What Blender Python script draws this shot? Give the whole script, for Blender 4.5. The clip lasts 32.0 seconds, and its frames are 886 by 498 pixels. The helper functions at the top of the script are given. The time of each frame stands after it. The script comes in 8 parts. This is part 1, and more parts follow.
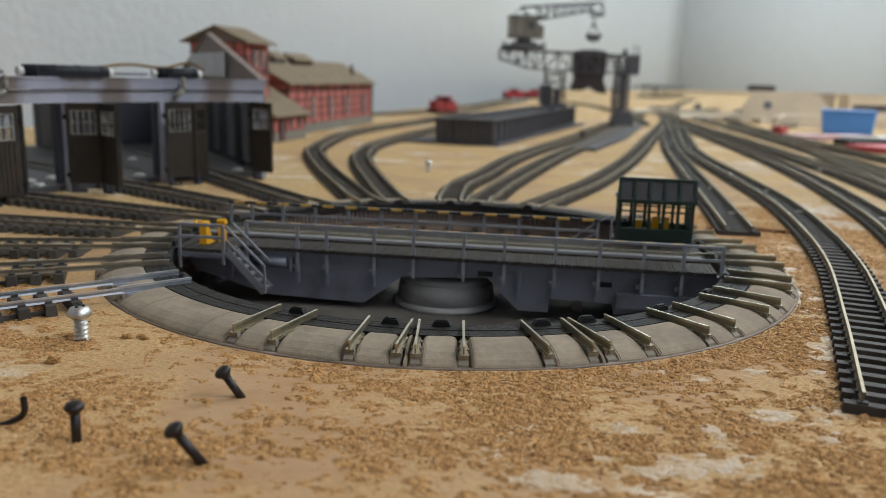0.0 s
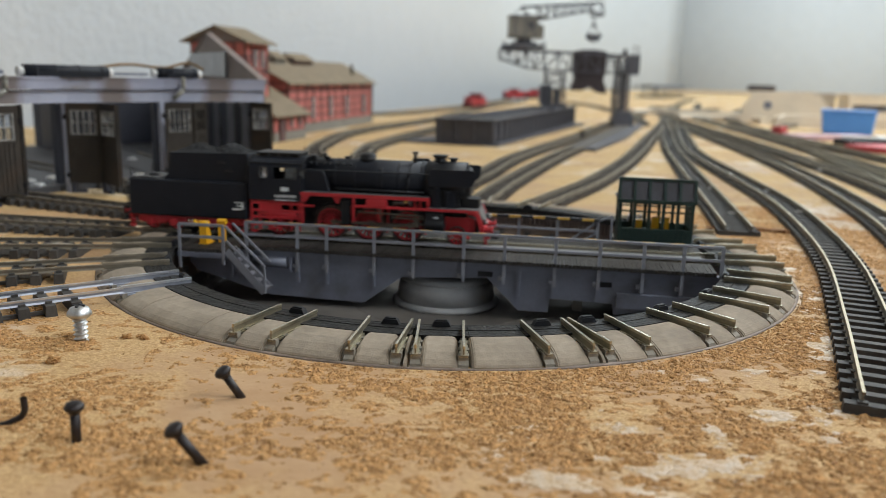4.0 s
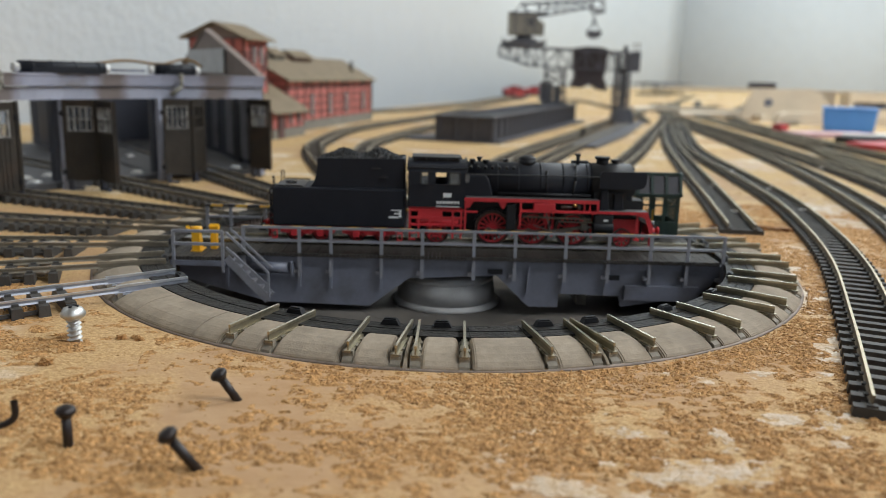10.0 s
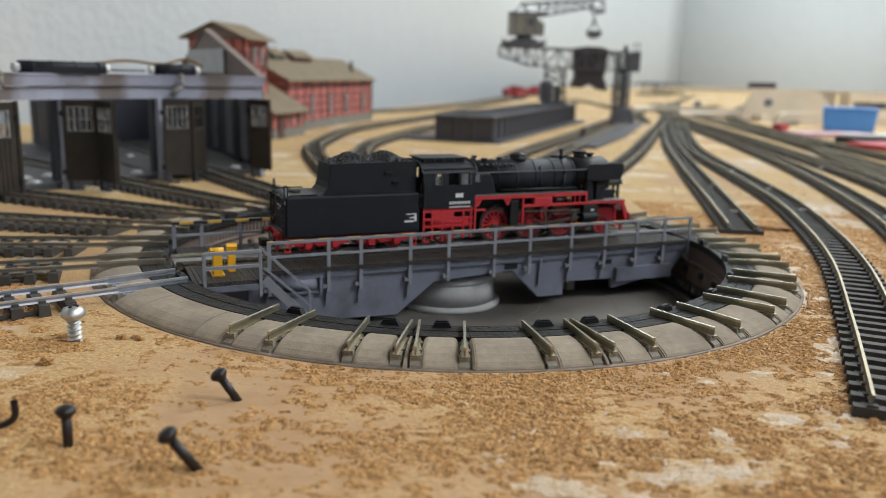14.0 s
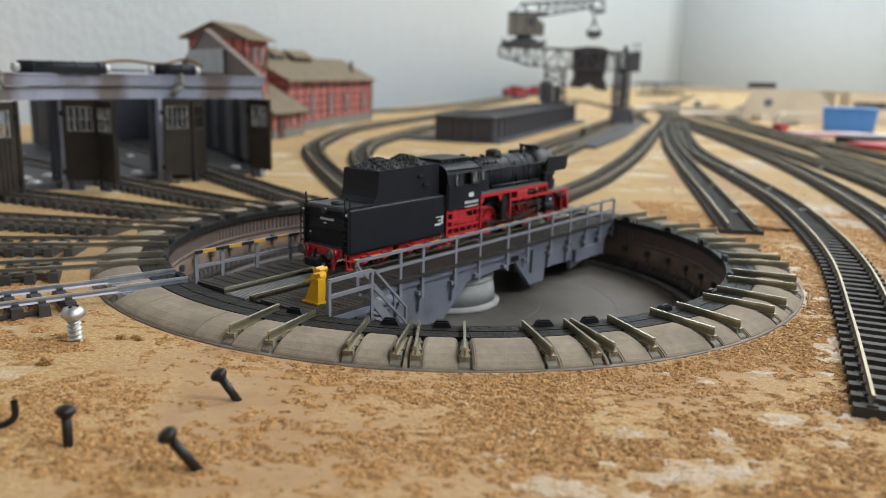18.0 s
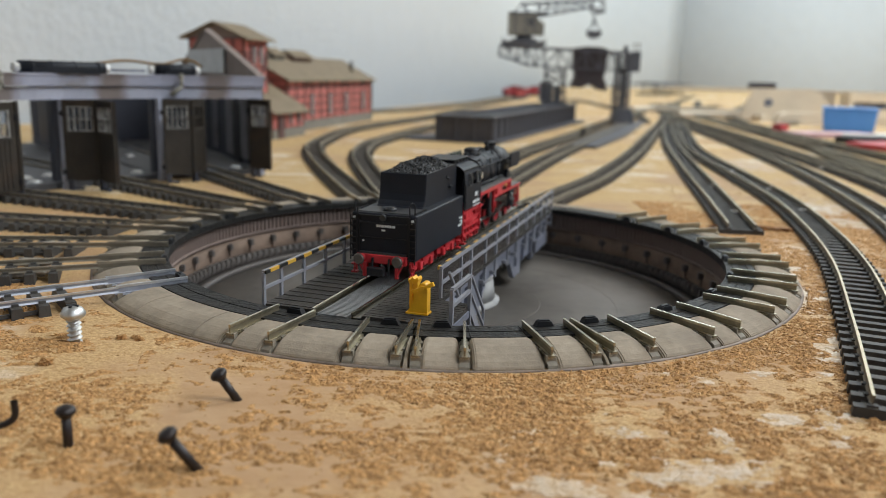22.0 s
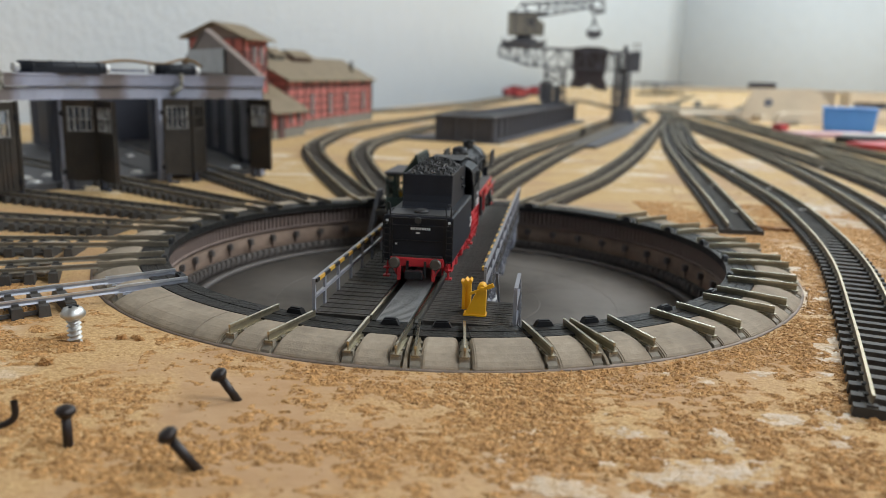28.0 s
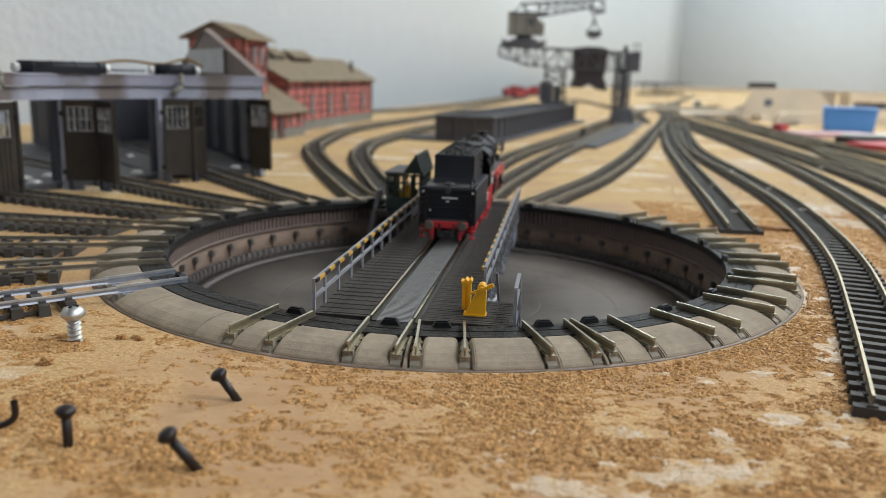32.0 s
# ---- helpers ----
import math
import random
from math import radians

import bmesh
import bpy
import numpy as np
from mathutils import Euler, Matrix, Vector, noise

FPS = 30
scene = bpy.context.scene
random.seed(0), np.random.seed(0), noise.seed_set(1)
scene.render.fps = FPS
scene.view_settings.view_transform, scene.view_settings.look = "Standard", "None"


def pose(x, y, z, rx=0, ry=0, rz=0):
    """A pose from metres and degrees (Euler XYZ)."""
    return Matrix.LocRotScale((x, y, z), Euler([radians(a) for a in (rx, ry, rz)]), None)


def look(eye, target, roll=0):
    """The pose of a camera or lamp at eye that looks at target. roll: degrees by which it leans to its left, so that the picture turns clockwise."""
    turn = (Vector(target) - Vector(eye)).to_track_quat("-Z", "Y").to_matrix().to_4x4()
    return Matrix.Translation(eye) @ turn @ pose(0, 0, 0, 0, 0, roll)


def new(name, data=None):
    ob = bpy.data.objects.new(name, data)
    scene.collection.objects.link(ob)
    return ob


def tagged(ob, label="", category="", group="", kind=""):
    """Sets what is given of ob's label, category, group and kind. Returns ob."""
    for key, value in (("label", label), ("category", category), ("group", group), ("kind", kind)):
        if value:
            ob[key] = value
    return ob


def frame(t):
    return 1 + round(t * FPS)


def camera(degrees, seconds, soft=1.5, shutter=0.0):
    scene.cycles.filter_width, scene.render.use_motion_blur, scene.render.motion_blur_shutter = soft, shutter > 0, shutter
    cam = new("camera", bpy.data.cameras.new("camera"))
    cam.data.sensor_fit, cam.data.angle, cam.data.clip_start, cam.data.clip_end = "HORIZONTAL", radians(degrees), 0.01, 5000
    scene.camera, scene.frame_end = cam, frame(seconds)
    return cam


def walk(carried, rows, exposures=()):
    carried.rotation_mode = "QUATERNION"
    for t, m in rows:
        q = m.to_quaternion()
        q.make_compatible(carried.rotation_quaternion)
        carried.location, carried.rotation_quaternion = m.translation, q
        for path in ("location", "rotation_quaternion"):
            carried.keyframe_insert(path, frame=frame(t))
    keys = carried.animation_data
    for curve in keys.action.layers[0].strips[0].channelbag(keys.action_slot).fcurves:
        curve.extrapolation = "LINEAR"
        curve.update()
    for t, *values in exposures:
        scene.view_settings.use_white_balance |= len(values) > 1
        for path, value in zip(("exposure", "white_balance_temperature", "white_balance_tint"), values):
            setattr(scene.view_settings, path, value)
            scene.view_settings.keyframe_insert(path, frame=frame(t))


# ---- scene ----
# ---------------------------------------------------------------- camera and its path
cam = camera(57.97, 32.0, 0.85, 0.6)
cam.data.dof.use_dof = True
cam.data.dof.focus_distance = 0.178
cam.data.dof.aperture_fstop = 19.0
EYE_A, WAY_A = (0.00028, -0.25378, 0.05685), (-0.00614, 0.97707, -0.21283)
EYE_B, WAY_B = (0.00001, -0.25062, 0.05661), (-0.00538, 0.97635, -0.21615)


def aim(eye, way, roll):
    return look(eye, Vector(eye) + Vector(way), roll)


walk(cam, [(0.0, aim(EYE_A, WAY_A, 1.534)), (3.5, aim(EYE_A, WAY_A, 1.534)), (4.2, aim(EYE_A, WAY_A, 1.534)),
           (5.0, aim(EYE_B, WAY_B, 1.586)), (5.5, aim(EYE_B, WAY_B, 1.586)), (32.0, aim(EYE_B, WAY_B, 1.586))],
     [(0.0, -0.28), (0.5, -0.16), (1.0, 0.06), (3.5, 0.06), (5.5, -0.14), (6.5, -0.10), (9.0, 0.02), (13.0, 0.03), (32.0, 0.03)])

# ---------------------------------------------------------------- light
world = bpy.data.worlds.new("world")
scene.world = world
world.use_nodes = True
world.node_tree.nodes["Background"].inputs[0].default_value = (0.80, 0.86, 1.0, 1)
world.node_tree.nodes["Background"].inputs[1].default_value = 0.25


def area_lamp(name, eye, target, sx, sy, power, colour):
    data = bpy.data.lights.new(name, "AREA")
    data.shape, data.size, data.size_y, data.energy, data.color = "RECTANGLE", sx, sy, power, colour
    ob = new(name, data)
    ob.matrix_world = look(eye, target)
    return ob


# three rows of ceiling light over the layout room
area_lamp("ceiling_light_near", (1.50, -0.55, 1.47), (1.50, -0.55, 0), 1.2, 0.8, 38.0, (0.905, 0.962, 1.0))
area_lamp("ceiling_light_mid", (1.40, 1.1, 1.47), (1.40, 1.1, 0), 1.2, 0.8, 40.0, (0.885, 0.956, 1.0))
area_lamp("ceiling_light_far", (1.45, 3.1, 1.47), (1.45, 3.1, 0), 1.2, 0.8, 32.0, (0.80, 0.93, 1.0))


# ---------------------------------------------------------------- materials
def mat(name, colour, rough=0.6, metal=0.0, vary=0.12, scale=200.0, bump=0.0, bump_scale=None, dirt=None, dirt_amount=0.0, dirt_scale=60.0, spec=0.5, random_tone=0.0, soot=None):
    """A procedural surface: base colour with grain at two scales, optional stains of a second colour, fine relief."""
    m = bpy.data.materials.new(name)
    m.use_nodes = True
    nt = m.node_tree
    N, L = nt.nodes, nt.links
    b = N["Principled BSDF"]
    b.inputs["Roughness"].default_value = rough
    b.inputs["Metallic"].default_value = metal
    b.inputs["Specular IOR Level"].default_value = spec
    tc = N.new("ShaderNodeTexCoord")
    n1 = N.new("ShaderNodeTexNoise")
    n1.inputs["Scale"].default_value, n1.inputs["Detail"].default_value = scale, 5
    L.new(tc.outputs["Object"], n1.inputs["Vector"])
    n2 = N.new("ShaderNodeTexNoise")
    n2.inputs["Scale"].default_value, n2.inputs["Detail"].default_value = scale * 6.3, 3
    L.new(tc.outputs["Object"], n2.inputs["Vector"])
    add = N.new("ShaderNodeMath")
    add.operation = "MULTIPLY_ADD"
    L.new(n2.outputs["Fac"], add.inputs[0])
    add.inputs[1].default_value = 0.5
    L.new(n1.outputs["Fac"], add.inputs[2])
    mr = N.new("ShaderNodeMapRange")
    mr.inputs["From Min"].default_value, mr.inputs["From Max"].default_value = 0.4, 1.1
    mr.inputs["To Min"].default_value, mr.inputs["To Max"].default_value = 1 - vary * 1.6, 1 + vary * 1.6
    L.new(add.outputs[0], mr.inputs["Value"])
    fac = mr.outputs[0]
    if random_tone:
        oi = N.new("ShaderNodeObjectInfo")
        r = N.new("ShaderNodeMapRange")
        r.inputs["To Min"].default_value, r.inputs["To Max"].default_value = 1 - random_tone, 1 + random_tone
        L.new(oi.outputs["Random"], r.inputs["Value"])
        mu = N.new("ShaderNodeMath")
        mu.operation = "MULTIPLY"
        L.new(fac, mu.inputs[0])
        L.new(r.outputs[0], mu.inputs[1])
        fac = mu.outputs[0]
    vm = N.new("ShaderNodeVectorMath")
    vm.operation = "SCALE"
    vm.inputs[0].default_value = colour
    L.new(fac, vm.inputs["Scale"])
    out = vm.outputs[0]
    if dirt:
        n3 = N.new("ShaderNodeTexNoise")
        n3.inputs["Scale"].default_value, n3.inputs["Detail"].default_value = dirt_scale, 6
        L.new(tc.outputs["Object"], n3.inputs["Vector"])
        r3 = N.new("ShaderNodeMapRange")
        r3.inputs["From Min"].default_value, r3.inputs["From Max"].default_value = 0.62 - 0.3 * dirt_amount, 0.78 - 0.2 * dirt_amount
        L.new(n3.outputs["Fac"], r3.inputs["Value"])
        mx = N.new("ShaderNodeMix")
        mx.data_type = "RGBA"
        L.new(r3.outputs[0], mx.inputs["Factor"])
        L.new(out, mx.inputs["A"])
        mx.inputs["B"].default_value = (*dirt, 1)
        out = mx.outputs["Result"]
    if soot:
        # one soot mark over the middle of every bay of the round shed
        sx = N.new("ShaderNodeSeparateXYZ")
        L.new(tc.outputs["Object"], sx.inputs[0])
        at2 = N.new("ShaderNodeMath")
        at2.operation = "ARCTAN2"
        L.new(sx.outputs["Y"], at2.inputs[0])
        L.new(sx.outputs["X"], at2.inputs[1])
        sh = N.new("ShaderNodeMath")
        sh.operation = "SUBTRACT"
        sh.inputs[1].default_value = radians(126.6)
        L.new(at2.outputs[0], sh.inputs[0])
        pp = N.new("ShaderNodeMath")
        pp.operation = "PINGPONG"
        pp.inputs[1].default_value = radians(7.5)
        L.new(sh.outputs[0], pp.inputs[0])
        ns = N.new("ShaderNodeTexNoise")
        ns.inputs["Scale"].default_value, ns.inputs["Detail"].default_value = 260, 4
        L.new(tc.outputs["Object"], ns.inputs["Vector"])
        ad = N.new("ShaderNodeMath")
        ad.operation = "MULTIPLY_ADD"
        ad.inputs[1].default_value = 0.03
        L.new(ns.outputs["Fac"], ad.inputs[0])
        L.new(pp.outputs[0], ad.inputs[2])
        rs = N.new("ShaderNodeMapRange")
        rs.inputs["From Min"].default_value, rs.inputs["From Max"].default_value = radians(2.0), radians(3.6)
        rs.inputs["To Min"].default_value, rs.inputs["To Max"].default_value = 0.85, 0.0
        L.new(ad.outputs[0], rs.inputs["Value"])
        ms = N.new("ShaderNodeMix")
        ms.data_type = "RGBA"
        L.new(rs.outputs[0], ms.inputs["Factor"])
        L.new(out, ms.inputs["A"])
        ms.inputs["B"].default_value = (*soot, 1)
        out = ms.outputs["Result"]
    L.new(out, b.inputs["Base Color"])
    if bump:
        bp = N.new("ShaderNodeBump")
        bp.inputs["Strength"].default_value = bump
        bp.inputs["Distance"].default_value = 0.0006
        n4 = N.new("ShaderNodeTexNoise")
        n4.inputs["Scale"].default_value, n4.inputs["Detail"].default_value = bump_scale or scale * 3, 4
        L.new(tc.outputs["Object"], n4.inputs["Vector"])
        L.new(n4.outputs["Fac"], bp.inputs["Height"])
        L.new(bp.outputs[0], b.inputs["Normal"])
    return m


def board_material():
    """Raw chipboard: pale skin with torn brown chips, dark fibres and white filler smears."""
    m = bpy.data.materials.new("chipboard")
    m.use_nodes = True
    nt = m.node_tree
    N, L = nt.nodes, nt.links
    b = N["Principled BSDF"]
    b.inputs["Roughness"].default_value = 0.75
    b.inputs["Specular IOR Level"].default_value = 0.3
    tc = N.new("ShaderNodeTexCoord")

    def tex(scale, detail, rough=0.6, squash=(1, 1, 1)):
        mp = N.new("ShaderNodeMapping")
        mp.inputs["Scale"].default_value = squash
        L.new(tc.outputs["Object"], mp.inputs["Vector"])
        n = N.new("ShaderNodeTexNoise")
        n.inputs["Scale"].default_value, n.inputs["Detail"].default_value, n.inputs["Roughness"].default_value = scale, detail, rough
        L.new(mp.outputs[0], n.inputs["Vector"])
        return n.outputs["Fac"]

    def rng(v, a, c, lo=0.0, hi=1.0):
        r = N.new("ShaderNodeMapRange")
        r.inputs["From Min"].default_value, r.inputs["From Max"].default_value = a, c
        r.inputs["To Min"].default_value, r.inputs["To Max"].default_value = lo, hi
        L.new(v, r.inputs["Value"])
        return r.outputs[0]

    def mix(f, a, c, mode="MIX"):
        x = N.new("ShaderNodeMix")
        x.data_type, x.blend_type = "RGBA", mode
        L.new(f, x.inputs["Factor"])
        for key, v in (("A", a), ("B", c)):
            if isinstance(v, tuple):
                x.inputs[key].default_value = (*v, 1)
            else:
                L.new(v, x.inputs[key])
        return x.outputs["Result"]

    def times(a, c):
        x = N.new("ShaderNodeMath")
        x.operation = "MULTIPLY"
        L.new(a, x.inputs[0])
        L.new(c, x.inputs[1])
        return x.outputs[0]

    chips = tex(1500, 3, 0.6, (0.6, 1.0, 1))
    coarse = tex(420, 4, 0.65, (0.7, 1.0, 1))
    patches = tex(17, 5, 0.6)
    fine = tex(3000, 3, 0.6, (0.6, 1, 1))
    torn = rng(patches, 0.40, 0.52)
    col = mix(rng(chips, 0.38, 0.62), (0.42, 0.238, 0.094), (0.66, 0.438, 0.212))
    col = mix(rng(coarse, 0.40, 0.60, 0.0, 0.6), col, mix(rng(fine, 0.40, 0.60), (0.47, 0.282, 0.116), (0.68, 0.468, 0.244)))
    skin = mix(rng(tex(130, 6, 0.65, (0.5, 1, 1)), 0.3, 0.7), (0.400, 0.228, 0.108), (0.520, 0.335, 0.188))
    col = mix(torn, skin, col)
    flecks = times(rng(tex(620, 3, 0.6), 0.63, 0.70), rng(tex(60, 4, 0.6), 0.50, 0.62, 0.0, 0.7))
    col = mix(flecks, col, (0.27, 0.125, 0.040))
    white = times(times(rng(tex(48, 6, 0.7, (0.6, 1, 1)), 0.49, 0.60), rng(tex(14, 3), 0.52, 0.61)), rng(fine, 0.30, 0.50, 0.5, 1.0))
    col = mix(white, col, (0.78, 0.68, 0.55))
    # the sheet beyond the joint is sandier and speckled
    place = N.new("ShaderNodeSeparateXYZ")
    L.new(tc.outputs["Object"], place.inputs[0])
    beyond = rng(place.outputs["Y"], 0.0565, 0.0575)
    sandy = mix(rng(tex(900, 2, 0.5), 0.35, 0.65), (0.93, 0.97, 0.95), (1.02, 1.10, 1.13))
    col = mix(beyond, col, sandy, "MULTIPLY")
    L.new(rng(white, 0, 1, 0.75, 0.38), b.inputs["Roughness"])
    L.new(col, b.inputs["Base Color"])
    bp = N.new("ShaderNodeBump")
    bp.inputs["Distance"].default_value = 0.0011
    L.new(rng(torn, 0, 1, 0.10, 0.7), bp.inputs["Strength"])
    hs = N.new("ShaderNodeMath")
    hs.operation = "MULTIPLY_ADD"
    L.new(chips, hs.inputs[0])
    hs.inputs[1].default_value = 0.6
    L.new(coarse, hs.inputs[2])
    L.new(hs.outputs[0], bp.inputs["Height"])
    L.new(bp.outputs[0], b.inputs["Normal"])
    return m


def stripe_material():
    """Warning paint: yellow and black bands along the handrail."""
    m = bpy.data.materials.new("warning_stripes")
    m.use_nodes = True
    nt = m.node_tree
    N, L = nt.nodes, nt.links
    b = N["Principled BSDF"]
    b.inputs["Roughness"].default_value = 0.5
    tc = N.new("ShaderNodeTexCoord")
    sp = N.new("ShaderNodeSeparateXYZ")
    L.new(tc.outputs["Object"], sp.inputs[0])
    pm = N.new("ShaderNodeMath")
    pm.operation = "PINGPONG"
    pm.inputs[1].default_value = 0.0041
    L.new(sp.outputs["X"], pm.inputs[0])
    gt = N.new("ShaderNodeMath")
    gt.operation = "GREATER_THAN"
    gt.inputs[1].default_value = 0.0021
    L.new(pm.outputs[0], gt.inputs[0])
    nz = N.new("ShaderNodeTexNoise")
    nz.inputs["Scale"].default_value = 900
    L.new(tc.outputs["Object"], nz.inputs["Vector"])
    mx = N.new("ShaderNodeMix")
    mx.data_type = "RGBA"
    L.new(gt.outputs[0], mx.inputs["Factor"])
    mx.inputs["A"].default_value, mx.inputs["B"].default_value = (0.02, 0.02, 0.022, 1), (0.74, 0.42, 0.06, 1)
    m2 = N.new("ShaderNodeMix")
    m2.data_type, m2.blend_type = "RGBA", "MULTIPLY"
    m2.inputs["Factor"].default_value = 0.4
    L.new(mx.outputs["Result"], m2.inputs["A"])
    L.new(nz.outputs["Color"], m2.inputs["B"])
    L.new(m2.outputs["Result"], b.inputs["Base Color"])
    return m


def glass_material(name, tint, alpha_rough=0.05):
    m = bpy.data.materials.new(name)
    m.use_nodes = True
    b = m.node_tree.nodes["Principled BSDF"]
    b.inputs["Base Color"].default_value = (*tint, 1)
    b.inputs["Roughness"].default_value = alpha_rough
    b.inputs["Transmission Weight"].default_value = 0.9
    b.inputs["IOR"].default_value = 1.2
    return m


M_BOARD = board_material()
M_STRIPE = stripe_material()
M_GLASS = glass_material("clear_plastic", (0.85, 0.88, 0.88))
M_WALL = mat("white_wall_paint", (0.60, 0.62, 0.635), 0.9, vary=0.02, scale=20, bump=0.5, bump_scale=90)
for node in M_WALL.node_tree.nodes:
    if node.type == "BUMP":
        node.inputs["Distance"].default_value = 0.004
M_CONCRETE = mat("ring_concrete", (0.315, 0.258, 0.194), 0.85, vary=0.20, scale=110, bump=0.26, bump_scale=2400, dirt=(0.22, 0.18, 0.14), dirt_amount=0.3, dirt_scale=45, spec=0.3)
M_RINGDARK = mat("ring_planks", (0.021, 0.0195, 0.018), 0.5, vary=0.3, scale=300, bump=0.8, bump_scale=900, spec=0.2)
M_PITFLOOR = mat("pit_floor", (0.128, 0.114, 0.100), 0.72, vary=0.2, scale=40, dirt=(0.165, 0.148, 0.132), dirt_amount=0.5, dirt_scale=25, spec=0.25)
M_PITWALL = mat("pit_wall", (0.245, 0.176, 0.135), 0.85, vary=0.14, scale=150, bump=0.3, dirt=(0.15, 0.105, 0.08), dirt_amount=0.35, dirt_scale=70, spec=0.2)
M_PITRIB = mat("pit_ribs", (0.205, 0.153, 0.132), 0.8, vary=0.14, scale=200, spec=0.2)
# wall behind the ribs: shade of the recess is put into this darker brown
M_RECESS_SHADE = mat("pit_recess_shade", (0.100, 0.074, 0.062), 0.9, vary=0.2, scale=120, spec=0.15)
M_PITRACK = mat("pit_rack", (0.095, 0.082, 0.075), 0.6, vary=0.15, scale=200)
M_GREY = mat("bridge_grey", (0.168, 0.176, 0.218), 0.42, vary=0.10, scale=140, dirt=(0.075, 0.07, 0.07), dirt_amount=0.3)
M_PIVOT = mat("pivot_grey", (0.34, 0.335, 0.33), 0.8, vary=0.1, scale=120)
M_RAILING = mat("railing_grey", (0.235, 0.236, 0.262), 0.45, vary=0.08, scale=200)
M_PLANK = mat("deck_planks", (0.047, 0.041, 0.036), 0.6, spec=0.25, vary=0.25, scale=240, bump=0.5, bump_scale=1400, random_tone=0.18)
M_PLATE = mat("deck_plate", (0.23, 0.23, 0.228), 0.5, vary=0.14, scale=300, bump=0.5, bump_scale=2500)
M_NICKEL = mat("nickel_rail", (0.66, 0.60, 0.47), 0.24, 1.0, vary=0.12, scale=150)
M_BRASS = mat("tarnished_rail_side", (0.44, 0.39, 0.28), 0.32, 0.9, vary=0.25, scale=260)
# dull web, coloured darker to hold the shadow below the rail head
M_WEBSHADE = mat("dull_shaded_web", (0.17, 0.145, 0.105), 0.6, 0.2, vary=0.25, scale=200)
M_STUBWEB = mat("shaded_stub_web", (0.26, 0.225, 0.155), 0.4, 0.7, vary=0.25, scale=260)
M_CHAIR = mat("dull_rail_chair", (0.23, 0.20, 0.155), 0.65, 0.0, vary=0.25, scale=300)
M_SILVER = mat("polished_rail", (0.72, 0.73, 0.76), 0.36, 1.0, vary=0.08, scale=150)
M_RAIL = mat("worn_rail", (0.44, 0.385, 0.275), 0.50, 0.9, vary=0.15, scale=120)
M_RUST = mat("rusty_rail", (0.20, 0.135, 0.075), 0.5, 0.5, vary=0.25, scale=120)
M_SLEEPER = mat("sleeper_black", (0.064, 0.058, 0.052), 0.6, spec=0.3, vary=0.2, scale=300, random_tone=0.2)
M_SLEEPER_B = mat("sleeper_brown", (0.078, 0.066, 0.055), 0.65, spec=0.3, vary=0.25, scale=300, random_tone=0.2)
M_YELLOW = mat("signal_yellow", (0.82, 0.42, 0.015), 0.4, vary=0.06, scale=300)
M_GREEN = mat("cabin_green", (0.015, 0.034, 0.027), 0.45, vary=0.1, scale=300)
M_BLACK = mat("loco_black", (0.0125, 0.0140, 0.0195), 0.52, spec=0.26, vary=0.12, scale=200)
M_BLACKT = mat("worn_black", (0.036, 0.036, 0.038), 0.5, vary=0.2, scale=300)
M_TREAD = mat("grey_tread", (0.105, 0.100, 0.098), 0.5, vary=0.18, scale=300, bump=0.4, bump_scale=2600)
M_TYRE = mat("dark_tyre", (0.085, 0.060, 0.055), 0.4, 0.6, vary=0.2, scale=300)
M_BRASSY = mat("brass", (0.70, 0.45, 0.14), 0.3, 1.0, vary=0.1, scale=300)
M_BLACKM = mat("matt_black", (0.0112, 0.0112, 0.0132), 0.52, spec=0.36, vary=0.15, scale=250)
M_RED = mat("loco_red", (0.52, 0.029, 0.037), 0.42, vary=0.10, scale=250)
M_WHITE = mat("lettering_white", (0.70, 0.72, 0.72), 0.5, vary=0.05, scale=300)
M_COAL = mat("coal", (0.026, 0.026, 0.027), 0.6, vary=0.4, scale=900)
M_NAIL = mat("blackened_nail", (0.024, 0.018, 0.017), 0.42, 0.3, vary=0.2, scale=400)
M_ZINC = mat("zinc_screw", (0.58, 0.58, 0.57), 0.44, 1.0, vary=0.15, scale=400)
M_BRICKRED = mat("brick_red", (0.50, 0.150, 0.125), 0.8, vary=0.2, scale=160, random_tone=0.12)
M_TIMBER = mat("dark_timber", (0.10, 0.050, 0.045), 0.8, vary=0.15, scale=200)
M_ROOF = mat("roof_felt", (0.215, 0.165, 0.105), 0.85, vary=0.14, scale=90, bump=0.4, bump_scale=700)
M_STONE = mat("plinth_stone", (0.20, 0.185, 0.155), 0.85, vary=0.2, scale=200, bump=0.4, bump_scale=500)
M_FASCIA = mat("shed_fascia", (0.285, 0.29, 0.36), 0.6, vary=0.08, scale=80, dirt=(0.20, 0.18, 0.17), dirt_amount=0.15, dirt_scale=60, soot=(0.13, 0.095, 0.075))
M_PILLAR = mat("shed_pillar", (0.36, 0.37, 0.445), 0.55, vary=0.1, scale=90, soot=(0.15, 0.11, 0.085))
M_SHEDWALL = mat("shed_wall", (0.25, 0.195, 0.172), 0.7, vary=0.15, scale=80)
# grey of the shed's inside, darkened so the colour carries the missing light
M_SHEDIN_DIM = mat("shed_inside_dimmed", (0.034, 0.036, 0.050), 0.6, vary=0.12, scale=60)
M_DOOR = mat("shed_door", (0.026, 0.0195, 0.0135), 0.6, vary=0.3, scale=160, bump=0.4, bump_scale=700, dirt=(0.045, 0.026, 0.014), dirt_amount=0.25)
M_GLAZE = mat("dusty_glazing", (0.34, 0.35, 0.36), 0.3, vary=0.15, scale=120)
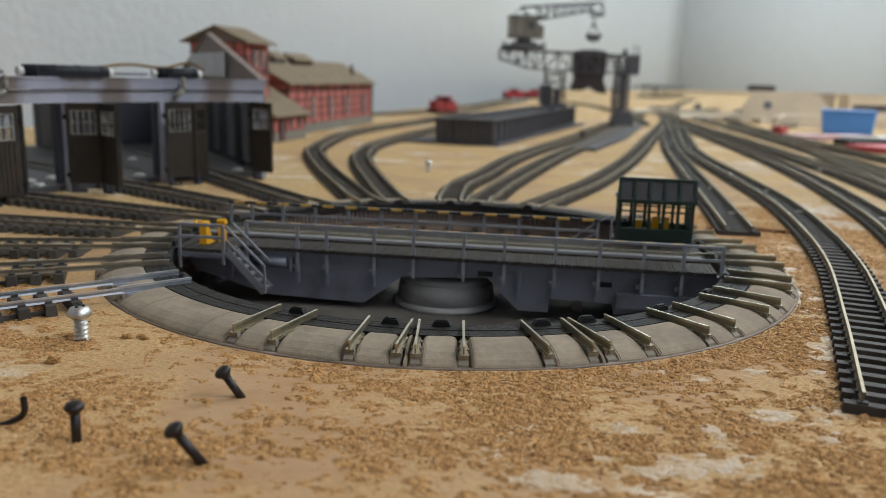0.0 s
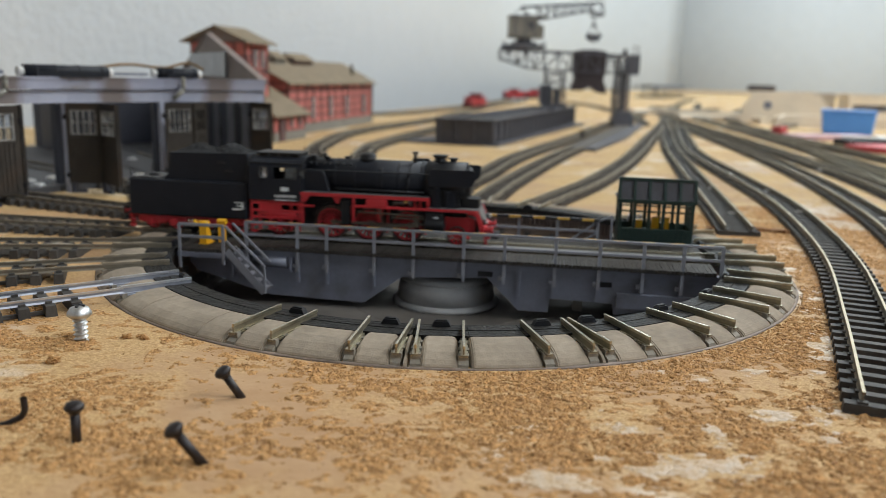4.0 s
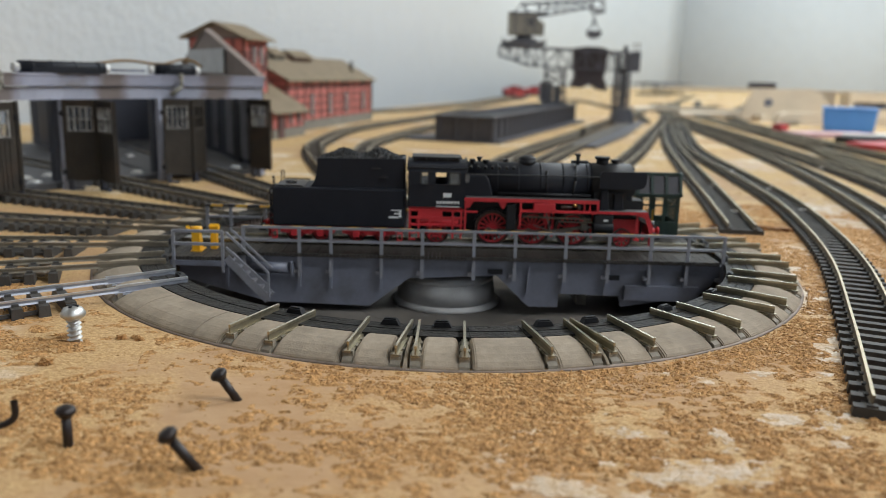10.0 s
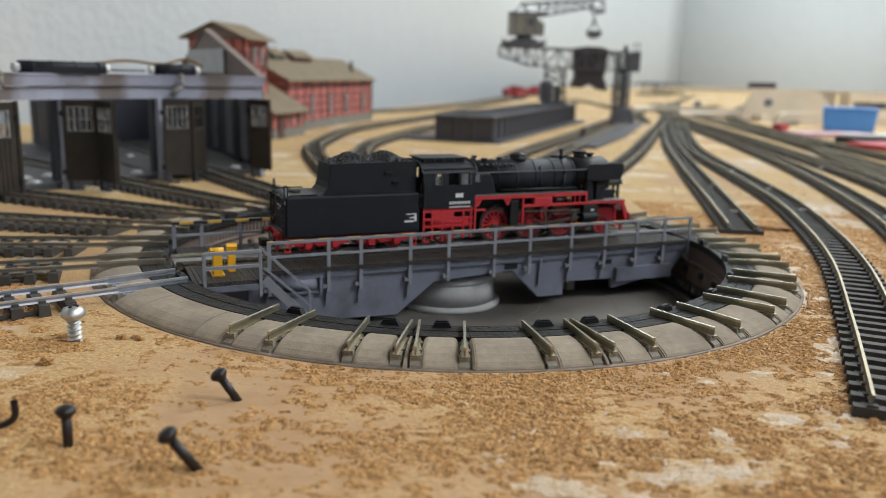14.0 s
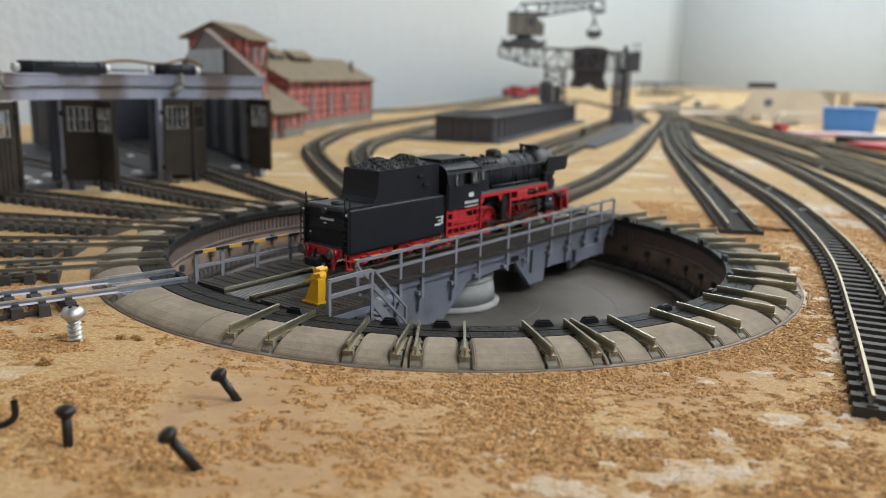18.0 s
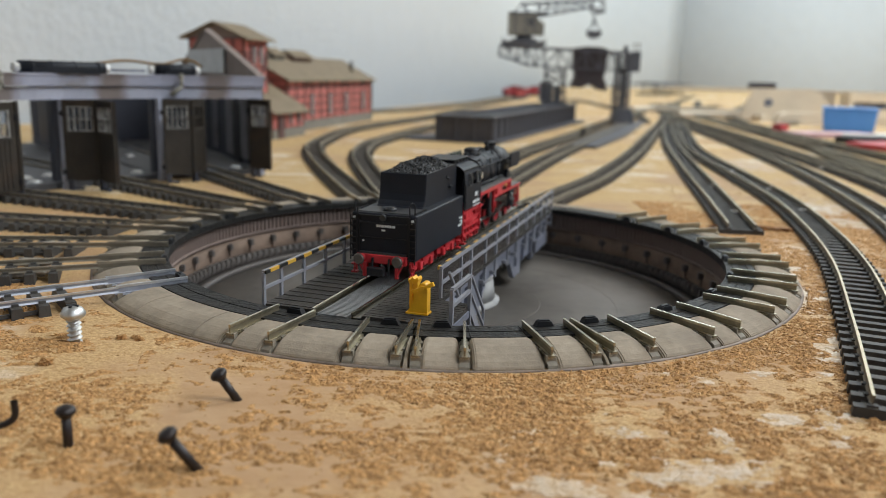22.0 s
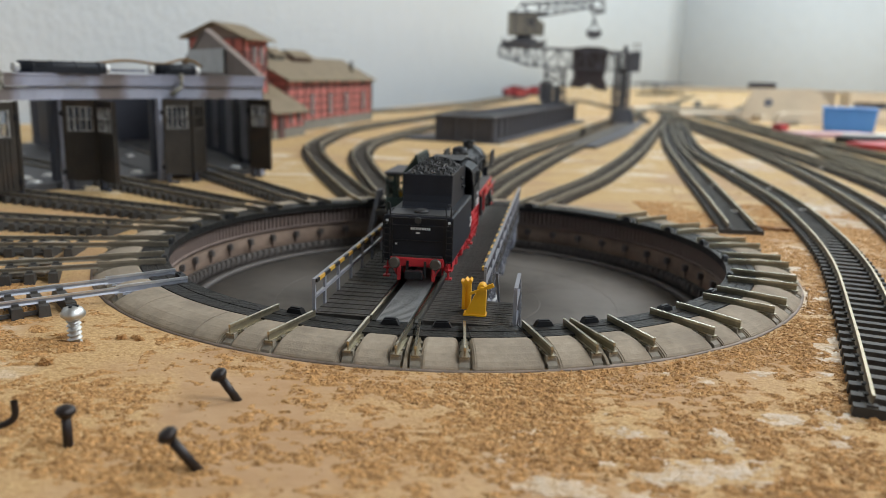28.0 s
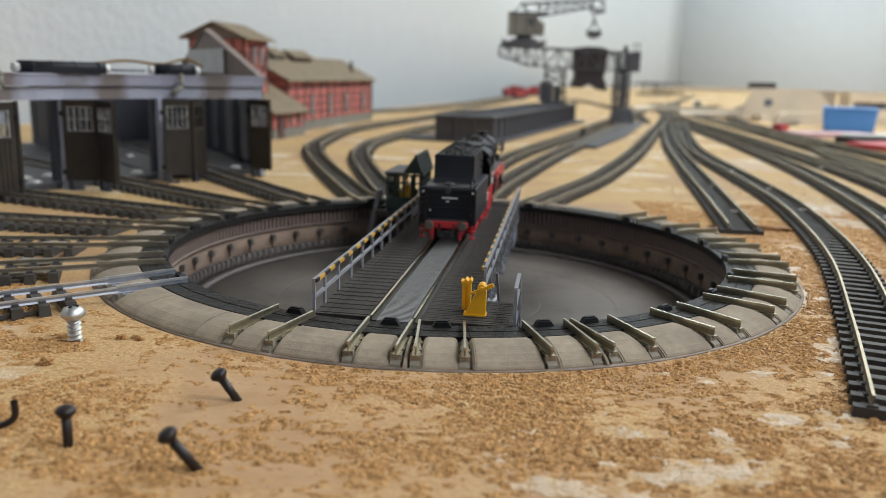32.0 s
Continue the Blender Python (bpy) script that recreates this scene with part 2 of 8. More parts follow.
M_DOORGLAZE = mat("worn_white_glazing_bars", (0.27, 0.26, 0.24), 0.4, vary=0.4, scale=400, dirt=(0.05, 0.042, 0.035), dirt_amount=0.5, dirt_scale=300)
M_LINING = mat("streaky_panel", (0.15, 0.145, 0.155), 0.35, vary=0.25, scale=160, dirt=(0.05, 0.048, 0.05), dirt_amount=0.5, dirt_scale=90)
M_SHEDFLOOR = mat("shed_floor", (0.062, 0.062, 0.068), 0.6, vary=0.15, scale=90)
M_GLUE = mat("dried_glue", (0.42, 0.37, 0.31), 0.25, vary=0.2, scale=300, dirt=(0.22, 0.16, 0.10), dirt_amount=0.6, dirt_scale=400)
M_BUFFER = mat("bronze_buffer", (0.11, 0.095, 0.08), 0.45, 0.3, vary=0.15, scale=300)
M_PANE = mat("grimy_workshop_glass", (0.30, 0.285, 0.28), 0.3, vary=0.35, scale=300)
M_DOORPANE = glass_material("old_glass", (0.45, 0.47, 0.50), 0.02)
M_DARKSTEEL = mat("dark_oiled_steel", (0.20, 0.18, 0.165), 0.35, 0.9, vary=0.2, scale=300)
M_SILVERSIDE = mat("silver_rail_side", (0.46, 0.48, 0.54), 0.5, 0.2, vary=0.12, scale=150)
M_RAILSIDE = mat("brown_rail_side", (0.235, 0.20, 0.15), 0.55, 0.3, vary=0.25, scale=120)
# web of the bright rails, the head's shadow mixed into its grey
M_RAILGREY = mat("shaded_grey_web", (0.27, 0.28, 0.32), 0.5, 0.4, vary=0.2, scale=120)
M_RUSTTOP = mat("worn_rail_top", (0.42, 0.35, 0.25), 0.4, 0.8, vary=0.2, scale=120)
# white of the filler, also painting in small highlights on the board
M_SMEAR = mat("filler_and_sheen", (0.62, 0.475, 0.335), 0.4, vary=0.18, scale=260, bump=0.4, bump_scale=1500, dirt=(0.50, 0.33, 0.175), dirt_amount=0.8, dirt_scale=520)
M_SEAM = mat("glue_seam", (0.24, 0.185, 0.150), 0.55, vary=0.3, scale=150)
# made-up tint for the unseen rear wall, a reflector of cool light
M_BLUEBOUNCE = mat("blue_bounce_wall", (0.62, 0.67, 0.74), 0.9, vary=0.03, scale=20)
M_BUNKER = mat("bunker_grey", (0.060, 0.058, 0.066), 0.6, vary=0.15, scale=120)
M_CRANE = mat("crane_grey", (0.095, 0.095, 0.108), 0.6, vary=0.12, scale=120)
M_CRANECAB = mat("crane_cab", (0.235, 0.22, 0.185), 0.6, vary=0.12, scale=120)
M_HOPPER = mat("hopper_brown", (0.040, 0.028, 0.030), 0.6, vary=0.15, scale=120)
M_DIESEL = mat("diesel_red", (0.33, 0.028, 0.035), 0.4, vary=0.1, scale=120)
M_PLYWOOD = mat("plywood", (0.70, 0.61, 0.48), 0.7, vary=0.08, scale=30)
M_PLYDARK = mat("plywood_edge", (0.40, 0.33, 0.25), 0.7, vary=0.1, scale=40)
M_BLUE = mat("blue_plastic", (0.10, 0.30, 0.72), 0.4, vary=0.04, scale=20)
M_WHITEP = mat("white_card", (0.75, 0.73, 0.70), 0.6, vary=0.05, scale=40)
M_WIRE = mat("brown_wire", (0.20, 0.11, 0.03), 0.5, vary=0.1, scale=200)


# ---------------------------------------------------------------- mesh helpers
def box(bm, x0, x1, y0, y1, z0, z1, m=None):
    v = [bm.verts.new(p) for p in ((x0, y0, z0), (x1, y0, z0), (x1, y1, z0), (x0, y1, z0), (x0, y0, z1), (x1, y0, z1), (x1, y1, z1), (x0, y1, z1))]
    for f in ((3, 2, 1, 0), (4, 5, 6, 7), (0, 1, 5, 4), (1, 2, 6, 5), (2, 3, 7, 6), (3, 0, 4, 7)):
        bm.faces.new([v[i] for i in f])
    if m is not None:
        for p in v:
            p.co = m @ p.co
    return v


def bar(bm, a, b, w, h=None):
    """A square bar from a to b."""
    a, b = Vector(a), Vector(b)
    d = b - a
    m = Matrix.Translation(a) @ d.to_track_quat("X", "Z").to_matrix().to_4x4()
    h = h or w
    return box(bm, 0, d.length, -w / 2, w / 2, -h / 2, h / 2, m)


def rod(bm, a, b, r, n=8, r2=None, caps=True):
    a, b = Vector(a), Vector(b)
    d = b - a
    m = Matrix.Translation(a) @ d.to_track_quat("Z", "Y").to_matrix().to_4x4()
    r2 = r if r2 is None else r2
    lo = [bm.verts.new(m @ Vector((r * math.cos(2 * math.pi * i / n), r * math.sin(2 * math.pi * i / n), 0))) for i in range(n)]
    hi = [bm.verts.new(m @ Vector((r2 * math.cos(2 * math.pi * i / n), r2 * math.sin(2 * math.pi * i / n), d.length))) for i in range(n)]
    for i in range(n):
        f = bm.faces.new((lo[i], lo[(i + 1) % n], hi[(i + 1) % n], hi[i]))
        f.smooth = n > 6
    if caps:
        bm.faces.new(lo[::-1])
        bm.faces.new(hi)


def prism(bm, outline, y0, y1, m=None):
    """A flat outline (x, z) carried from y0 to y1."""
    a = [bm.verts.new((x, y0, z)) for x, z in outline]
    b = [bm.verts.new((x, y1, z)) for x, z in outline]
    n = len(outline)
    for i in range(n):
        bm.faces.new((a[i], a[(i + 1) % n], b[(i + 1) % n], b[i]))
    bm.faces.new(a[::-1])
    bm.faces.new(b)
    if m is not None:
        for p in a + b:
            p.co = m @ p.co


def slab(bm, outline, z0, z1, m=None):
    """A flat outline (x, y) carried from z0 to z1."""
    a = [bm.verts.new((x, y, z0)) for x, y in outline]
    b = [bm.verts.new((x, y, z1)) for x, y in outline]
    n = len(outline)
    for i in range(n):
        bm.faces.new((a[i], a[(i + 1) % n], b[(i + 1) % n], b[i]))
    bm.faces.new(a[::-1])
    bm.faces.new(b)
    if m is not None:
        for p in a + b:
            p.co = m @ p.co


def turned(bm, profile, a0=0.0, a1=360.0, n=96, smooth=True):
    """A profile (r, z) turned round the z axis; a closed profile gives a solid ring."""
    full = abs(a1 - a0) >= 359.9
    rings = []
    for i in range(n if full else n + 1):
        a = radians(a0 + (a1 - a0) * i / n)
        rings.append([bm.verts.new((r * math.cos(a), r * math.sin(a), z)) for r, z in profile])
    k = len(profile)
    for i in range(n):
        p, q = rings[i], rings[(i + 1) % len(rings)]
        for j in range(k):
            f = bm.faces.new((p[j], q[j], q[(j + 1) % k], p[(j + 1) % k]))
            f.smooth = smooth
    if not full:
        bm.faces.new(rings[0])
        bm.faces.new(rings[-1][::-1])


def ball(bm, c, r, u=10, v=7, squash=1.0):
    bmesh.ops.create_uvsphere(bm, u_segments=u, v_segments=v, radius=r, matrix=Matrix.Translation(c) @ Matrix.Diagonal((1, 1, squash, 1)))


def mesh_of(name, bm, material):
    bmesh.ops.recalc_face_normals(bm, faces=bm.faces[:])
    me = bpy.data.meshes.new(name)
    bm.to_mesh(me)
    bm.free()
    me.materials.append(material)
    return me


def two_tone(me, top, web=None, foot=False):
    """The running surface of a rail is rubbed bright; its sides are not. Its web is dull, and shade under the head is
    put into its darker colour.
    """
    me.materials.append(top)
    me.materials.append(web or M_WEBSHADE)
    for p in me.polygons:
        if abs(p.normal.z) < 0.5 and 0.0024 < p.center.z < 0.0037:
            p.material_index = 2
        if p.center.z > 0.0037 and (foot or p.normal.z > 0.9):
            p.material_index = 1
    return me


def soften(ob, width, segments=2):
    b = ob.modifiers.new("bevel", "BEVEL")
    b.width, b.segments, b.limit_method = width, segments, "ANGLE"
    return ob


def part(name, bm, material, parent, label="", m=None):
    ob = new(name, mesh_of(name, bm, material))
    ob.parent = parent
    if m is not None:
        ob.matrix_basis = m
    if label:
        tagged(ob, label)
    return ob


def piece(name, me, parent, m):
    ob = new(name, me)
    ob.parent = parent
    ob.matrix_basis = m
    return ob


def thing(name, label, category, m=None, group="", kind=""):
    ob = tagged(new(name), label, category, group, kind)
    if m is not None:
        ob.matrix_basis = m
    return ob


def solid(name, bm, material, label, category="", m=None, group="", kind=""):
    ob = tagged(new(name, mesh_of(name, bm, material)), label, category, group, kind)
    if m is not None:
        ob.matrix_basis = m
    return ob


RAIL_Z = 0.004            # top of rail over the board
STEP = 7.5                # angle between places on the ring
A0 = -90.45


def spoke(n):
    return A0 + STEP * n


def smooth_path(points, step):
    """Evenly spaced (x, y, heading) along a smooth curve through the points."""
    P = [Vector((*p, 0)) for p in points]
    P = [P[0] * 2 - P[1]] + P + [P[-1] * 2 - P[-2]]
    fine = []
    for i in range(1, len(P) - 2):
        for k in range(40):
            t = k / 40
            a, b, c, d = P[i - 1], P[i], P[i + 1], P[i + 2]
            fine.append(0.5 * ((2 * b) + (c - a) * t + (2 * a - 5 * b + 4 * c - d) * t * t + (3 * b - a - 3 * c + d) * t ** 3))
    fine.append(P[-2])
    out, run, last = [], 0.0, 0.0
    for a, b in zip(fine, fine[1:]):
        d = (b - a).length
        while last <= run + d:
            f = (last - run) / d
            q = a + (b - a) * f
            out.append((q.x, q.y, math.atan2(b.y - a.y, b.x - a.x)))
            last += step
        run += d
    return out


# ---------------------------------------------------------------- the room
def wall(name, line, material):
    """A plastered wall, 0.1 m thick, along a line on the plan; the room lies to its right."""
    bm = bmesh.new()
    P = [Vector((*p, 0)) for p in line]
    rows = []
    for i, p in enumerate(P):
        d = (P[min(i + 1, len(P) - 1)] - P[max(i - 1, 0)]).normalized()
        q = p + Vector((-d.y, d.x, 0)) * 0.1
        rows.append([bm.verts.new((p.x, p.y, -1.0)), bm.verts.new((p.x, p.y, 1.5)), bm.verts.new((q.x, q.y, 1.5)), bm.verts.new((q.x, q.y, -1.0))])
    for u, v in zip(rows, rows[1:]):
        for k in range(4):
            f = bm.faces.new((u[k], v[k], v[(k + 1) % 4], u[(k + 1) % 4]))
            f.smooth = k == 0
    bm.faces.new(rows[0][::-1])
    bm.faces.new(rows[-1])
    solid(name, bm, material, "painted plaster wall of the hobby room", "wall", kind="structure")


def room():
    bend = [(-0.85, -1.3), (-0.70, -0.7), (-0.45, 0.30), (-0.0915, 1.734), (0.267, 3.17)]
    a, b, c = Vector((0.267, 3.17)), Vector((0.50, 4.12)), Vector((1.297, 4.45))
    bend += [tuple(a * (1 - t) ** 2 + b * 2 * t * (1 - t) + c * t * t) for t in (i / 14 for i in range(1, 15))]
    wall("wall_left", bend, M_WALL)
    wall("wall_far", [(1.297, 4.45), (3.4, 3.72)], M_WALL)
    wall("wall_right", [(3.4, 3.72), (3.4, -1.3)], M_WALL)
    # out of view; its blue is added to bounce cool light onto the layout
    wall("wall_behind", [(3.4, -1.3), (-0.85, -1.3)], M_BLUEBOUNCE)
    bm = bmesh.new()
    box(bm, -1.0, 3.6, -1.4, 4.8, 1.5, 1.6)
    solid("ceiling", bm, M_WALL, "plain white ceiling of the hobby room", "ceiling", kind="structure")
    bm = bmesh.new()
    box(bm, -1.0, 3.6, -1.4, 4.8, -1.1, -1.0)
    solid("floor", bm, M_PLYDARK, "plain brown floor of the hobby room", "floor", kind="structure")


def baseboard():
    """The layout's board: one sheet with a round hole for the pit."""
    hole, n = 0.1030, 192
    edge = [(-0.75, -0.55), (0.95, -0.55), (2.6, 0.9), (2.6, 4.03), (1.31, 4.50), (0.95, 4.38), (0.60, 4.05), (0.36, 3.50), (0.20, 1.88), (-0.02, 1.22), (-0.16, 0.80), (-0.42, 0.44), (-0.75, 0.1)]
    bm = bmesh.new()

    def outer(a):
        d = Vector((math.cos(a), math.sin(a)))
        best = 1e9
        for p, q in zip(edge, edge[1:] + edge[:1]):
            p, q = Vector(p), Vector(q)
            e = q - p
            den = d.x * e.y - d.y * e.x
            if abs(den) < 1e-9:
                continue
            t = (p.x * e.y - p.y * e.x) / den
            u = (p.x * d.y - p.y * d.x) / den
            if t > 0 and -1e-6 <= u <= 1 + 1e-6:
                best = min(best, t)
        return d * best

    angles = sorted([2 * math.pi * i / n for i in range(n)] + [math.atan2(p[1], p[0]) % (2 * math.pi) for p in edge])
    top_in = [bm.verts.new((hole * math.cos(a), hole * math.sin(a), 0)) for a in angles]
    top_out = [bm.verts.new((*outer(a), 0)) for a in angles]
    low_out = [bm.verts.new((*outer(a), -0.016)) for a in angles]
    low_in = [bm.verts.new((hole * math.cos(a), hole * math.sin(a), -0.016)) for a in angles]
    k = len(angles)
    for i in range(k):
        j = (i + 1) % k
        bm.faces.new((top_in[i], top_out[i], top_out[j], top_in[j]))
        bm.faces.new((top_out[i], low_out[i], low_out[j], top_out[j]))
        bm.faces.new((low_out[i], low_in[i], low_in[j], low_out[j]))
        bm.faces.new((low_in[i], top_in[i], top_in[j], low_in[j]))
    solid("ground", bm, M_BOARD, "raw brown chipboard baseboard with torn chips and white smears", "baseboard", kind="structure")


room()
baseboard()

# ---------------------------------------------------------------- turntable pit
RING_TRACKS = (-3, -1, 0, 2, 3, 5, 7, 9, 11, 13, 15, 17, 21, 23, 24, 26, 27, 29, 31, 33, 35, 37, 39, 41)


def pit():
    base = thing("turntable_pit", "round turntable pit of a model railway with a beige concrete rim", "turntable pit")
    bm = bmesh.new()
    turned(bm, [(0.0005, -0.0155), (0.0880, -0.0155), (0.0880, -0.0175), (0.0005, -0.0175)], n=96)
    part("pit_floor", bm, M_PITFLOOR, base, "dark grey-brown flat pit floor")
    for r in (0.0545, 0.0300):
        bm = bmesh.new()
        turned(bm, [(r, -0.0157), (r + 0.0006, -0.0157), (r + 0.0004, -0.01543), (r + 0.0002, -0.01543)], n=120)
        part("floor_ring", bm, M_PITFLOOR, base)
    bm = bmesh.new()
    turned(bm, [(0.0865, -0.0048), (0.0925, -0.0048), (0.0925, -0.0165), (0.0865, -0.0165)], n=192)
    part("pit_wall", bm, M_PITWALL, base, "brown pit wall")
    bm = bmesh.new()
    turned(bm, [(0.0884, 0.0008), (0.0924, 0.0008), (0.0924, -0.0050), (0.0884, -0.0050)], n=192)
    part("recess_wall", bm, M_RECESS_SHADE, base, "recess behind the ribs of the pit wall, its shade put into a dark colour")
    # upper ribs, lower rack teeth, running rail
    bm = bmesh.new()
    box(bm, 0.0864, 0.0890, -0.00058, 0.00058, -0.0046, 0.0007)
    me = mesh_of("rib", bm, M_PITRIB)
    for i in range(288):
        piece("rib", me, base, pose(0, 0, 0, 0, 0, i * 360 / 288))
    bm = bmesh.new()
    turned(bm, [(0.0858, -0.0053), (0.0870, -0.0053), (0.0870, -0.0046), (0.0858, -0.0046)], n=144)
    part("rib_ledge", bm, M_PITRIB, base)
    bm = bmesh.new()
    turned(bm, [(0.0842, -0.0156), (0.0868, -0.0156), (0.0868, -0.0120), (0.0846, -0.0120)], n=144)
    part("rack_bed", bm, M_PITRACK, base, "dark ledge along the foot of the pit wall")
    bm = bmesh.new()
    box(bm, 0.0841, 0.0856, -0.0006, 0.0006, -0.0150, -0.0117)
    me = mesh_of("rack_tooth", bm, M_PITRACK)
    for i in range(180):
        piece("rack_tooth", me, base, pose(0, 0, 0, 0, 0, i * 2.0))
    bm = bmesh.new()
    turned(bm, [(0.0785, -0.0157), (0.0812, -0.0157), (0.0808, -0.0142), (0.0789, -0.0142)], n=144)
    part("running_rail", bm, M_PITRACK, base)
    niche = bmesh.new()
    box(niche, 0.0854, 0.0868, -0.0012, 0.0012, -0.0084, -0.0072)
    box(niche, 0.0850, 0.0868, -0.0007, 0.0007, -0.0090, -0.0068)
    me = mesh_of("bracket", niche, M_PITRACK)
    stalk = bmesh.new()
    box(stalk, 0.0858, 0.0868, -0.0003, 0.0003, -0.0112, -0.0084)
    me2 = mesh_of("bracket_stalk", stalk, M_PITRIB)
    for i in range(48):
        piece("bracket", me, base, pose(0, 0, 0, 0, 0, spoke(i)))
        piece("bracket_stalk", me2, base, pose(0, 0, 0, 0, 0, spoke(i)))
    # inner plank ring
    bm = bmesh.new()
    for k in range(4):
        r0 = 0.0847 + k * 0.00200
        turned(bm, [(r0, 0.0008), (r0 + 0.00185, 0.0008), (r0 + 0.00185, 0.0029 + 0.0001 * (k % 2)), (r0, 0.0029 + 0.0001 * (k % 2))], -3.70, 3.70, 6, False)
    me = mesh_of("plank_segment", bm, M_RINGDARK)
    for i in range(48):
        piece("plank_segment", me, base, pose(0, 0, 0, 0, 0, spoke(i)))
    # concrete rim: pieces between the rail slots
    prof = [(0.0929, -0.002), (0.0929, 0.0029), (0.0935, 0.0032), (0.0950, 0.0033), (0.0985, 0.0031), (0.1012, 0.0025), (0.1033, 0.0016), (0.1043, 0.0009), (0.1046, 0.0005), (0.1046, -0.002)]
    bm = bmesh.new()
    turned(bm, [(r - 0.0008 if j > 5 else r, z - 0.0016) for j, (r, z) in enumerate(prof)], n=192)
    part("rim_bed", bm, M_CONCRETE, base)
    gaps = [(spoke(n) + s * 2.82, 0.66) for n in RING_TRACKS for s in (-1, 1)]
    gaps += [(spoke(n), 0.03) for n in (42.31, 43.94)]
    gaps = sorted(((a % 360), h) for a, h in gaps)
    for (a, h), (b, k) in zip(gaps, gaps[1:] + [(gaps[0][0] + 360, gaps[0][1])]):
        a0, a1 = a + h, b - k
        if a1 - a0 < 0.25:
            continue
        bm = bmesh.new()
        # broad rounded flanks beside the rails, hair joints elsewhere
        ea, eb = (min(0.55 if q > 0.1 else 0.06, (a1 - a0) / 5) for q in (h, k))
        n = max(2, int((a1 - a0) / 1.2))
        turned(bm, prof, a0 + ea, a1 - eb, n, False)
        for u, v, low in ((0.0, 0.25, 0.00075), (0.25, 0.6, 0.00038), (0.6, 1.0, 0.00012)):
            for q, e, start, way in ((h, ea, a0, 1), (k, eb, a1, -1)):
                drop = low if q > 0.1 else low * 0.25
                small = [(r - (drop * 0.6 if j > 5 else 0), z - (drop if 0 < j < 9 else 0)) for j, (r, z) in enumerate(prof)]
                lo, hi = sorted((start + way * u * e, start + way * v * e))
                turned(bm, small, lo, hi, 1, False)
        part("rim_segment", bm, M_CONCRETE, base)
    bm = bmesh.new()
    turned(bm, [(0.1040, 0.0), (0.1045, 0.00035), (0.1048, 0.00022), (0.1052, 0.0)], n=192)
    for v in bm.verts:
        k = noise.noise(v.co * 160)
        if v.co.z > 0:
            v.co.z *= 1.0 + 0.6 * k
        if v.co.length > 0.1052:
            v.co *= 1.0 + 0.006 * k
    part("glue_seam", bm, M_SEAM, base, "glossy dried glue seam round the rim's foot")
    # rail stubs, their chairs and the black locking lugs
    st = {}
    for key, material, top in (("bright", M_SILVERSIDE, M_SILVER), ("nickel", M_BRASS, M_NICKEL), ("worn", M_RAILSIDE, M_RUSTTOP)):
        bm = bmesh.new()
        box(bm, 0.0856, 0.1030, -0.00027, 0.00027, 0.0038, 0.0044)
        box(bm, 0.0856, 0.1030, -0.00016, 0.00016, 0.0024, 0.0038)
        box(bm, 0.0860, 0.1034, -0.00062, 0.00062, 0.0022, 0.0026)
        box(bm, 0.0930, 0.1030, -0.00085, 0.00085, 0.0020, 0.0023)
        st[key] = two_tone(mesh_of("rail_stub", bm, material), top, M_WEBSHADE if key == "worn" else M_RAILGREY if key == "bright" else M_STUBWEB, key == "bright")
    bm = bmesh.new()
    for r0 in (0.0945, 0.0985, 0.1018):
        prism(bm, [(r0, 0.0012), (r0, 0.0026), (r0 + 0.0012, 0.0025), (r0 + 0.0012, 0.0008)], -0.0011, 0.0011)
    prism(bm, [(0.1026, -0.001), (0.1026, 0.0016), (0.1040, 0.0008), (0.1044, -0.001)], -0.0010, 0.0010)
    chair = mesh_of("rail_chair", bm, M_CHAIR)
    bm = bmesh.new()
    prism(bm, [(-0.0023, 0.0026), (-0.0015, 0.0041), (0.0015, 0.0041), (0.0023, 0.0026)], -0.0866, -0.0850, pose(0, 0, 0, 0, 0, 90))
    prism(bm, [(-0.0014, 0.0041), (-0.0012, 0.0044), (0.0012, 0.0044), (0.0014, 0.0041)], -0.0862, -0.0853, pose(0, 0, 0, 0, 0, 90))
    lug = mesh_of("locking_lug", bm, M_BLACKM)
    for n in RING_TRACKS:
        m = pose(0, 0, 0, 0, 0, spoke(n))
        key = "bright" if n == 41 else "worn" if 28 < n < 40 else "nickel"
        for s in (-1, 1):
            piece("rail_stub", st[key], base, m @ pose(0, s * 0.00482, 0))
            piece("rail_chair", chair, base, m @ pose(0, s * 0.00482, 0))
        piece("locking_lug", lug, base, m)
    return base


pit()


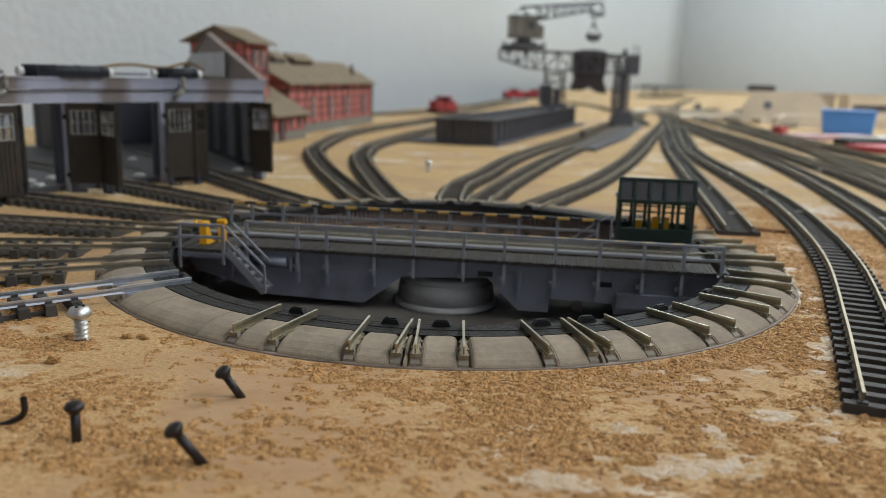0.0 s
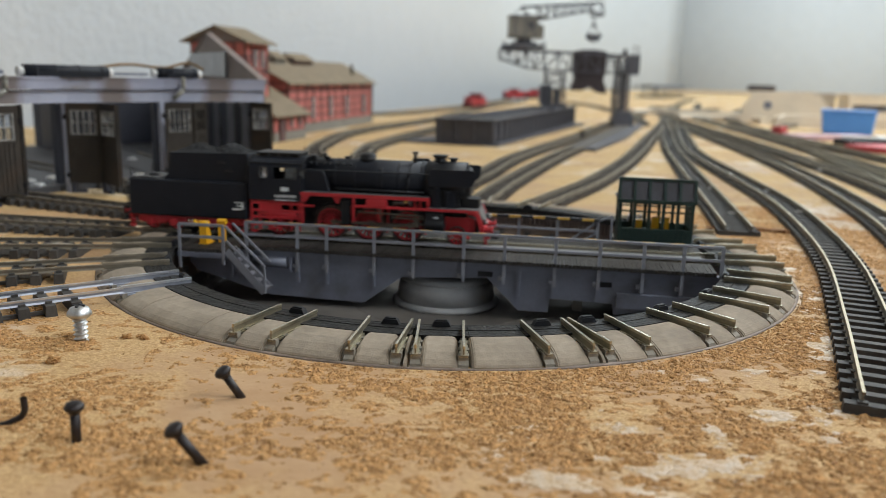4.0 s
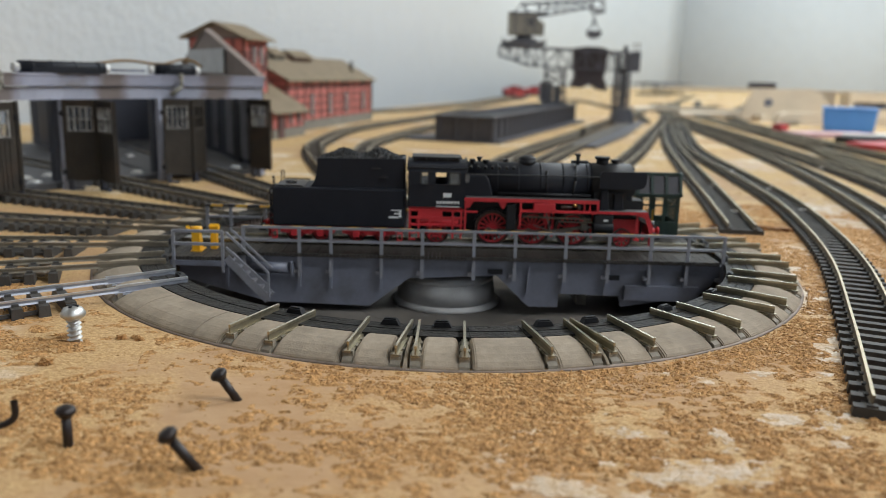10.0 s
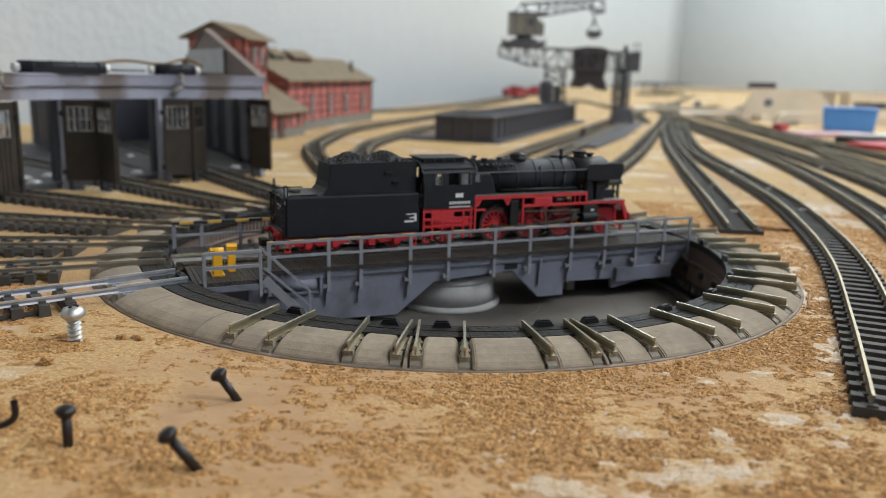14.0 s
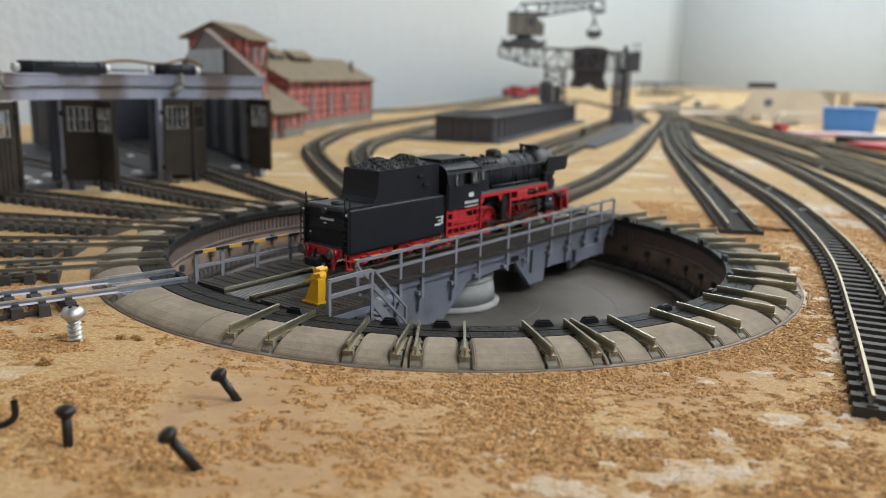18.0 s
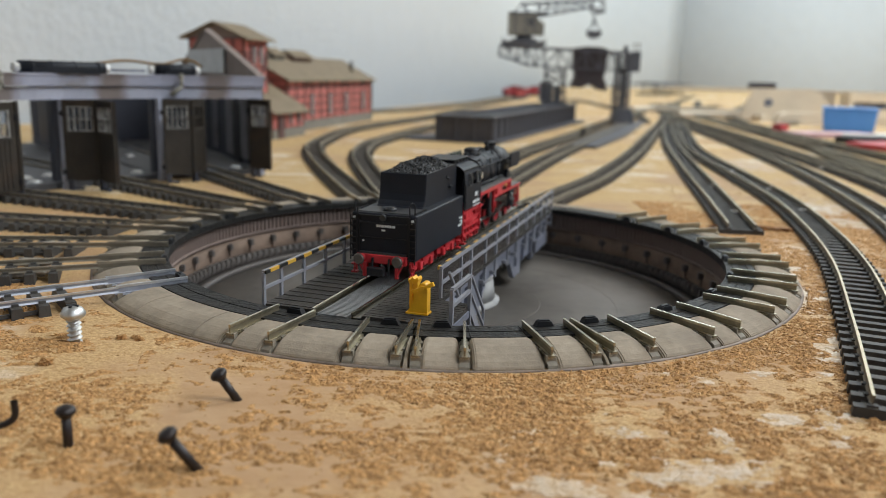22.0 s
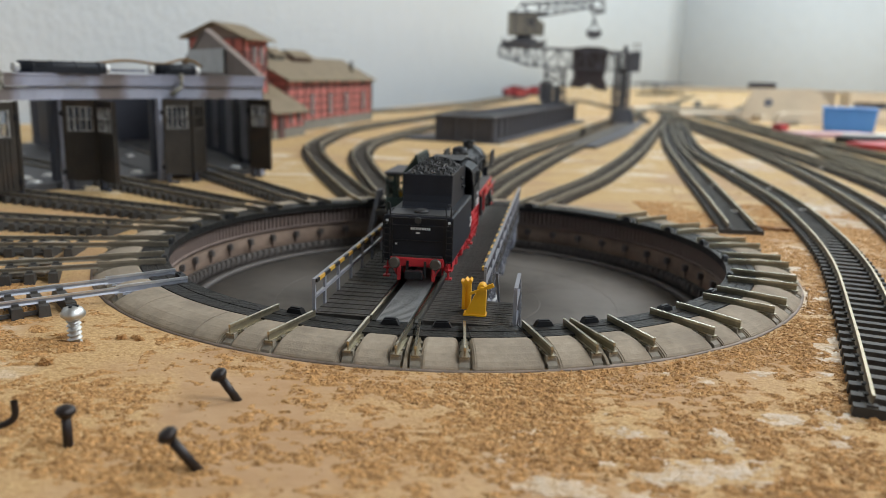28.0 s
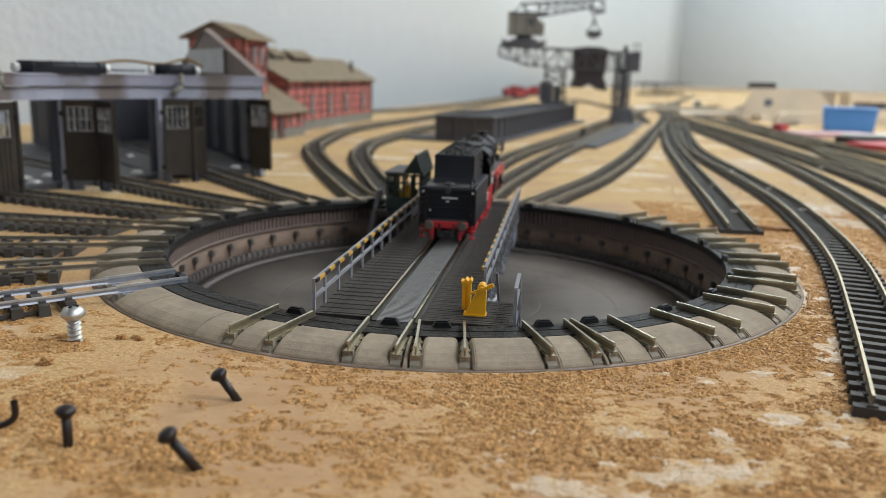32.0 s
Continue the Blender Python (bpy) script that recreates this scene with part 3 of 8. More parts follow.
# ---------------------------------------------------------------- turntable bridge
def cabin_on(bridge):
    """Control cabin: glazed walls, a raised glazed roof strip towards the track and a flat roof behind it."""
    x0, x1, y0, y1 = -0.0550, -0.0795, -0.0188, -0.0325
    lo, sill, mid, top, peak = 0.0030, 0.0084, 0.0138, 0.0174, 0.0246
    t = 0.0007
    bm = bmesh.new()
    box(bm, x1, x0, y1, y0, lo, lo + 0.0006)
    cab = part("cabin", bm, M_GREEN, bridge, "dark green control cabin with glazed walls")
    for y, k in ((y0, -1), (y1, 1)):
        ya, yb = sorted((y, y + k * t))
        for za, zb, name in ((lo, sill, "sill_wall"), (top - 0.0008, top, "head_beam")):
            bm = bmesh.new()
            box(bm, x1, x0, ya, yb, za, zb)
            part(name, bm, M_GREEN, cab)
    for x, k in ((x0, -1), (x1, 1)):
        xa, xb = sorted((x, x + k * t))
        for za, zb, name in ((lo, sill, "sill_wall"), (top - 0.0008, top, "head_beam")):
            bm = bmesh.new()
            box(bm, xa, xb, y1 + t, y0 - t, za, zb)
            part(name, bm, M_GREEN, cab)
    # steep ladder down the outer side of the cabin
    bm = bmesh.new()
    for x in (-0.0600, -0.0640):
        bar(bm, (x, -0.0362, 0.0100), (x, -0.0404, -0.0078), 0.0006, 0.0018)
    for k in range(7):
        f = (k + 0.5) / 7
        box(bm, -0.0640, -0.0600, -0.0370 - 0.0042 * f, -0.0354 - 0.0042 * f, 0.0099 - 0.0178 * f, 0.0103 - 0.0178 * f)
    box(bm, -0.0645, -0.0595, -0.0370, -0.0318, 0.0024, 0.0029)
    part("cabin_ladder", bm, M_RAILING, cab, "steep grey ladder down to the pit")
    for i in range(15):
        bm = bmesh.new()
        x = x0 + (x1 - x0) * (i + 0.5) / 15
        box(bm, x - 0.0005, x + 0.0005, y0 - 0.0001, y0 + 0.0002, lo + 0.0004, sill - 0.0005)
        part("board", bm, M_GREEN, cab)
    for y in (y0 - t / 2, y1 + t / 2):
        for i in range(6):
            bm = bmesh.new()
            x = x0 - 0.0005 + (x1 - x0 + 0.0010) * i / 5
            box(bm, x - 0.0005, x + 0.0005, y - t / 2, y + t / 2, sill, top)
            part("mullion", bm, M_GREEN, cab)
        bm = bmesh.new()
        box(bm, x1, x0, y - t / 2, y + t / 2, mid, mid + 0.0005)
        part("transom", bm, M_GREEN, cab)
    for x in (x0 - t / 2, x1 + t / 2):
        for j in range(1, 4):
            bm = bmesh.new()
            y = y0 + (y1 - y0) * j / 4
            box(bm, x - t / 2, x + t / 2, y - 0.0005, y + 0.0005, sill, top)
            part("mullion", bm, M_GREEN, cab)
        bm = bmesh.new()
        box(bm, x - t / 2, x + t / 2, y1, y0, mid, mid + 0.0005)
        part("transom", bm, M_GREEN, cab)
    bm = bmesh.new()
    box(bm, x1 - 0.0006, x0 + 0.0006, y1 - 0.0006, y0 - 0.0066, top, top + 0.0008)
    part("flat_roof", bm, M_BUNKER, cab, "flat dark grey roof")
    front, ridge, back = (y0 + 0.0004, top + 0.0002), (y0 - 0.0020, peak), (y0 - 0.0066, top + 0.0006)
    for i in range(6):
        bm = bmesh.new()
        x = x0 + (x1 - x0) * i / 5
        bar(bm, (x, *front), (x, *ridge), 0.0009)
        bar(bm, (x, *ridge), (x, *back), 0.0007)
        part("roof_rib", bm, M_GREEN, cab)
    bm = bmesh.new()
    bar(bm, (x0 + 0.0005, *ridge), (x1 - 0.0005, *ridge), 0.0010)
    bar(bm, (x0 + 0.0005, *front), (x1 - 0.0005, *front), 0.0010)
    part("ridge_bar", bm, M_GREEN, cab)
    bm = bmesh.new()
    for a, b in ((front, ridge), (ridge, back)):
        v = [bm.verts.new(q) for q in ((x0, *a), (x1, *a), (x1, *b), (x0, *b))]
        bm.faces.new(v)
    ob = part("roof_panel", bm, M_BUNKER, cab, "dark roof slope panels")
    ob.modifiers.new("solidify", "SOLIDIFY").thickness = 0.0003
    for x in (x0, x1):
        bm = bmesh.new()
        v = [bm.verts.new((x, *q)) for q in (front, ridge, back)]
        bm.faces.new(v)
        ob = part("roof_cheek", bm, M_GREEN, cab)
        ob.modifiers.new("solidify", "SOLIDIFY").thickness = 0.0004
    for x in (-0.0625, -0.0680, -0.0715):
        bm = bmesh.new()
        box(bm, x - 0.0011, x + 0.0011, -0.0285, -0.0260, lo + 0.0006, 0.0100 if x > -0.065 else 0.0112)
        part("switch_desk", bm, M_YELLOW, cab, "yellow desk inside the cabin")


def railing(bridge, y, xs, x_from, x_to, side):
    """Posts down the girder side, a knee rail and a striped top rail."""
    rail = part("railing", _bars([((x_from, y, 0.0066), (x_to, y, 0.0066))], 0.0007), M_RAILING, bridge, "grey metal railing")
    bm = bmesh.new()
    box(bm, -0.0005, 0.0005, -0.0003, 0.0003, -0.0042, 0.0104)
    box(bm, -0.0004, 0.0016, min(-side * 0.0014, side * 0.0001), max(-side * 0.0014, side * 0.0001), -0.0032, -0.0022)
    me = mesh_of("post", bm, M_RAILING)
    for x in xs:
        piece("post", me, rail, pose(x, y, 0))
    bm = _bars([((x_from, y, 0.0105), (x_to, y, 0.0105))], 0.0007)
    part("top_rail", bm, M_RAILING, rail)
    bm = bmesh.new()
    a, b = min(x_from, x_to), max(x_from, x_to)
    box(bm, a, b, min(y - side * 0.0009, y - side * 0.0004), max(y - side * 0.0009, y - side * 0.0004), 0.0101, 0.0109)
    part("striped_rail", bm, M_STRIPE, rail, "yellow and black striped top rail")


def _bars(ends, w):
    bm = bmesh.new()
    for a, b in ends:
        bar(bm, a, b, w)
    return bm


def make_bridge():
    bridge = thing("turntable_bridge", "grey girder bridge of a model turntable with railings and planked deck", "turntable bridge")
    outline = [(0.0800, 0.0016), (0.0806, -0.0035), (0.0780, -0.0062), (0.0542, -0.0127), (0.0234, -0.0134), (0.0117, -0.0045),
               (-0.0148, -0.0030), (-0.0246, -0.0125), (-0.0336, -0.0125), (-0.0339, -0.0082), (-0.0524, -0.0086), (-0.0530, -0.0120),
               (-0.0765, -0.0080), (-0.0822, -0.0020), (-0.0822, 0.0016)]
    for s in (1, -1):
        bm = bmesh.new()
        prism(bm, outline, s * 0.0150, s * 0.0166)
        girder = part("girder", bm, M_GREY, bridge, "dark blue-grey side girder")
        bm = bmesh.new()
        box(bm, -0.0824, 0.0806, min(s * 0.0150, s * 0.0175), max(s * 0.0150, s * 0.0175), -0.0002, 0.0017)
        part("flange", bm, M_GREY, girder)
        bm = bmesh.new()
        prism(bm, [(-0.0004, -0.0002), (0.0004, -0.0002), (0.0008, -0.0080), (-0.0002, -0.0080)], s * 0.0164, s * 0.0176)
        me = mesh_of("stiffener", bm, M_GREY)
        for x in (0.066, 0.0444, 0.035, 0.020, -0.0246, -0.035, -0.0479, -0.0605, -0.0717):
            piece("stiffener", me, girder, pose(x, 0, 0))
        for x0, x1, z0 in ((-0.0165, -0.0120, -0.0026), (-0.0520, -0.0480, -0.0036)):
            bm = bmesh.new()
            box(bm, x0, x1, min(s * 0.0160, s * 0.0168), max(s * 0.0160, s * 0.0168), z0, z0 + 0.0016)
            part("slot", bm, M_BLACKM, girder)
        bm = bmesh.new()
        box(bm, -0.0760, -0.0535, min(s * 0.0164, s * 0.0180), max(s * 0.0164, s * 0.0180), -0.0095, -0.0050)
        part("gear_cover", bm, M_GREY, girder)
    bm = bmesh.new()
    rod(bm, (0.0590, 0.0172, -0.0018), (0.0480, 0.0172, -0.0018), 0.0016, 12)
    box(bm, 0.0600, 0.0470, 0.0164, 0.0176, -0.0045, -0.0036)
    box(bm, 0.0470, 0.0462, 0.0164, 0.0182, -0.0045, 0.0)
    part("air_tank", bm, M_GREY, bridge)
    # cross members close the girders
    bm = bmesh.new()
    for x in (0.078, 0.055, 0.028, -0.028, -0.055, -0.080):
        box(bm, x - 0.0008, x + 0.0008, -0.0152, 0.0152, -0.0050, 0.0010)
    box(bm, -0.082, 0.080, -0.0152, 0.0152, 0.0004, 0.0016)
    part("cross_member", bm, M_GREY, bridge)
    bm = bmesh.new()
    prism(bm, [(-0.0395, -0.0080), (-0.0450, -0.0080), (-0.0440, -0.0100), (-0.0440, -0.0140), (-0.0410, -0.0140), (-0.0410, -0.0100)], -0.008, 0.008)
    box(bm, -0.047, -0.037, -0.010, 0.010, -0.0085, -0.0060)
    part("drive_unit", bm, M_CRANECAB, bridge, "beige drive unit under the bridge")
    # deck
    bm = bmesh.new()
    box(bm, -0.00054, 0.00054, 0.0062, 0.0185, 0.0018, 0.0029)
    me1 = mesh_of("plank", bm, M_PLANK)
    bm = bmesh.new()
    box(bm, -0.00054, 0.00054, 0.0062, 0.0262, 0.0018, 0.0029)
    me2 = mesh_of("plank", bm, M_PLANK)
    n = 138
    for i in range(n):
        x = 0.0815 - (i + 0.5) * 0.00118
        piece("plank", me2 if x > 0.0630 else me1, bridge, pose(x, 0, 0.00006 * ((i * 7) % 3)))
        piece("plank", me1, bridge, pose(x, -0.0247, 0.00006 * ((i * 5) % 3)))
    bm = bmesh.new()
    box(bm, -0.0800, -0.0540, -0.0365, -0.0187, 0.0006, 0.0029)
    part("cabin_floor", bm, M_PLANK, bridge)
    bm = bmesh.new()
    box(bm, 0.0640, 0.0800, 0.0240, 0.0266, 0.0004, 0.0019)
    box(bm, 0.0640, 0.0655, 0.0160, 0.0266, 0.0004, 0.0019)
    box(bm, 0.0785, 0.0800, 0.0160, 0.0266, 0.0004, 0.0019)
    part("platform_frame", bm, M_GREY, bridge)
    bm = bmesh.new()
    for x in (-0.080 + 0.0063 * i for i in range(26)):
        box(bm, x, x + 0.00622, -0.0036, 0.0036, 0.0018, 0.0030)
        for k in range(7):
            box(bm, x + k * 0.0009, x + k * 0.0009 + 0.0004, -0.0034, 0.0034, 0.0030, 0.00312)
    part("walkway_plate", bm, M_PLATE, bridge, "grey plate between the rails")
    for s in (-1, 1):
        bm = bmesh.new()
        box(bm, -0.0845, 0.0835, s * 0.00482 - 0.00024, s * 0.00482 + 0.00024, 0.0034, 0.0040)
        box(bm, -0.0845, 0.0835, s * 0.00482 - 0.00012, s * 0.00482 + 0.00012, 0.0017, 0.0035)
        part("rail", bm, M_NICKEL, bridge, "nickel rail")
        bm = bmesh.new()
        box(bm, -0.0822, 0.0815, s * 0.00482 - 0.0011, s * 0.00482 + 0.0011, 0.0015, 0.0022)
        part("rail_bed", bm, M_BLACKM, bridge)
    # railings
    railing(bridge, 0.0180, (0.0609, 0.0444, 0.035, 0.020, 0.0078, -0.0076, -0.0199, -0.035, -0.0479, -0.0605, -0.0717, -0.0825), 0.0612, -0.0828, 1)
    railing(bridge, -0.0184, (0.0815, 0.0735, 0.0620, 0.0500, 0.038, 0.026, 0.014, 0.002, -0.010, -0.022, -0.035, -0.0485), 0.0818, -0.0490, -1)
    bm = _bars([((-0.0485, -0.0188, 0.0100), (-0.040, -0.0188, 0.0035)), ((-0.0485, -0.0188, 0.0062), (-0.0445, -0.0188, 0.0035)),
                ((-0.0530, -0.0188, 0.0030), (-0.0530, -0.0188, 0.0120)), ((-0.0485, -0.0188, 0.0100), (-0.0530, -0.0188, 0.0120))], 0.0006)
    part("railing_stay", bm, M_RAILING, bridge)
    # platform railing and stair on the wide end
    ends = [((x, 0.0264, -0.0030 if x > 0.07 else -0.0015), (x, 0.0264, 0.0106)) for x in (0.0789, 0.0649)]
    ends += [((0.0789, 0.0264, z), (0.0649, 0.0264, z)) for z in (0.0105, 0.0068)]
    part("platform_railing", _bars(ends, 0.0008), M_RAILING, bridge)
    bm = bmesh.new()
    for y in (0.0212, 0.0262):
        bar(bm, (0.0640, y, 0.0028), (0.0522, y, -0.0095), 0.0005, 0.0022)
    for k in range(6):
        f = (k + 0.5) / 6
        x, z = 0.0640 - 0.0118 * f, 0.0028 - 0.0123 * f
        box(bm, x - 0.0010, x + 0.0010, 0.0212, 0.0262, z - 0.0002, z + 0.0002)
    stair = part("stair", bm, M_RAILING, bridge, "steep grey metal stair")
    part("stair_rail", _bars([((0.0640, 0.0264, 0.0104), (0.0520, 0.0264, -0.0012)), ((0.0640, 0.0264, 0.0060), (0.0520, 0.0264, -0.0052)),
                              ((0.0520, 0.0264, -0.0012), (0.0520, 0.0264, -0.0098)), ((0.0640, 0.0210, 0.0104), (0.0520, 0.0210, -0.0012))], 0.0006), M_RAILING, stair)
    # yellow lever stand and post
    bm = bmesh.new()
    box(bm, 0.0728, 0.0760, 0.0146, 0.0198, 0.0028, 0.0033)
    m = pose(0.0745, 0, 0, 0, 0, 90)
    prism(bm, [(0.0149, 0.0032), (0.0196, 0.0032), (0.0196, 0.0088), (0.0192, 0.0096), (0.0180, 0.0096), (0.0176, 0.0088)], -0.0011, 0.0011, m)
    rod(bm, (0.0729, 0.0186, 0.0094), (0.0761, 0.0186, 0.0094), 0.0010, 14)
    part("lever_stand", bm, M_YELLOW, bridge, "yellow lever stand")
    bm = bmesh.new()
    bar(bm, (0.0763, 0.0161, 0.0083), (0.0763, 0.0203, 0.0101), 0.0005, 0.0006)
    bar(bm, (0.0763, 0.0200, 0.0100), (0.0763, 0.0213, 0.0106), 0.0007, 0.0009)
    rod(bm, (0.0755, 0.0186, 0.0094), (0.0767, 0.0186, 0.0094), 0.0005, 10)
    part("lever", bm, M_YELLOW, bridge, "yellow hand lever")
    bm = bmesh.new()
    box(bm, 0.0694, 0.0712, 0.0137, 0.0144, 0.0028, 0.0090)
    box(bm, 0.0697, 0.0709, 0.0144, 0.0150, 0.0028, 0.0090)
    box(bm, 0.0694, 0.0712, 0.0150, 0.0157, 0.0028, 0.0090)
    prism(bm, [(0.0137, 0.0088), (0.0157, 0.0088), (0.0160, 0.0098), (0.0156, 0.0104), (0.0151, 0.0098), (0.0145, 0.0104), (0.0140, 0.0097), (0.0134, 0.0098)], -0.0012, 0.0014, pose(0.0703, 0, 0, 0, 0, 90))
    part("signal_post", bm, M_YELLOW, bridge, "small yellow post")
    cabin_on(bridge)
    return bridge


BRIDGE = make_bridge()
bm = bmesh.new()
turned(bm, [(0.0005, -0.0156), (0.0172, -0.0156), (0.0174, -0.0148), (0.0160, -0.0138), (0.0005, -0.0138)], n=64)
plinth = thing("pivot_plinth", "grey conical pivot plinth in the middle of the pit", "plinth")
part("foot_ring", bm, M_PIVOT, plinth)
bm = bmesh.new()
turned(bm, [(0.0005, -0.0140), (0.0159, -0.0138), (0.0150, -0.0075), (0.0005, -0.0075)], n=64)
part("drum", bm, M_PIVOT, plinth)
bm = bmesh.new()
turned(bm, [(0.0005, -0.0076), (0.0150, -0.0075), (0.0152, -0.0066), (0.0140, -0.0056), (0.0005, -0.0056)], n=64)
part("cap_ring", bm, M_PIVOT, plinth)


# ---------------------------------------------------------------- steam locomotive
def wheel_mesh(r, spokes, name):
    """The meshes of one spoked wheel that turns about y: tyre, hub and one spoke."""
    bm = bmesh.new()
    m = pose(0, 0, 0, 90)
    prof = [(r * 0.84, -0.0006), (r, -0.0006), (r, 0.0006), (r * 0.84, 0.0006)]
    n = 28
    rings = []
    for i in range(n):
        a = 2 * math.pi * i / n
        rings.append([bm.verts.new(m @ Vector((p * math.cos(a), p * math.sin(a), z))) for p, z in prof])
    for i in range(n):
        p, q = rings[i], rings[(i + 1) % n]
        for j in range(4):
            bm.faces.new((p[j], q[j], q[(j + 1) % 4], p[(j + 1) % 4]))
    tyre = mesh_of(name, bm, M_TYRE)
    bm = bmesh.new()
    rod(bm, (0, -0.0007, 0), (0, 0.0007, 0), r * 0.2, 12)
    prof = [(r * 0.76, -0.0005), (r * 0.86, -0.0005), (r * 0.86, 0.0005), (r * 0.76, 0.0005)]
    rings = []
    for i in range(n):
        a = 2 * math.pi * i / n
        rings.append([bm.verts.new(m @ Vector((p * math.cos(a), p * math.sin(a), z))) for p, z in prof])
    for i in range(n):
        p, q = rings[i], rings[(i + 1) % n]
        for j in range(4):
            bm.faces.new((p[j], q[j], q[(j + 1) % 4], p[(j + 1) % 4]))
    hub = mesh_of("hub", bm, M_RED)
    bm = bmesh.new()
    bar(bm, (r * 0.15, 0, 0), (r * 0.80, 0, 0), 0.0005)
    return tyre, hub, mesh_of("spoke", bm, M_RED), spokes


def make_wheel(name, kind, parent, m):
    tyre, hub, spoke_mesh, n = kind
    w = piece(name, tyre, parent, m)
    piece("hub", hub, w, Matrix.Identity(4))
    for i in range(n):
        piece("spoke", spoke_mesh, w, Matrix.Rotation(2 * math.pi * i / n, 4, "Y"))
    return w


WHEELS, RODS = [], []


def curved_side(bm, x0, x1, outline, t, s, windows=()):
    """A side sheet bent over an outline (y, z) from x0 to x1 with openings (xa, xb, row) left out of it; row counts along the outline."""
    for k, ((ya, za), (yb, zb)) in enumerate(zip(outline, outline[1:])):
        cuts = sorted([(a, b) for a, b, row in windows if row == k])
        xs, cur = [], x0
        for a, b in cuts:
            xs.append((cur, a))
            cur = b
        xs.append((cur, x1))
        for a, b in xs:
            q = [(a, s * ya, za), (b, s * ya, za), (b, s * yb, zb), (a, s * yb, zb)]
            v = [bm.verts.new(p) for p in q] + [bm.verts.new((p[0], p[1] - s * t, p[2])) for p in q]
            for f in ((0, 1, 2, 3), (7, 6, 5, 4), (0, 4, 5, 1), (1, 5, 6, 2), (2, 6, 7, 3), (3, 7, 4, 0)):
                bm.faces.new([v[i] for i in f])


def make_loco():
    """Chimney end towards -x; it stands with its middle over the bridge's pivot."""
    loco = thing("steam_locomotive", "black and red model steam locomotive with tender and coal", "locomotive")
    # tender tank with rounded upper rear edge
    hw = 0.0089
    bm = bmesh.new()
    box(bm, 0.0136, 0.0540, -hw, hw, 0.0093, 0.0212)
    tender = soften(part("tender", bm, M_BLACK, loco, "matt black tender tank"), 0.0006, 3)
    bm = bmesh.new()
    back = [(0.0436, 0.0210), (0.0424, 0.0216), (0.0415, 0.0228), (0.0410, 0.0245), (0.0407, 0.0270), (0.0405, 0.0300)]
    prism(bm, [(0.0138, 0.0210)] + back + [(0.0400, 0.0300), (0.0400, 0.0292), (0.0150, 0.0292), (0.0150, 0.0302), (0.0138, 0.0302)], -0.0066, 0.0066)
    bunker = soften(part("coal_bunker", bm, M_BLACK, tender, "black coal bunker with a curved back"), 0.0003)
    for s in (-1, 1):
        bm = bmesh.new()
        y0, y1 = sorted((s * 0.0062, s * 0.0066))
        prism(bm, [(0.0140, 0.0288), (0.0402, 0.0288), (0.0404, 0.0300), (0.0140, 0.0304)], y0, y1)
        part("bunker_edge", bm, M_BLACK, bunker)
        for x, z in ((0.0214, 0.0272), (0.0190, 0.0246)):
            bm = bmesh.new()
            y0, y1 = sorted((s * 0.0065, s * 0.0074))
            box(bm, x, x + 0.0026, y0, y1, z - 0.0003, z + 0.0001)
            y0, y1 = sorted((s * 0.0065, s * 0.0068))
            box(bm, x + 0.0004, x + 0.0022, y0, y1, z, z + 0.0007)
            part("bunker_step", bm, M_BLACKM, bunker)
    bm = bmesh.new()
    rnd = random.Random(4)
    for i in range(1500):
        x, y = rnd.uniform(0.0152, 0.0398), rnd.uniform(-0.0060, 0.0060)
        u = (x - 0.0152) / 0.0246
        h = 0.0292 + (0.0027 * math.exp(-((u - 0.27) / 0.17) ** 2) + 0.0024 * math.exp(-((u - 0.72) / 0.17) ** 2) + 0.0006) * (1 - (y / 0.0066) ** 2) + rnd.uniform(-0.0002, 0.0002)
        s = rnd.uniform(0.00022, 0.00052)
        box(bm, -s, s, -s * 0.8, s * 0.8, -s * 0.7, s * 0.7, pose(x, y, h, rnd.uniform(0, 90), rnd.uniform(0, 90), rnd.uniform(0, 90)))
    n0, n1 = 24, 8
    g = []
    for i in range(n0 + 1):
        row = []
        for j in range(n1 + 1):
            u, y = i / n0, -0.0061 + 0.0122 * j / n1
            row.append(bm.verts.new((0.0151 + 0.0248 * u, y, 0.0291 + (0.0027 * math.exp(-((u - 0.27) / 0.17) ** 2) + 0.0024 * math.exp(-((u - 0.72) / 0.17) ** 2) + 0.0006) * (1 - (y / 0.0066) ** 2))))
        g.append(row)
    for i in range(n0):
        for j in range(n1):
            bm.faces.new((g[i][j], g[i + 1][j], g[i + 1][j + 1], g[i][j + 1]))
    tagged(part("coal", bm, M_COAL, bunker, "heap of black coal lumps"), kind="stuff")
    # tank top: plates, filler lid, hand rails
    bm = bmesh.new()
    box(bm, 0.0446, 0.0530, -0.0076, 0.0076, 0.0211, 0.0214)
    soften(part("tank_top_plate", bm, M_BLACKT, tender), 0.0001)
    bm = bmesh.new()
    rod(bm, (0.0495, 0.0, 0.0213), (0.0495, 0.0, 0.0221), 0.0018, 18)
    rod(bm, (0.0495, 0.0, 0.0221), (0.0495, 0.0, 0.0223), 0.0013, 18)
    part("filler_lid", bm, M_BLACKT, tender)
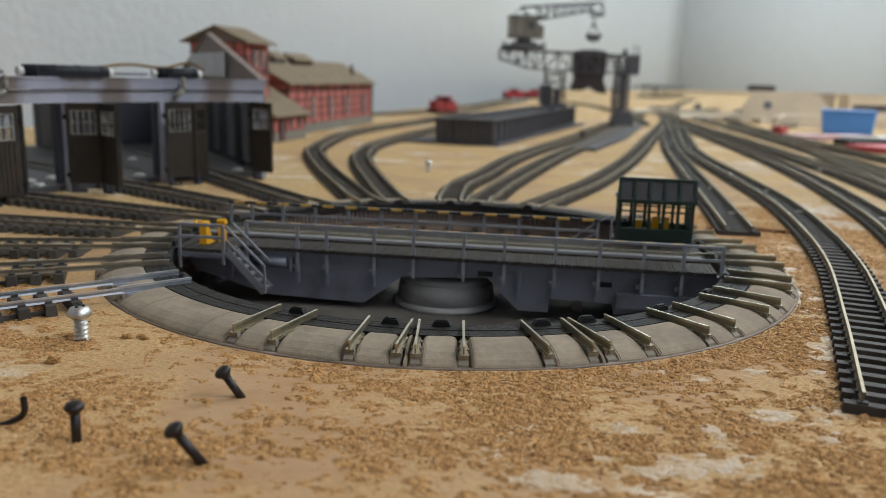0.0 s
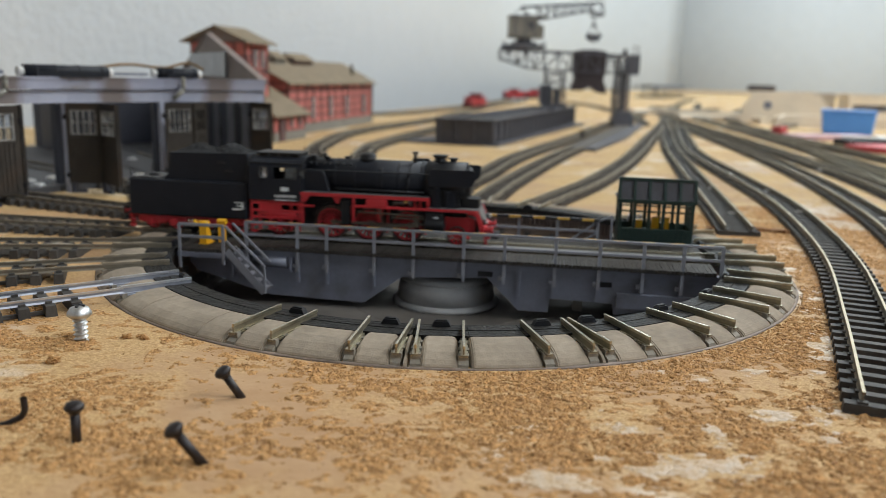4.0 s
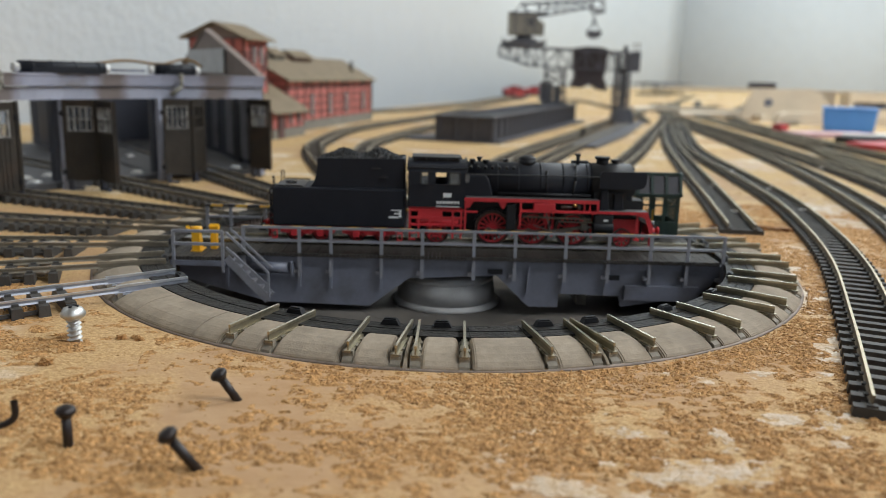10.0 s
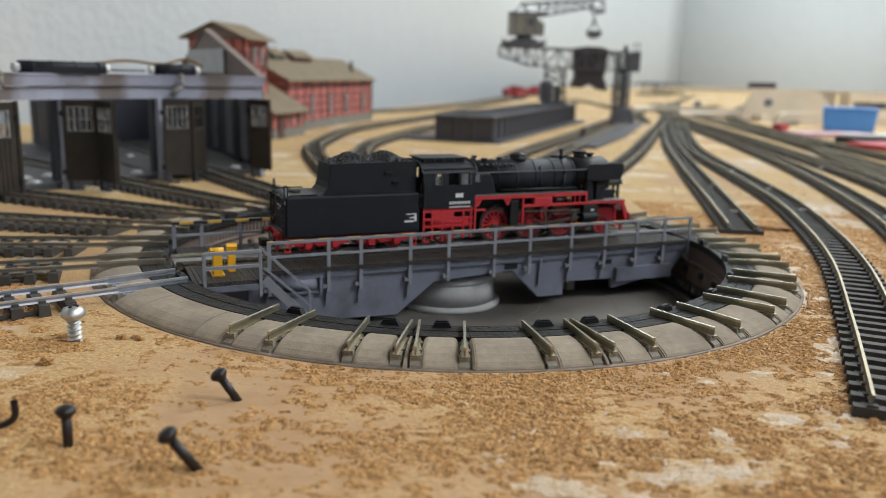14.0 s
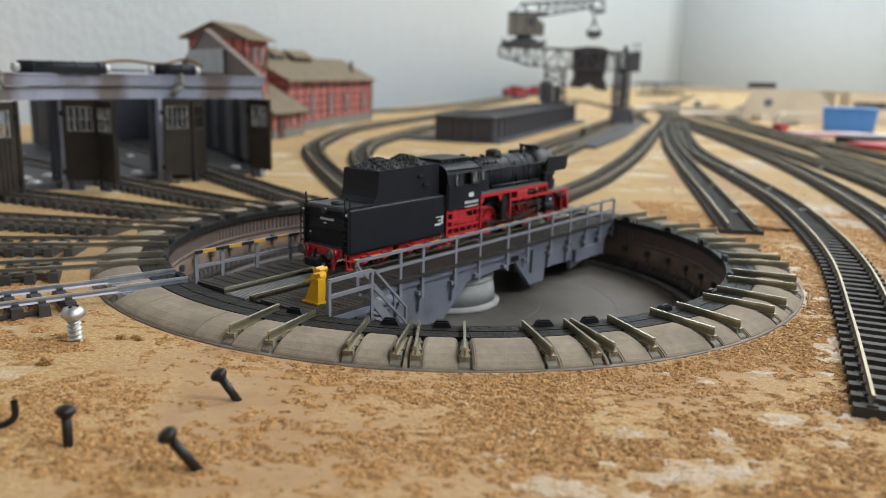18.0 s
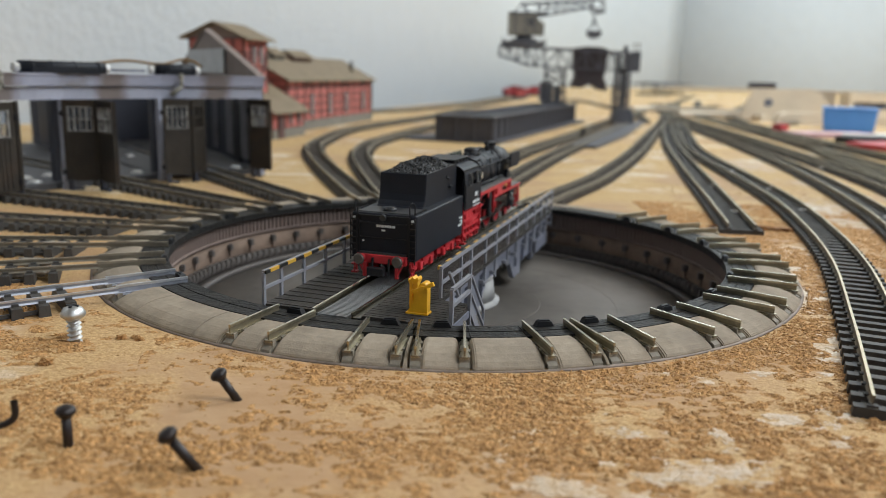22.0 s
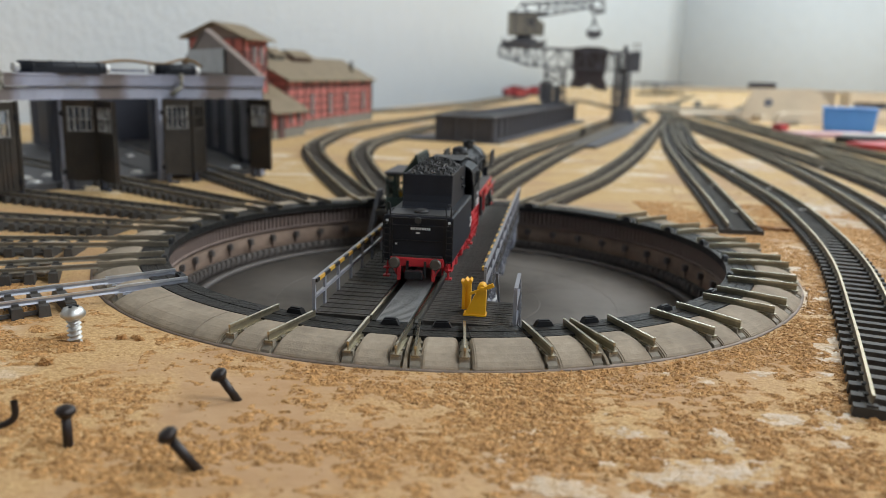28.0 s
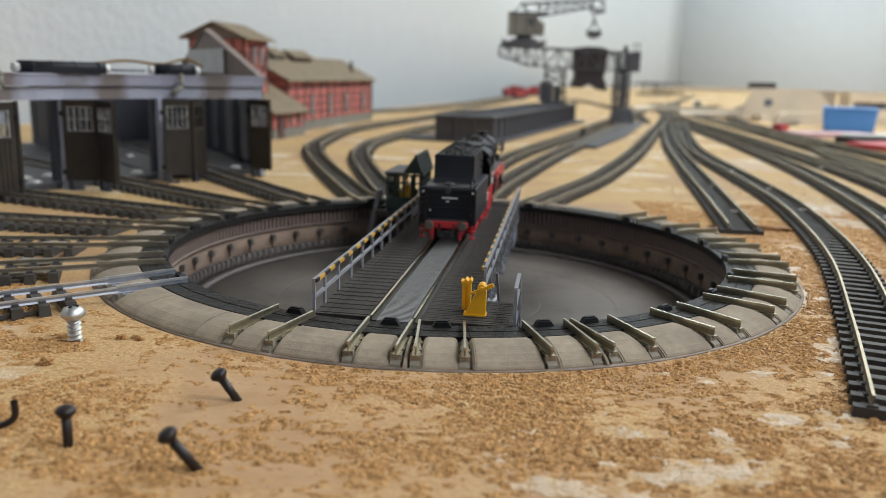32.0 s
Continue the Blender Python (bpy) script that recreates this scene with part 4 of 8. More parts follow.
    for s in (-1, 1):
        bm = bmesh.new()
        bar(bm, (0.0450, s * 0.0082, 0.0216), (0.0528, s * 0.0082, 0.0216), 0.0003)
        for x in (0.0452, 0.0490, 0.0527):
            bar(bm, (x, s * 0.0082, 0.0210), (x, s * 0.0082, 0.0217), 0.0003)
        part("tank_rail", bm, M_BLACKM, tender)
        bm = bmesh.new()
        pts = [(0.0540, s * 0.0071, 0.0205), (0.0541, s * 0.0071, 0.0236), (0.0539, s * 0.0074, 0.0243), (0.0535, s * 0.0079, 0.0243), (0.0533, s * 0.0082, 0.0236), (0.0533, s * 0.0082, 0.0212)]
        for p, q in zip(pts, pts[1:]):
            rod(bm, p, q, 0.00017, 6)
        part("grab_hoop", bm, M_BLACKM, tender, "thin bent grab hoop")
        bm = bmesh.new()
        for o in (-0.0008, 0.0008):
            bar(bm, (0.0546, s * 0.0080 + o, 0.0088), (0.0546, s * 0.0080 + o, 0.0206), 0.0003)
        for k in range(7):
            bar(bm, (0.0546, s * 0.0080 - 0.0009, 0.0098 + k * 0.0016), (0.0546, s * 0.0080 + 0.0009, 0.0098 + k * 0.0016), 0.0004)
        part("rear_ladder", bm, M_BLACKM, tender)
        bm = bmesh.new()
        box(bm, 0.0539, 0.0545, s * 0.0079 - 0.0003, s * 0.0079 + 0.0003, 0.0191, 0.0201)
        part("rear_lamp", bm, M_WHITE, tender, "small white rear lamp")
    # rear face: sunken panel with frame, rails, plate bars, ledge
    bm = bmesh.new()
    for y in (-0.0068, 0.0068):
        box(bm, 0.0539, 0.0543, y - 0.0003, y + 0.0003, 0.0104, 0.0208)
    box(bm, 0.0539, 0.0544, -0.0068, 0.0068, 0.0203, 0.0207)
    box(bm, 0.0539, 0.0543, -0.0068, 0.0068, 0.0148, 0.0150)
    part("rear_frame", bm, M_BLACKM, tender)
    bm = bmesh.new()
    box(bm, 0.0539, 0.0550, -0.0064, 0.0064, 0.0106, 0.0112)
    part("rear_ledge", bm, M_BLACKT, tender, "grey-black ledge over the buffer beam")
    bm = bmesh.new()
    rod(bm, (0.0547, -0.0066, 0.0188), (0.0547, 0.0066, 0.0188), 0.00016, 6)
    for y in (-0.0062, 0.0, 0.0062):
        rod(bm, (0.0540, y, 0.0188), (0.0548, y, 0.0188), 0.0002, 6)
    part("rear_hand_rail", bm, M_BLACKM, tender)
    bm = bmesh.new()
    x = -0.0019
    for w in (0.0005, 0.0005, 0.0005, 0.0002, 0.0005, 0.0005, 0.0005, 0.0002, 0.0005):
        box(bm, 0.0540, 0.0542, x, x + w, 0.0177, 0.0183)
        x += w + 0.00014
    box(bm, 0.0540, 0.0542, -0.0005, 0.0005, 0.0167, 0.0171)
    part("rear_marking", bm, M_WHITE, tender, "white bars of rear number")
    bm = bmesh.new()
    box(bm, 0.0540, 0.0542, -0.0058, -0.0053, 0.0137, 0.0141)
    part("brake_marking", bm, M_WHITE, tender)
    bm = bmesh.new()
    rod(bm, (0.0538, 0, 0.0202), (0.0549, 0, 0.0202), 0.0008, 14)
    part("rear_lamp", bm, M_BLACKT, tender, "round black upper rear lamp")
    bm = bmesh.new()
    for s in (-1, 1):
        y0, y1 = sorted((s * hw, s * (hw + 0.00012)))
        box(bm, 0.0146, 0.0178, y0, y1, 0.0147, 0.0150)
        box(bm, 0.0146, 0.0153, y0, y1, 0.0127, 0.0147)
        box(bm, 0.0146, 0.0168, y0, y1, 0.0136, 0.0140)
        box(bm, 0.0155, 0.0184, y0, y1, 0.0124, 0.0130)
    part("tender_marking", bm, M_WHITE, tender, "small white bars of side lettering")
    # tender underframe
    bm = bmesh.new()
    box(bm, 0.0140, 0.0545, -0.0072, 0.0072, 0.0086, 0.0098)
    frame_base = part("tender_frame", bm, M_RED, loco, "red tender frame with bogies")
    bm = bmesh.new()
    box(bm, 0.0543, 0.0553, -0.0068, 0.0068, 0.0084, 0.0107)
    soften(part("rear_buffer_beam", bm, M_RED, frame_base), 0.0002)
    for s in (-1, 1):
        y0, y1 = sorted((s * 0.0064, s * 0.0074))
        for c in (0.0245, 0.0435):
            bm = bmesh.new()
            prism(bm, [(c - 0.0082, 0.0088), (c - 0.0084, 0.0070), (c - 0.0050, 0.0066), (c - 0.0042, 0.0054), (c - 0.0034, 0.0064), (c, 0.0076), (c + 0.0034, 0.0064), (c + 0.0042, 0.0054), (c + 0.0050, 0.0066), (c + 0.0084, 0.0070), (c + 0.0082, 0.0088)], y0, y1)
            bogie = part("bogie_side", bm, M_RED, frame_base)
            for q in (-0.004, 0.004):
                bm = bmesh.new()
                box(bm, c + q - 0.0010, c + q + 0.0010, min(s * 0.0070, s * 0.0083), max(s * 0.0070, s * 0.0083), 0.0060, 0.0082)
                soften(part("axle_box", bm, M_RED, bogie), 0.0002)
            bm = bmesh.new()
            for k in range(4):
                box(bm, c - 0.0030 + 0.0005 * k, c + 0.0030 - 0.0005 * k, min(s * 0.0072, s * 0.0081), max(s * 0.0072, s * 0.0081), 0.0085 - 0.0006 * k, 0.0089 - 0.0006 * k)
            part("leaf_spring", bm, M_RED, bogie)
        for x in (0.0535, 0.0150):
            bm = bmesh.new()
            box(bm, x - 0.0008, x + 0.0008, min(s * 0.0072, s * 0.0088), max(s * 0.0072, s * 0.0088), 0.0052, 0.0056)
            box(bm, x - 0.0008, x + 0.0008, min(s * 0.0072, s * 0.0088), max(s * 0.0072, s * 0.0088), 0.0074, 0.0077)
            for o in (-0.0007, 0.0007):
                bar(bm, (x + o, s * 0.0080, 0.0054), (x + o, s * 0.0076, 0.0095), 0.0003)
            part("foot_step", bm, M_RED, frame_base)
        bm = bmesh.new()
        box(bm, 0.0553, 0.0560, min(s * 0.0040, s * 0.0048), max(s * 0.0040, s * 0.0048), 0.0050, 0.0086)
        bar(bm, (0.0556, s * 0.0044, 0.0056), (0.0556, s * 0.0060, 0.0086), 0.0004)
        part("guard_iron", bm, M_RED, frame_base)
    bm = bmesh.new()
    for y in (-0.0022, 0.0022):
        bar(bm, (0.0556, y, 0.0100), (0.0562, y * 1.1, 0.0060), 0.0005)
    part("brake_hose", bm, M_BLACKM, frame_base)
    WHEELS.clear()
    wt = wheel_mesh(0.0031, 10, "tender_wheel")
    for x in (0.0205, 0.0285, 0.0395, 0.0475):
        for s in (-1, 1):
            WHEELS.append((make_wheel("tender_wheel", wt, loco, pose(x, s * 0.0050, 0.0071)), x, s * 0.0050, 0.0071, 0.0031))
    for x, e, yy, zz in ((0.0553, 1, 0.0052, 0.0098), (-0.0630, -1, 0.0056, 0.0098)):
        for s in (-1, 1):
            bm = bmesh.new()
            rod(bm, (x, s * yy, zz), (x + e * 0.0014, s * yy, zz), 0.0009, 12)
            rod(bm, (x + e * 0.0012, s * yy, zz), (x + e * 0.0024, s * yy, zz), 0.0005, 10)
            stem = part("buffer", bm, M_RED, loco)
            bm = bmesh.new()
            rod(bm, (x + e * 0.0023, s * yy, zz), (x + e * 0.0028, s * yy, zz), 0.0015, 20, 0.0012)
            part("buffer_head", bm, M_RED if e < 0 else M_BUFFER, stem)
        bm = bmesh.new()
        box(bm, min(x, x + e * 0.0030), max(x, x + e * 0.0030), -0.0010, 0.0010, 0.0066, 0.0076)
        box(bm, min(x + e * 0.0022, x + e * 0.0044), max(x + e * 0.0022, x + e * 0.0044), -0.0022, 0.0022, 0.0062, 0.0082)
        soften(part("coupling", bm, M_BLACKM, loco), 0.0002)
    # cab: sides bent inwards at the top, open middle window
    bm = bmesh.new()
    side = [(0.0091, 0.0162), (0.0091, 0.0232), (0.0088, 0.0268), (0.0083, 0.0279), (0.0073, 0.0288), (0.0056, 0.0295), (0.0030, 0.0299), (0.0, 0.0300)]
    for s in (-1, 1):
        curved_side(bm, -0.0050, 0.0126, side, 0.0004, s, ((0.0066, 0.0088, 1), (0.0008, 0.0043, 1), (-0.0030, 0.0002, 1)))
    bmesh.ops.remove_doubles(bm, verts=bm.verts[:], dist=0.00001)
    cab = part("cab", bm, M_BLACK, loco, "black driver's cab with open windows")
    for name, x0, x1, w, z0, z1 in (("front_wall", -0.0050, -0.0046, 0.0086, 0.0160, 0.0234), ("front_middle", -0.0050, -0.0046, 0.0045, 0.0234, 0.0294),
                                    ("boiler_back", -0.0046, 0.0, 0.0045, 0.0160, 0.0280), ("front_brow", -0.0050, -0.0046, 0.0082, 0.0266, 0.0278)):
        bm = bmesh.new()
        box(bm, x0, x1, -w, w, z0, z1)
        part(name, bm, M_BLACK, cab)
    bm = bmesh.new()
    for s in (-1, 1):
        bar(bm, (-0.0052, s * 0.0084, 0.0280), (0.0132, s * 0.0084, 0.0280), 0.0004)
    for x in (-0.0052, 0.0128):
        for s in (-1, 1):
            for p, q in zip(side[2:], side[3:]):
                bar(bm, (x, s * p[0], p[1] + 0.0002), (x, s * q[0], q[1] + 0.0002), 0.0005)
    part("roof_trim", bm, M_BLACKM, cab)
    bm = bmesh.new()
    box(bm, -0.0030, 0.0112, -0.0046, 0.0046, 0.0296, 0.0308)
    box(bm, -0.0036, 0.0118, -0.0052, 0.0052, 0.0307, 0.0311)
    vent = soften(part("roof_vent", bm, M_BLACKM, cab, "raised black roof ventilator"), 0.0002)
    for k in range(5):
        bm = bmesh.new()
        x = -0.0026 + k * 0.0033
        box(bm, x - 0.0002, x + 0.0002, -0.0050, 0.0050, 0.0298, 0.0306)
        part("vent_rib", bm, M_BLACKT, vent)
    for s in (-1, 1):
        bm = bmesh.new()
        for xa, xb in ((0.0066, 0.0088), (-0.0030, 0.0002)):
            for x in (xa, xb):
                bar(bm, (x, s * 0.0093, 0.0233), (x, s * 0.0089, 0.0268), 0.0003)
            for z, y in ((0.0233, 0.0093), (0.0268, 0.0089)):
                bar(bm, (xa, s * y, z), (xb, s * y, z), 0.0003)
        part("window_frame", bm, M_BLACKT, cab)
        for xa, xb in ((0.0066, 0.0088), (-0.0030, 0.0002)):
            bm = bmesh.new()
            v = [bm.verts.new(p) for p in ((xa, s * 0.0089, 0.0233), (xb, s * 0.0089, 0.0233), (xb, s * 0.0086, 0.0268), (xa, s * 0.0086, 0.0268))]
            bm.faces.new(v)
            pane = part("cab_window", bm, M_GLASS, cab)
            pane.modifiers.new("solidify", "SOLIDIFY").thickness = 0.0001
        bm = bmesh.new()
        box(bm, -0.0060, -0.0046, min(s * 0.0092, s * 0.0094), max(s * 0.0092, s * 0.0094), 0.0240, 0.0262)
        part("wind_deflector", bm, M_GLASS, cab, "clear wind shield beside the cab window")
        bm = bmesh.new()
        for x in (0.0122, 0.0134):
            rod(bm, (x, s * 0.0092, 0.0168), (x, s * 0.0092, 0.0240), 0.00018, 6)
        part("door_rail", bm, M_BLACKM, cab)
        bm = bmesh.new()
        y0, y1 = sorted((s * 0.0091, s * 0.00925))
        box(bm, -0.0006, 0.0019, y0, y1, 0.0193, 0.0206)
        for k in range(8):
            box(bm, -0.0030 + k * 0.0009, -0.0024 + k * 0.0009, y0, y1, 0.0173, 0.0181)
        box(bm, -0.0032, 0.0040, y0, y1, 0.0163, 0.0166)
        part("cab_marking", bm, M_WHITE, cab, "white bars of cab side number")
    # boiler, firebox sides, smokebox
    bm = bmesh.new()
    rod(bm, (-0.0046, 0, 0.0238), (-0.0440, 0, 0.0239), 0.0058, 36)
    boiler = part("boiler", bm, M_BLACK, loco, "black boiler with bands")
    for s in (-1, 1):
        bm = bmesh.new()
        y0, y1 = sorted((s * 0.0050, s * 0.0066))
        prism(bm, [(-0.0046, 0.0186), (-0.0046, 0.0262), (-0.0110, 0.0262), (-0.0122, 0.0245), (-0.0135, 0.0195), (-0.0135, 0.0186)], y0, y1)
        soften(part("firebox_side", bm, M_BLACK, boiler, "smooth black firebox casing"), 0.0006, 3)
    for x in (-0.0145, -0.0210, -0.0280, -0.0350, -0.0425):
        bm = bmesh.new()
        rod(bm, (x, 0, 0.02385), (x - 0.0005, 0, 0.02385), 0.00592, 36)
        part("boiler_band", bm, M_BLACK, boiler)
    bm = bmesh.new()
    rod(bm, (-0.0440, 0, 0.0239), (-0.0568, 0, 0.0239), 0.0061, 36)
    rod(bm, (-0.0568, 0, 0.0239), (-0.0582, 0, 0.0239), 0.0053, 28, 0.0040)
    box(bm, -0.0550, -0.0450, -0.0060, 0.0060, 0.0150, 0.0215)
    box_ = part("smokebox", bm, M_BLACKM, boiler, "black smokebox with door")
    for k in range(6):
        bm = bmesh.new()
        a = radians(60 * k)
        rod(bm, (-0.0566, 0.0055 * math.cos(a), 0.0239 + 0.0055 * math.sin(a)), (-0.0576, 0.0055 * math.cos(a), 0.0239 + 0.0055 * math.sin(a)), 0.0004, 6)
        part("door_clamp", bm, M_BLACKT, box_)
    bm = bmesh.new()
    rod(bm, (-0.0479, 0, 0.0292), (-0.0479, 0, 0.0314), 0.0021, 18, 0.0018)
    rod(bm, (-0.0479, 0, 0.0312), (-0.0479, 0, 0.0320), 0.0023, 18, 0.0025)
    part("chimney", bm, M_BLACKM, boiler)
    bm = bmesh.new()
    rod(bm, (-0.0243, 0, 0.0288), (-0.0243, 0, 0.0308), 0.0028, 20, 0.0026)
    ball(bm, (-0.0243, 0, 0.0308), 0.0027, 18, 10, 0.42)
    part("dome", bm, M_BLACKM, boiler, "round black steam dome")
    for x, y, h, r in ((-0.0400, 0.0012, 0.0326, 0.0006), (-0.0070, 0.0020, 0.0303, 0.0006), (-0.0094, -0.0020, 0.0306, 0.0006), (-0.0112, 0.0016, 0.0301, 0.0007), (-0.0175, 0.0, 0.0302, 0.0006), (-0.0520, 0.0, 0.0310, 0.0010)):
        bm = bmesh.new()
        rod(bm, (x, y, 0.0288), (x, y, h), r, 10)
        rod(bm, (x, y, h - 0.0004), (x, y, h + 0.0002), r * 1.5, 10)
        part("valve", bm, M_BLACKM, boiler)
    bm = bmesh.new()
    box(bm, -0.0440, -0.0385, -0.0032, -0.0012, 0.0286, 0.0304)
    soften(part("feed_water_box", bm, M_BLACKM, boiler), 0.0003)
    for s in (-1, 1):
        bm = bmesh.new()
        rod(bm, (-0.0050, s * 0.0061, 0.0262), (-0.0545, s * 0.0064, 0.0264), 0.00022, 6)
        for k in range(9):
            x = -0.0070 - k * 0.0058
            rod(bm, (x, s * 0.0052, 0.0263), (x, s * 0.0064, 0.0263), 0.0002, 6)
        part("hand_rail", bm, M_BLACKT, boiler)
        bm = bmesh.new()
        rod(bm, (-0.0300, s * 0.0050, 0.0278), (-0.0300, s * 0.0062, 0.0196), 0.00035, 8)
        rod(bm, (-0.0392, s * 0.0030, 0.0292), (-0.0388, s * 0.0060, 0.0250), 0.0004, 8)
        rod(bm, (-0.0388, s * 0.0060, 0.0250), (-0.0380, s * 0.0062, 0.0200), 0.0004, 8)
        rod(bm, (-0.0150, s * 0.0060, 0.0205), (-0.0440, s * 0.0061, 0.0204), 0.0005, 8)
        part("pipe", bm, M_BLACKM, boiler)
        for k in range(7):
            bm = bmesh.new()
            rod(bm, (-0.0066 - k * 0.0022, s * 0.0040, 0.0279), (-0.0066 - k * 0.0022, s * 0.0046, 0.0287), 0.0004, 8)
            part("wash_out_plug", bm, M_BLACKT, boiler)
    for s in (-1, 1):
        bm = bmesh.new()
        y0, y1 = sorted((s * 0.0084, s * 0.0088))
        prism(bm, [(-0.0458, 0.0231), (-0.0458, 0.0276), (-0.0464, 0.0283), (-0.0596, 0.0283), (-0.0601, 0.0278), (-0.0600, 0.0248), (-0.0594, 0.0236), (-0.0582, 0.0231)], y0, y1)
        plate = part("smoke_deflector", bm, M_BLACK, boiler, "black smoke deflector plate")
        bm = bmesh.new()
        for x in (-0.048, -0.057):
            bar(bm, (x, s * 0.0058, 0.0262), (x, s * 0.0086, 0.0262), 0.0004)
            bar(bm, (x, s * 0.0058, 0.0244), (x, s * 0.0086, 0.0244), 0.0004)
        part("plate_stay", bm, M_BLACKM, plate)
        bm = bmesh.new()
        prism(bm, [(-0.0462, 0.0160), (-0.0468, 0.0224), (-0.0488, 0.0226), (-0.0494, 0.0160)], min(s * 0.0061, s * 0.0076), max(s * 0.0061, s * 0.0076))
        prism(bm, [(-0.0508, 0.0160), (-0.0508, 0.0215), (-0.0536, 0.0215), (-0.0540, 0.0160)], min(s * 0.0060, s * 0.0070), max(s * 0.0060, s * 0.0070))
        soften(part("steam_pipe_casing", bm, M_BLACK, boiler), 0.0004)
    # running boards: grey tread plate over red valances
    for s in (-1, 1):
        y0, y1 = sorted((s * 0.0050, s * 0.0091))
        e0, e1 = sorted((s * 0.0086, s * 0.0093))
        bm = bmesh.new()
        box(bm, -0.0458, -0.0052, y0, y1, 0.0191, 0.0195)
        box(bm, -0.0612, -0.0458, y0, y1, 0.0158, 0.0162)
        board = part("running_board", bm, M_TREAD, loco, "grey tread plates of the running board")
        for x0, x1, za, zb in ((-0.0460, -0.0046, 0.0183, 0.0194), (-0.0612, -0.0218, 0.0153, 0.0161), (-0.0460, -0.0453, 0.0160, 0.0184), (-0.0222, -0.0216, 0.0106, 0.0184)):
            bm = bmesh.new()
            box(bm, x0, x1, e0, e1, za, zb)
            part("valance", bm, M_RED, board, "red edge strip")
        bm = bmesh.new()
        box(bm, -0.0326, -0.0258, min(s * 0.0070, s * 0.0094), max(s * 0.0070, s * 0.0094), 0.0156, 0.0183)
        soften(part("air_tank", bm, M_RED, board, "red tank under the running board"), 0.0005, 3)
        bm = bmesh.new()
        rod(bm, (-0.0345, s * 0.0080, 0.0172), (-0.0380, s * 0.0080, 0.0172), 0.0007, 10)
        rod(bm, (-0.0398, s * 0.0084, 0.0162), (-0.0398, s * 0.0084, 0.0182), 0.0006, 10)
        part("pump_fitting", bm, M_DARKSTEEL, board)
        bm = bmesh.new()
        ball(bm, (-0.0386, s * 0.0088, 0.0177), 0.0006, 10, 8)
        part("brass_valve", bm, M_BRASSY, board, "small brass valve")
        for x in (-0.0415, -0.0432):
            bm = bmesh.new()
            bar(bm, (x, s * 0.0088, 0.0184), (x, s * 0.0088, 0.0160), 0.0004)
            part("hanger", bm, M_RED, board)
        for x, w in ((-0.0058, 0.0012), (-0.0165, 0.0010)):
            bm = bmesh.new()
            prism(bm, [(x - w * 1.6, 0.0185), (x + w * 1.6, 0.0185), (x + w * 0.3, 0.0162), (x - w * 0.3, 0.0162)], min(s * 0.0084, s * 0.0088), max(s * 0.0084, s * 0.0088))
            part("gusset", bm, M_RED, board)
        bm = bmesh.new()
        bar(bm, (-0.0050, s * 0.0086, 0.0190), (-0.0050, s * 0.0086, 0.0085), 0.0010, 0.0006)
        bar(bm, (-0.0050, s * 0.0086, 0.0150), (-0.0088, s * 0.0086, 0.0150), 0.0006)
        part("hanger", bm, M_RED, board)
        # cab underframe lattice and steps
        bm = bmesh.new()
        for x in (0.0120, 0.0092, 0.0058, 0.0024, -0.0012, -0.0038):
            bar(bm, (x, s * 0.0084, 0.0160), (x, s * 0.0084, 0.0064), 0.0006)
        for z in (0.0152, 0.0128, 0.0106, 0.0084):
            bar(bm, (0.0122, s * 0.0084, z), (-0.0046, s * 0.0084, z), 0.0007)
        box(bm, 0.0020, 0.0094, min(s * 0.0080, s * 0.0086), max(s * 0.0080, s * 0.0086), 0.0128, 0.0152)
        frame_side = part("cab_frame", bm, M_RED, loco, "red lattice frame under the cab")
        bm = bmesh.new()
        rod(bm, (0.0100, s * 0.0074, 0.0118), (-0.0030, s * 0.0074, 0.0118), 0.0013, 12)
        part("injector_pipe", bm, M_RED, frame_side)
        for x, z in ((0.0112, 0.0058), (0.0112, 0.0078), (0.0040, 0.0070)):
            bm = bmesh.new()
            box(bm, x - 0.0010, x + 0.0010, min(s * 0.0072, s * 0.0092), max(s * 0.0072, s * 0.0092), z, z + 0.0004)
            part("step", bm, M_RED, frame_side)
        bm = bmesh.new()
        box(bm, -0.0206, -0.0176, min(s * 0.0074, s * 0.0088), max(s * 0.0074, s * 0.0088), 0.0095, 0.0176)
        soften(part("pump", bm, M_BLACKM, loco, "black feed pump"), 0.0003)
    bm = bmesh.new()
    box(bm, -0.0040, 0.0124, -0.0082, 0.0082, 0.0154, 0.0162)
    part("cab_floor", bm, M_RED, loco)
    # front end
    bm = bmesh.new()
    box(bm, -0.0632, -0.0622, -0.0086, 0.0086, 0.0082, 0.0114)
    beam = soften(part("buffer_beam", bm, M_RED, loco, "red front buffer beam"), 0.0002)
    for s in (-1, 1):
        bm = bmesh.new()
        prism(bm, [(-0.0585, 0.0158), (-0.0612, 0.0158), (-0.0631, 0.0116), (-0.0631, 0.0092), (-0.0623, 0.0092), (-0.0607, 0.0140), (-0.0585, 0.0148)], min(s * 0.0078, s * 0.0086), max(s * 0.0078, s * 0.0086))
        part("apron_side", bm, M_RED, beam)
        bm = bmesh.new()
        box(bm, -0.0640, -0.0632, min(s * 0.0042, s * 0.0050), max(s * 0.0042, s * 0.0050), 0.0048, 0.0084)
        part("guard_iron", bm, M_RED, beam)
        bm = bmesh.new()
        rod(bm, (-0.0624, s * 0.0060, 0.0122), (-0.0638, s * 0.0060, 0.0122), 0.0009, 12)
        part("headlamp", bm, M_BLACKT, beam)
        bm = bmesh.new()
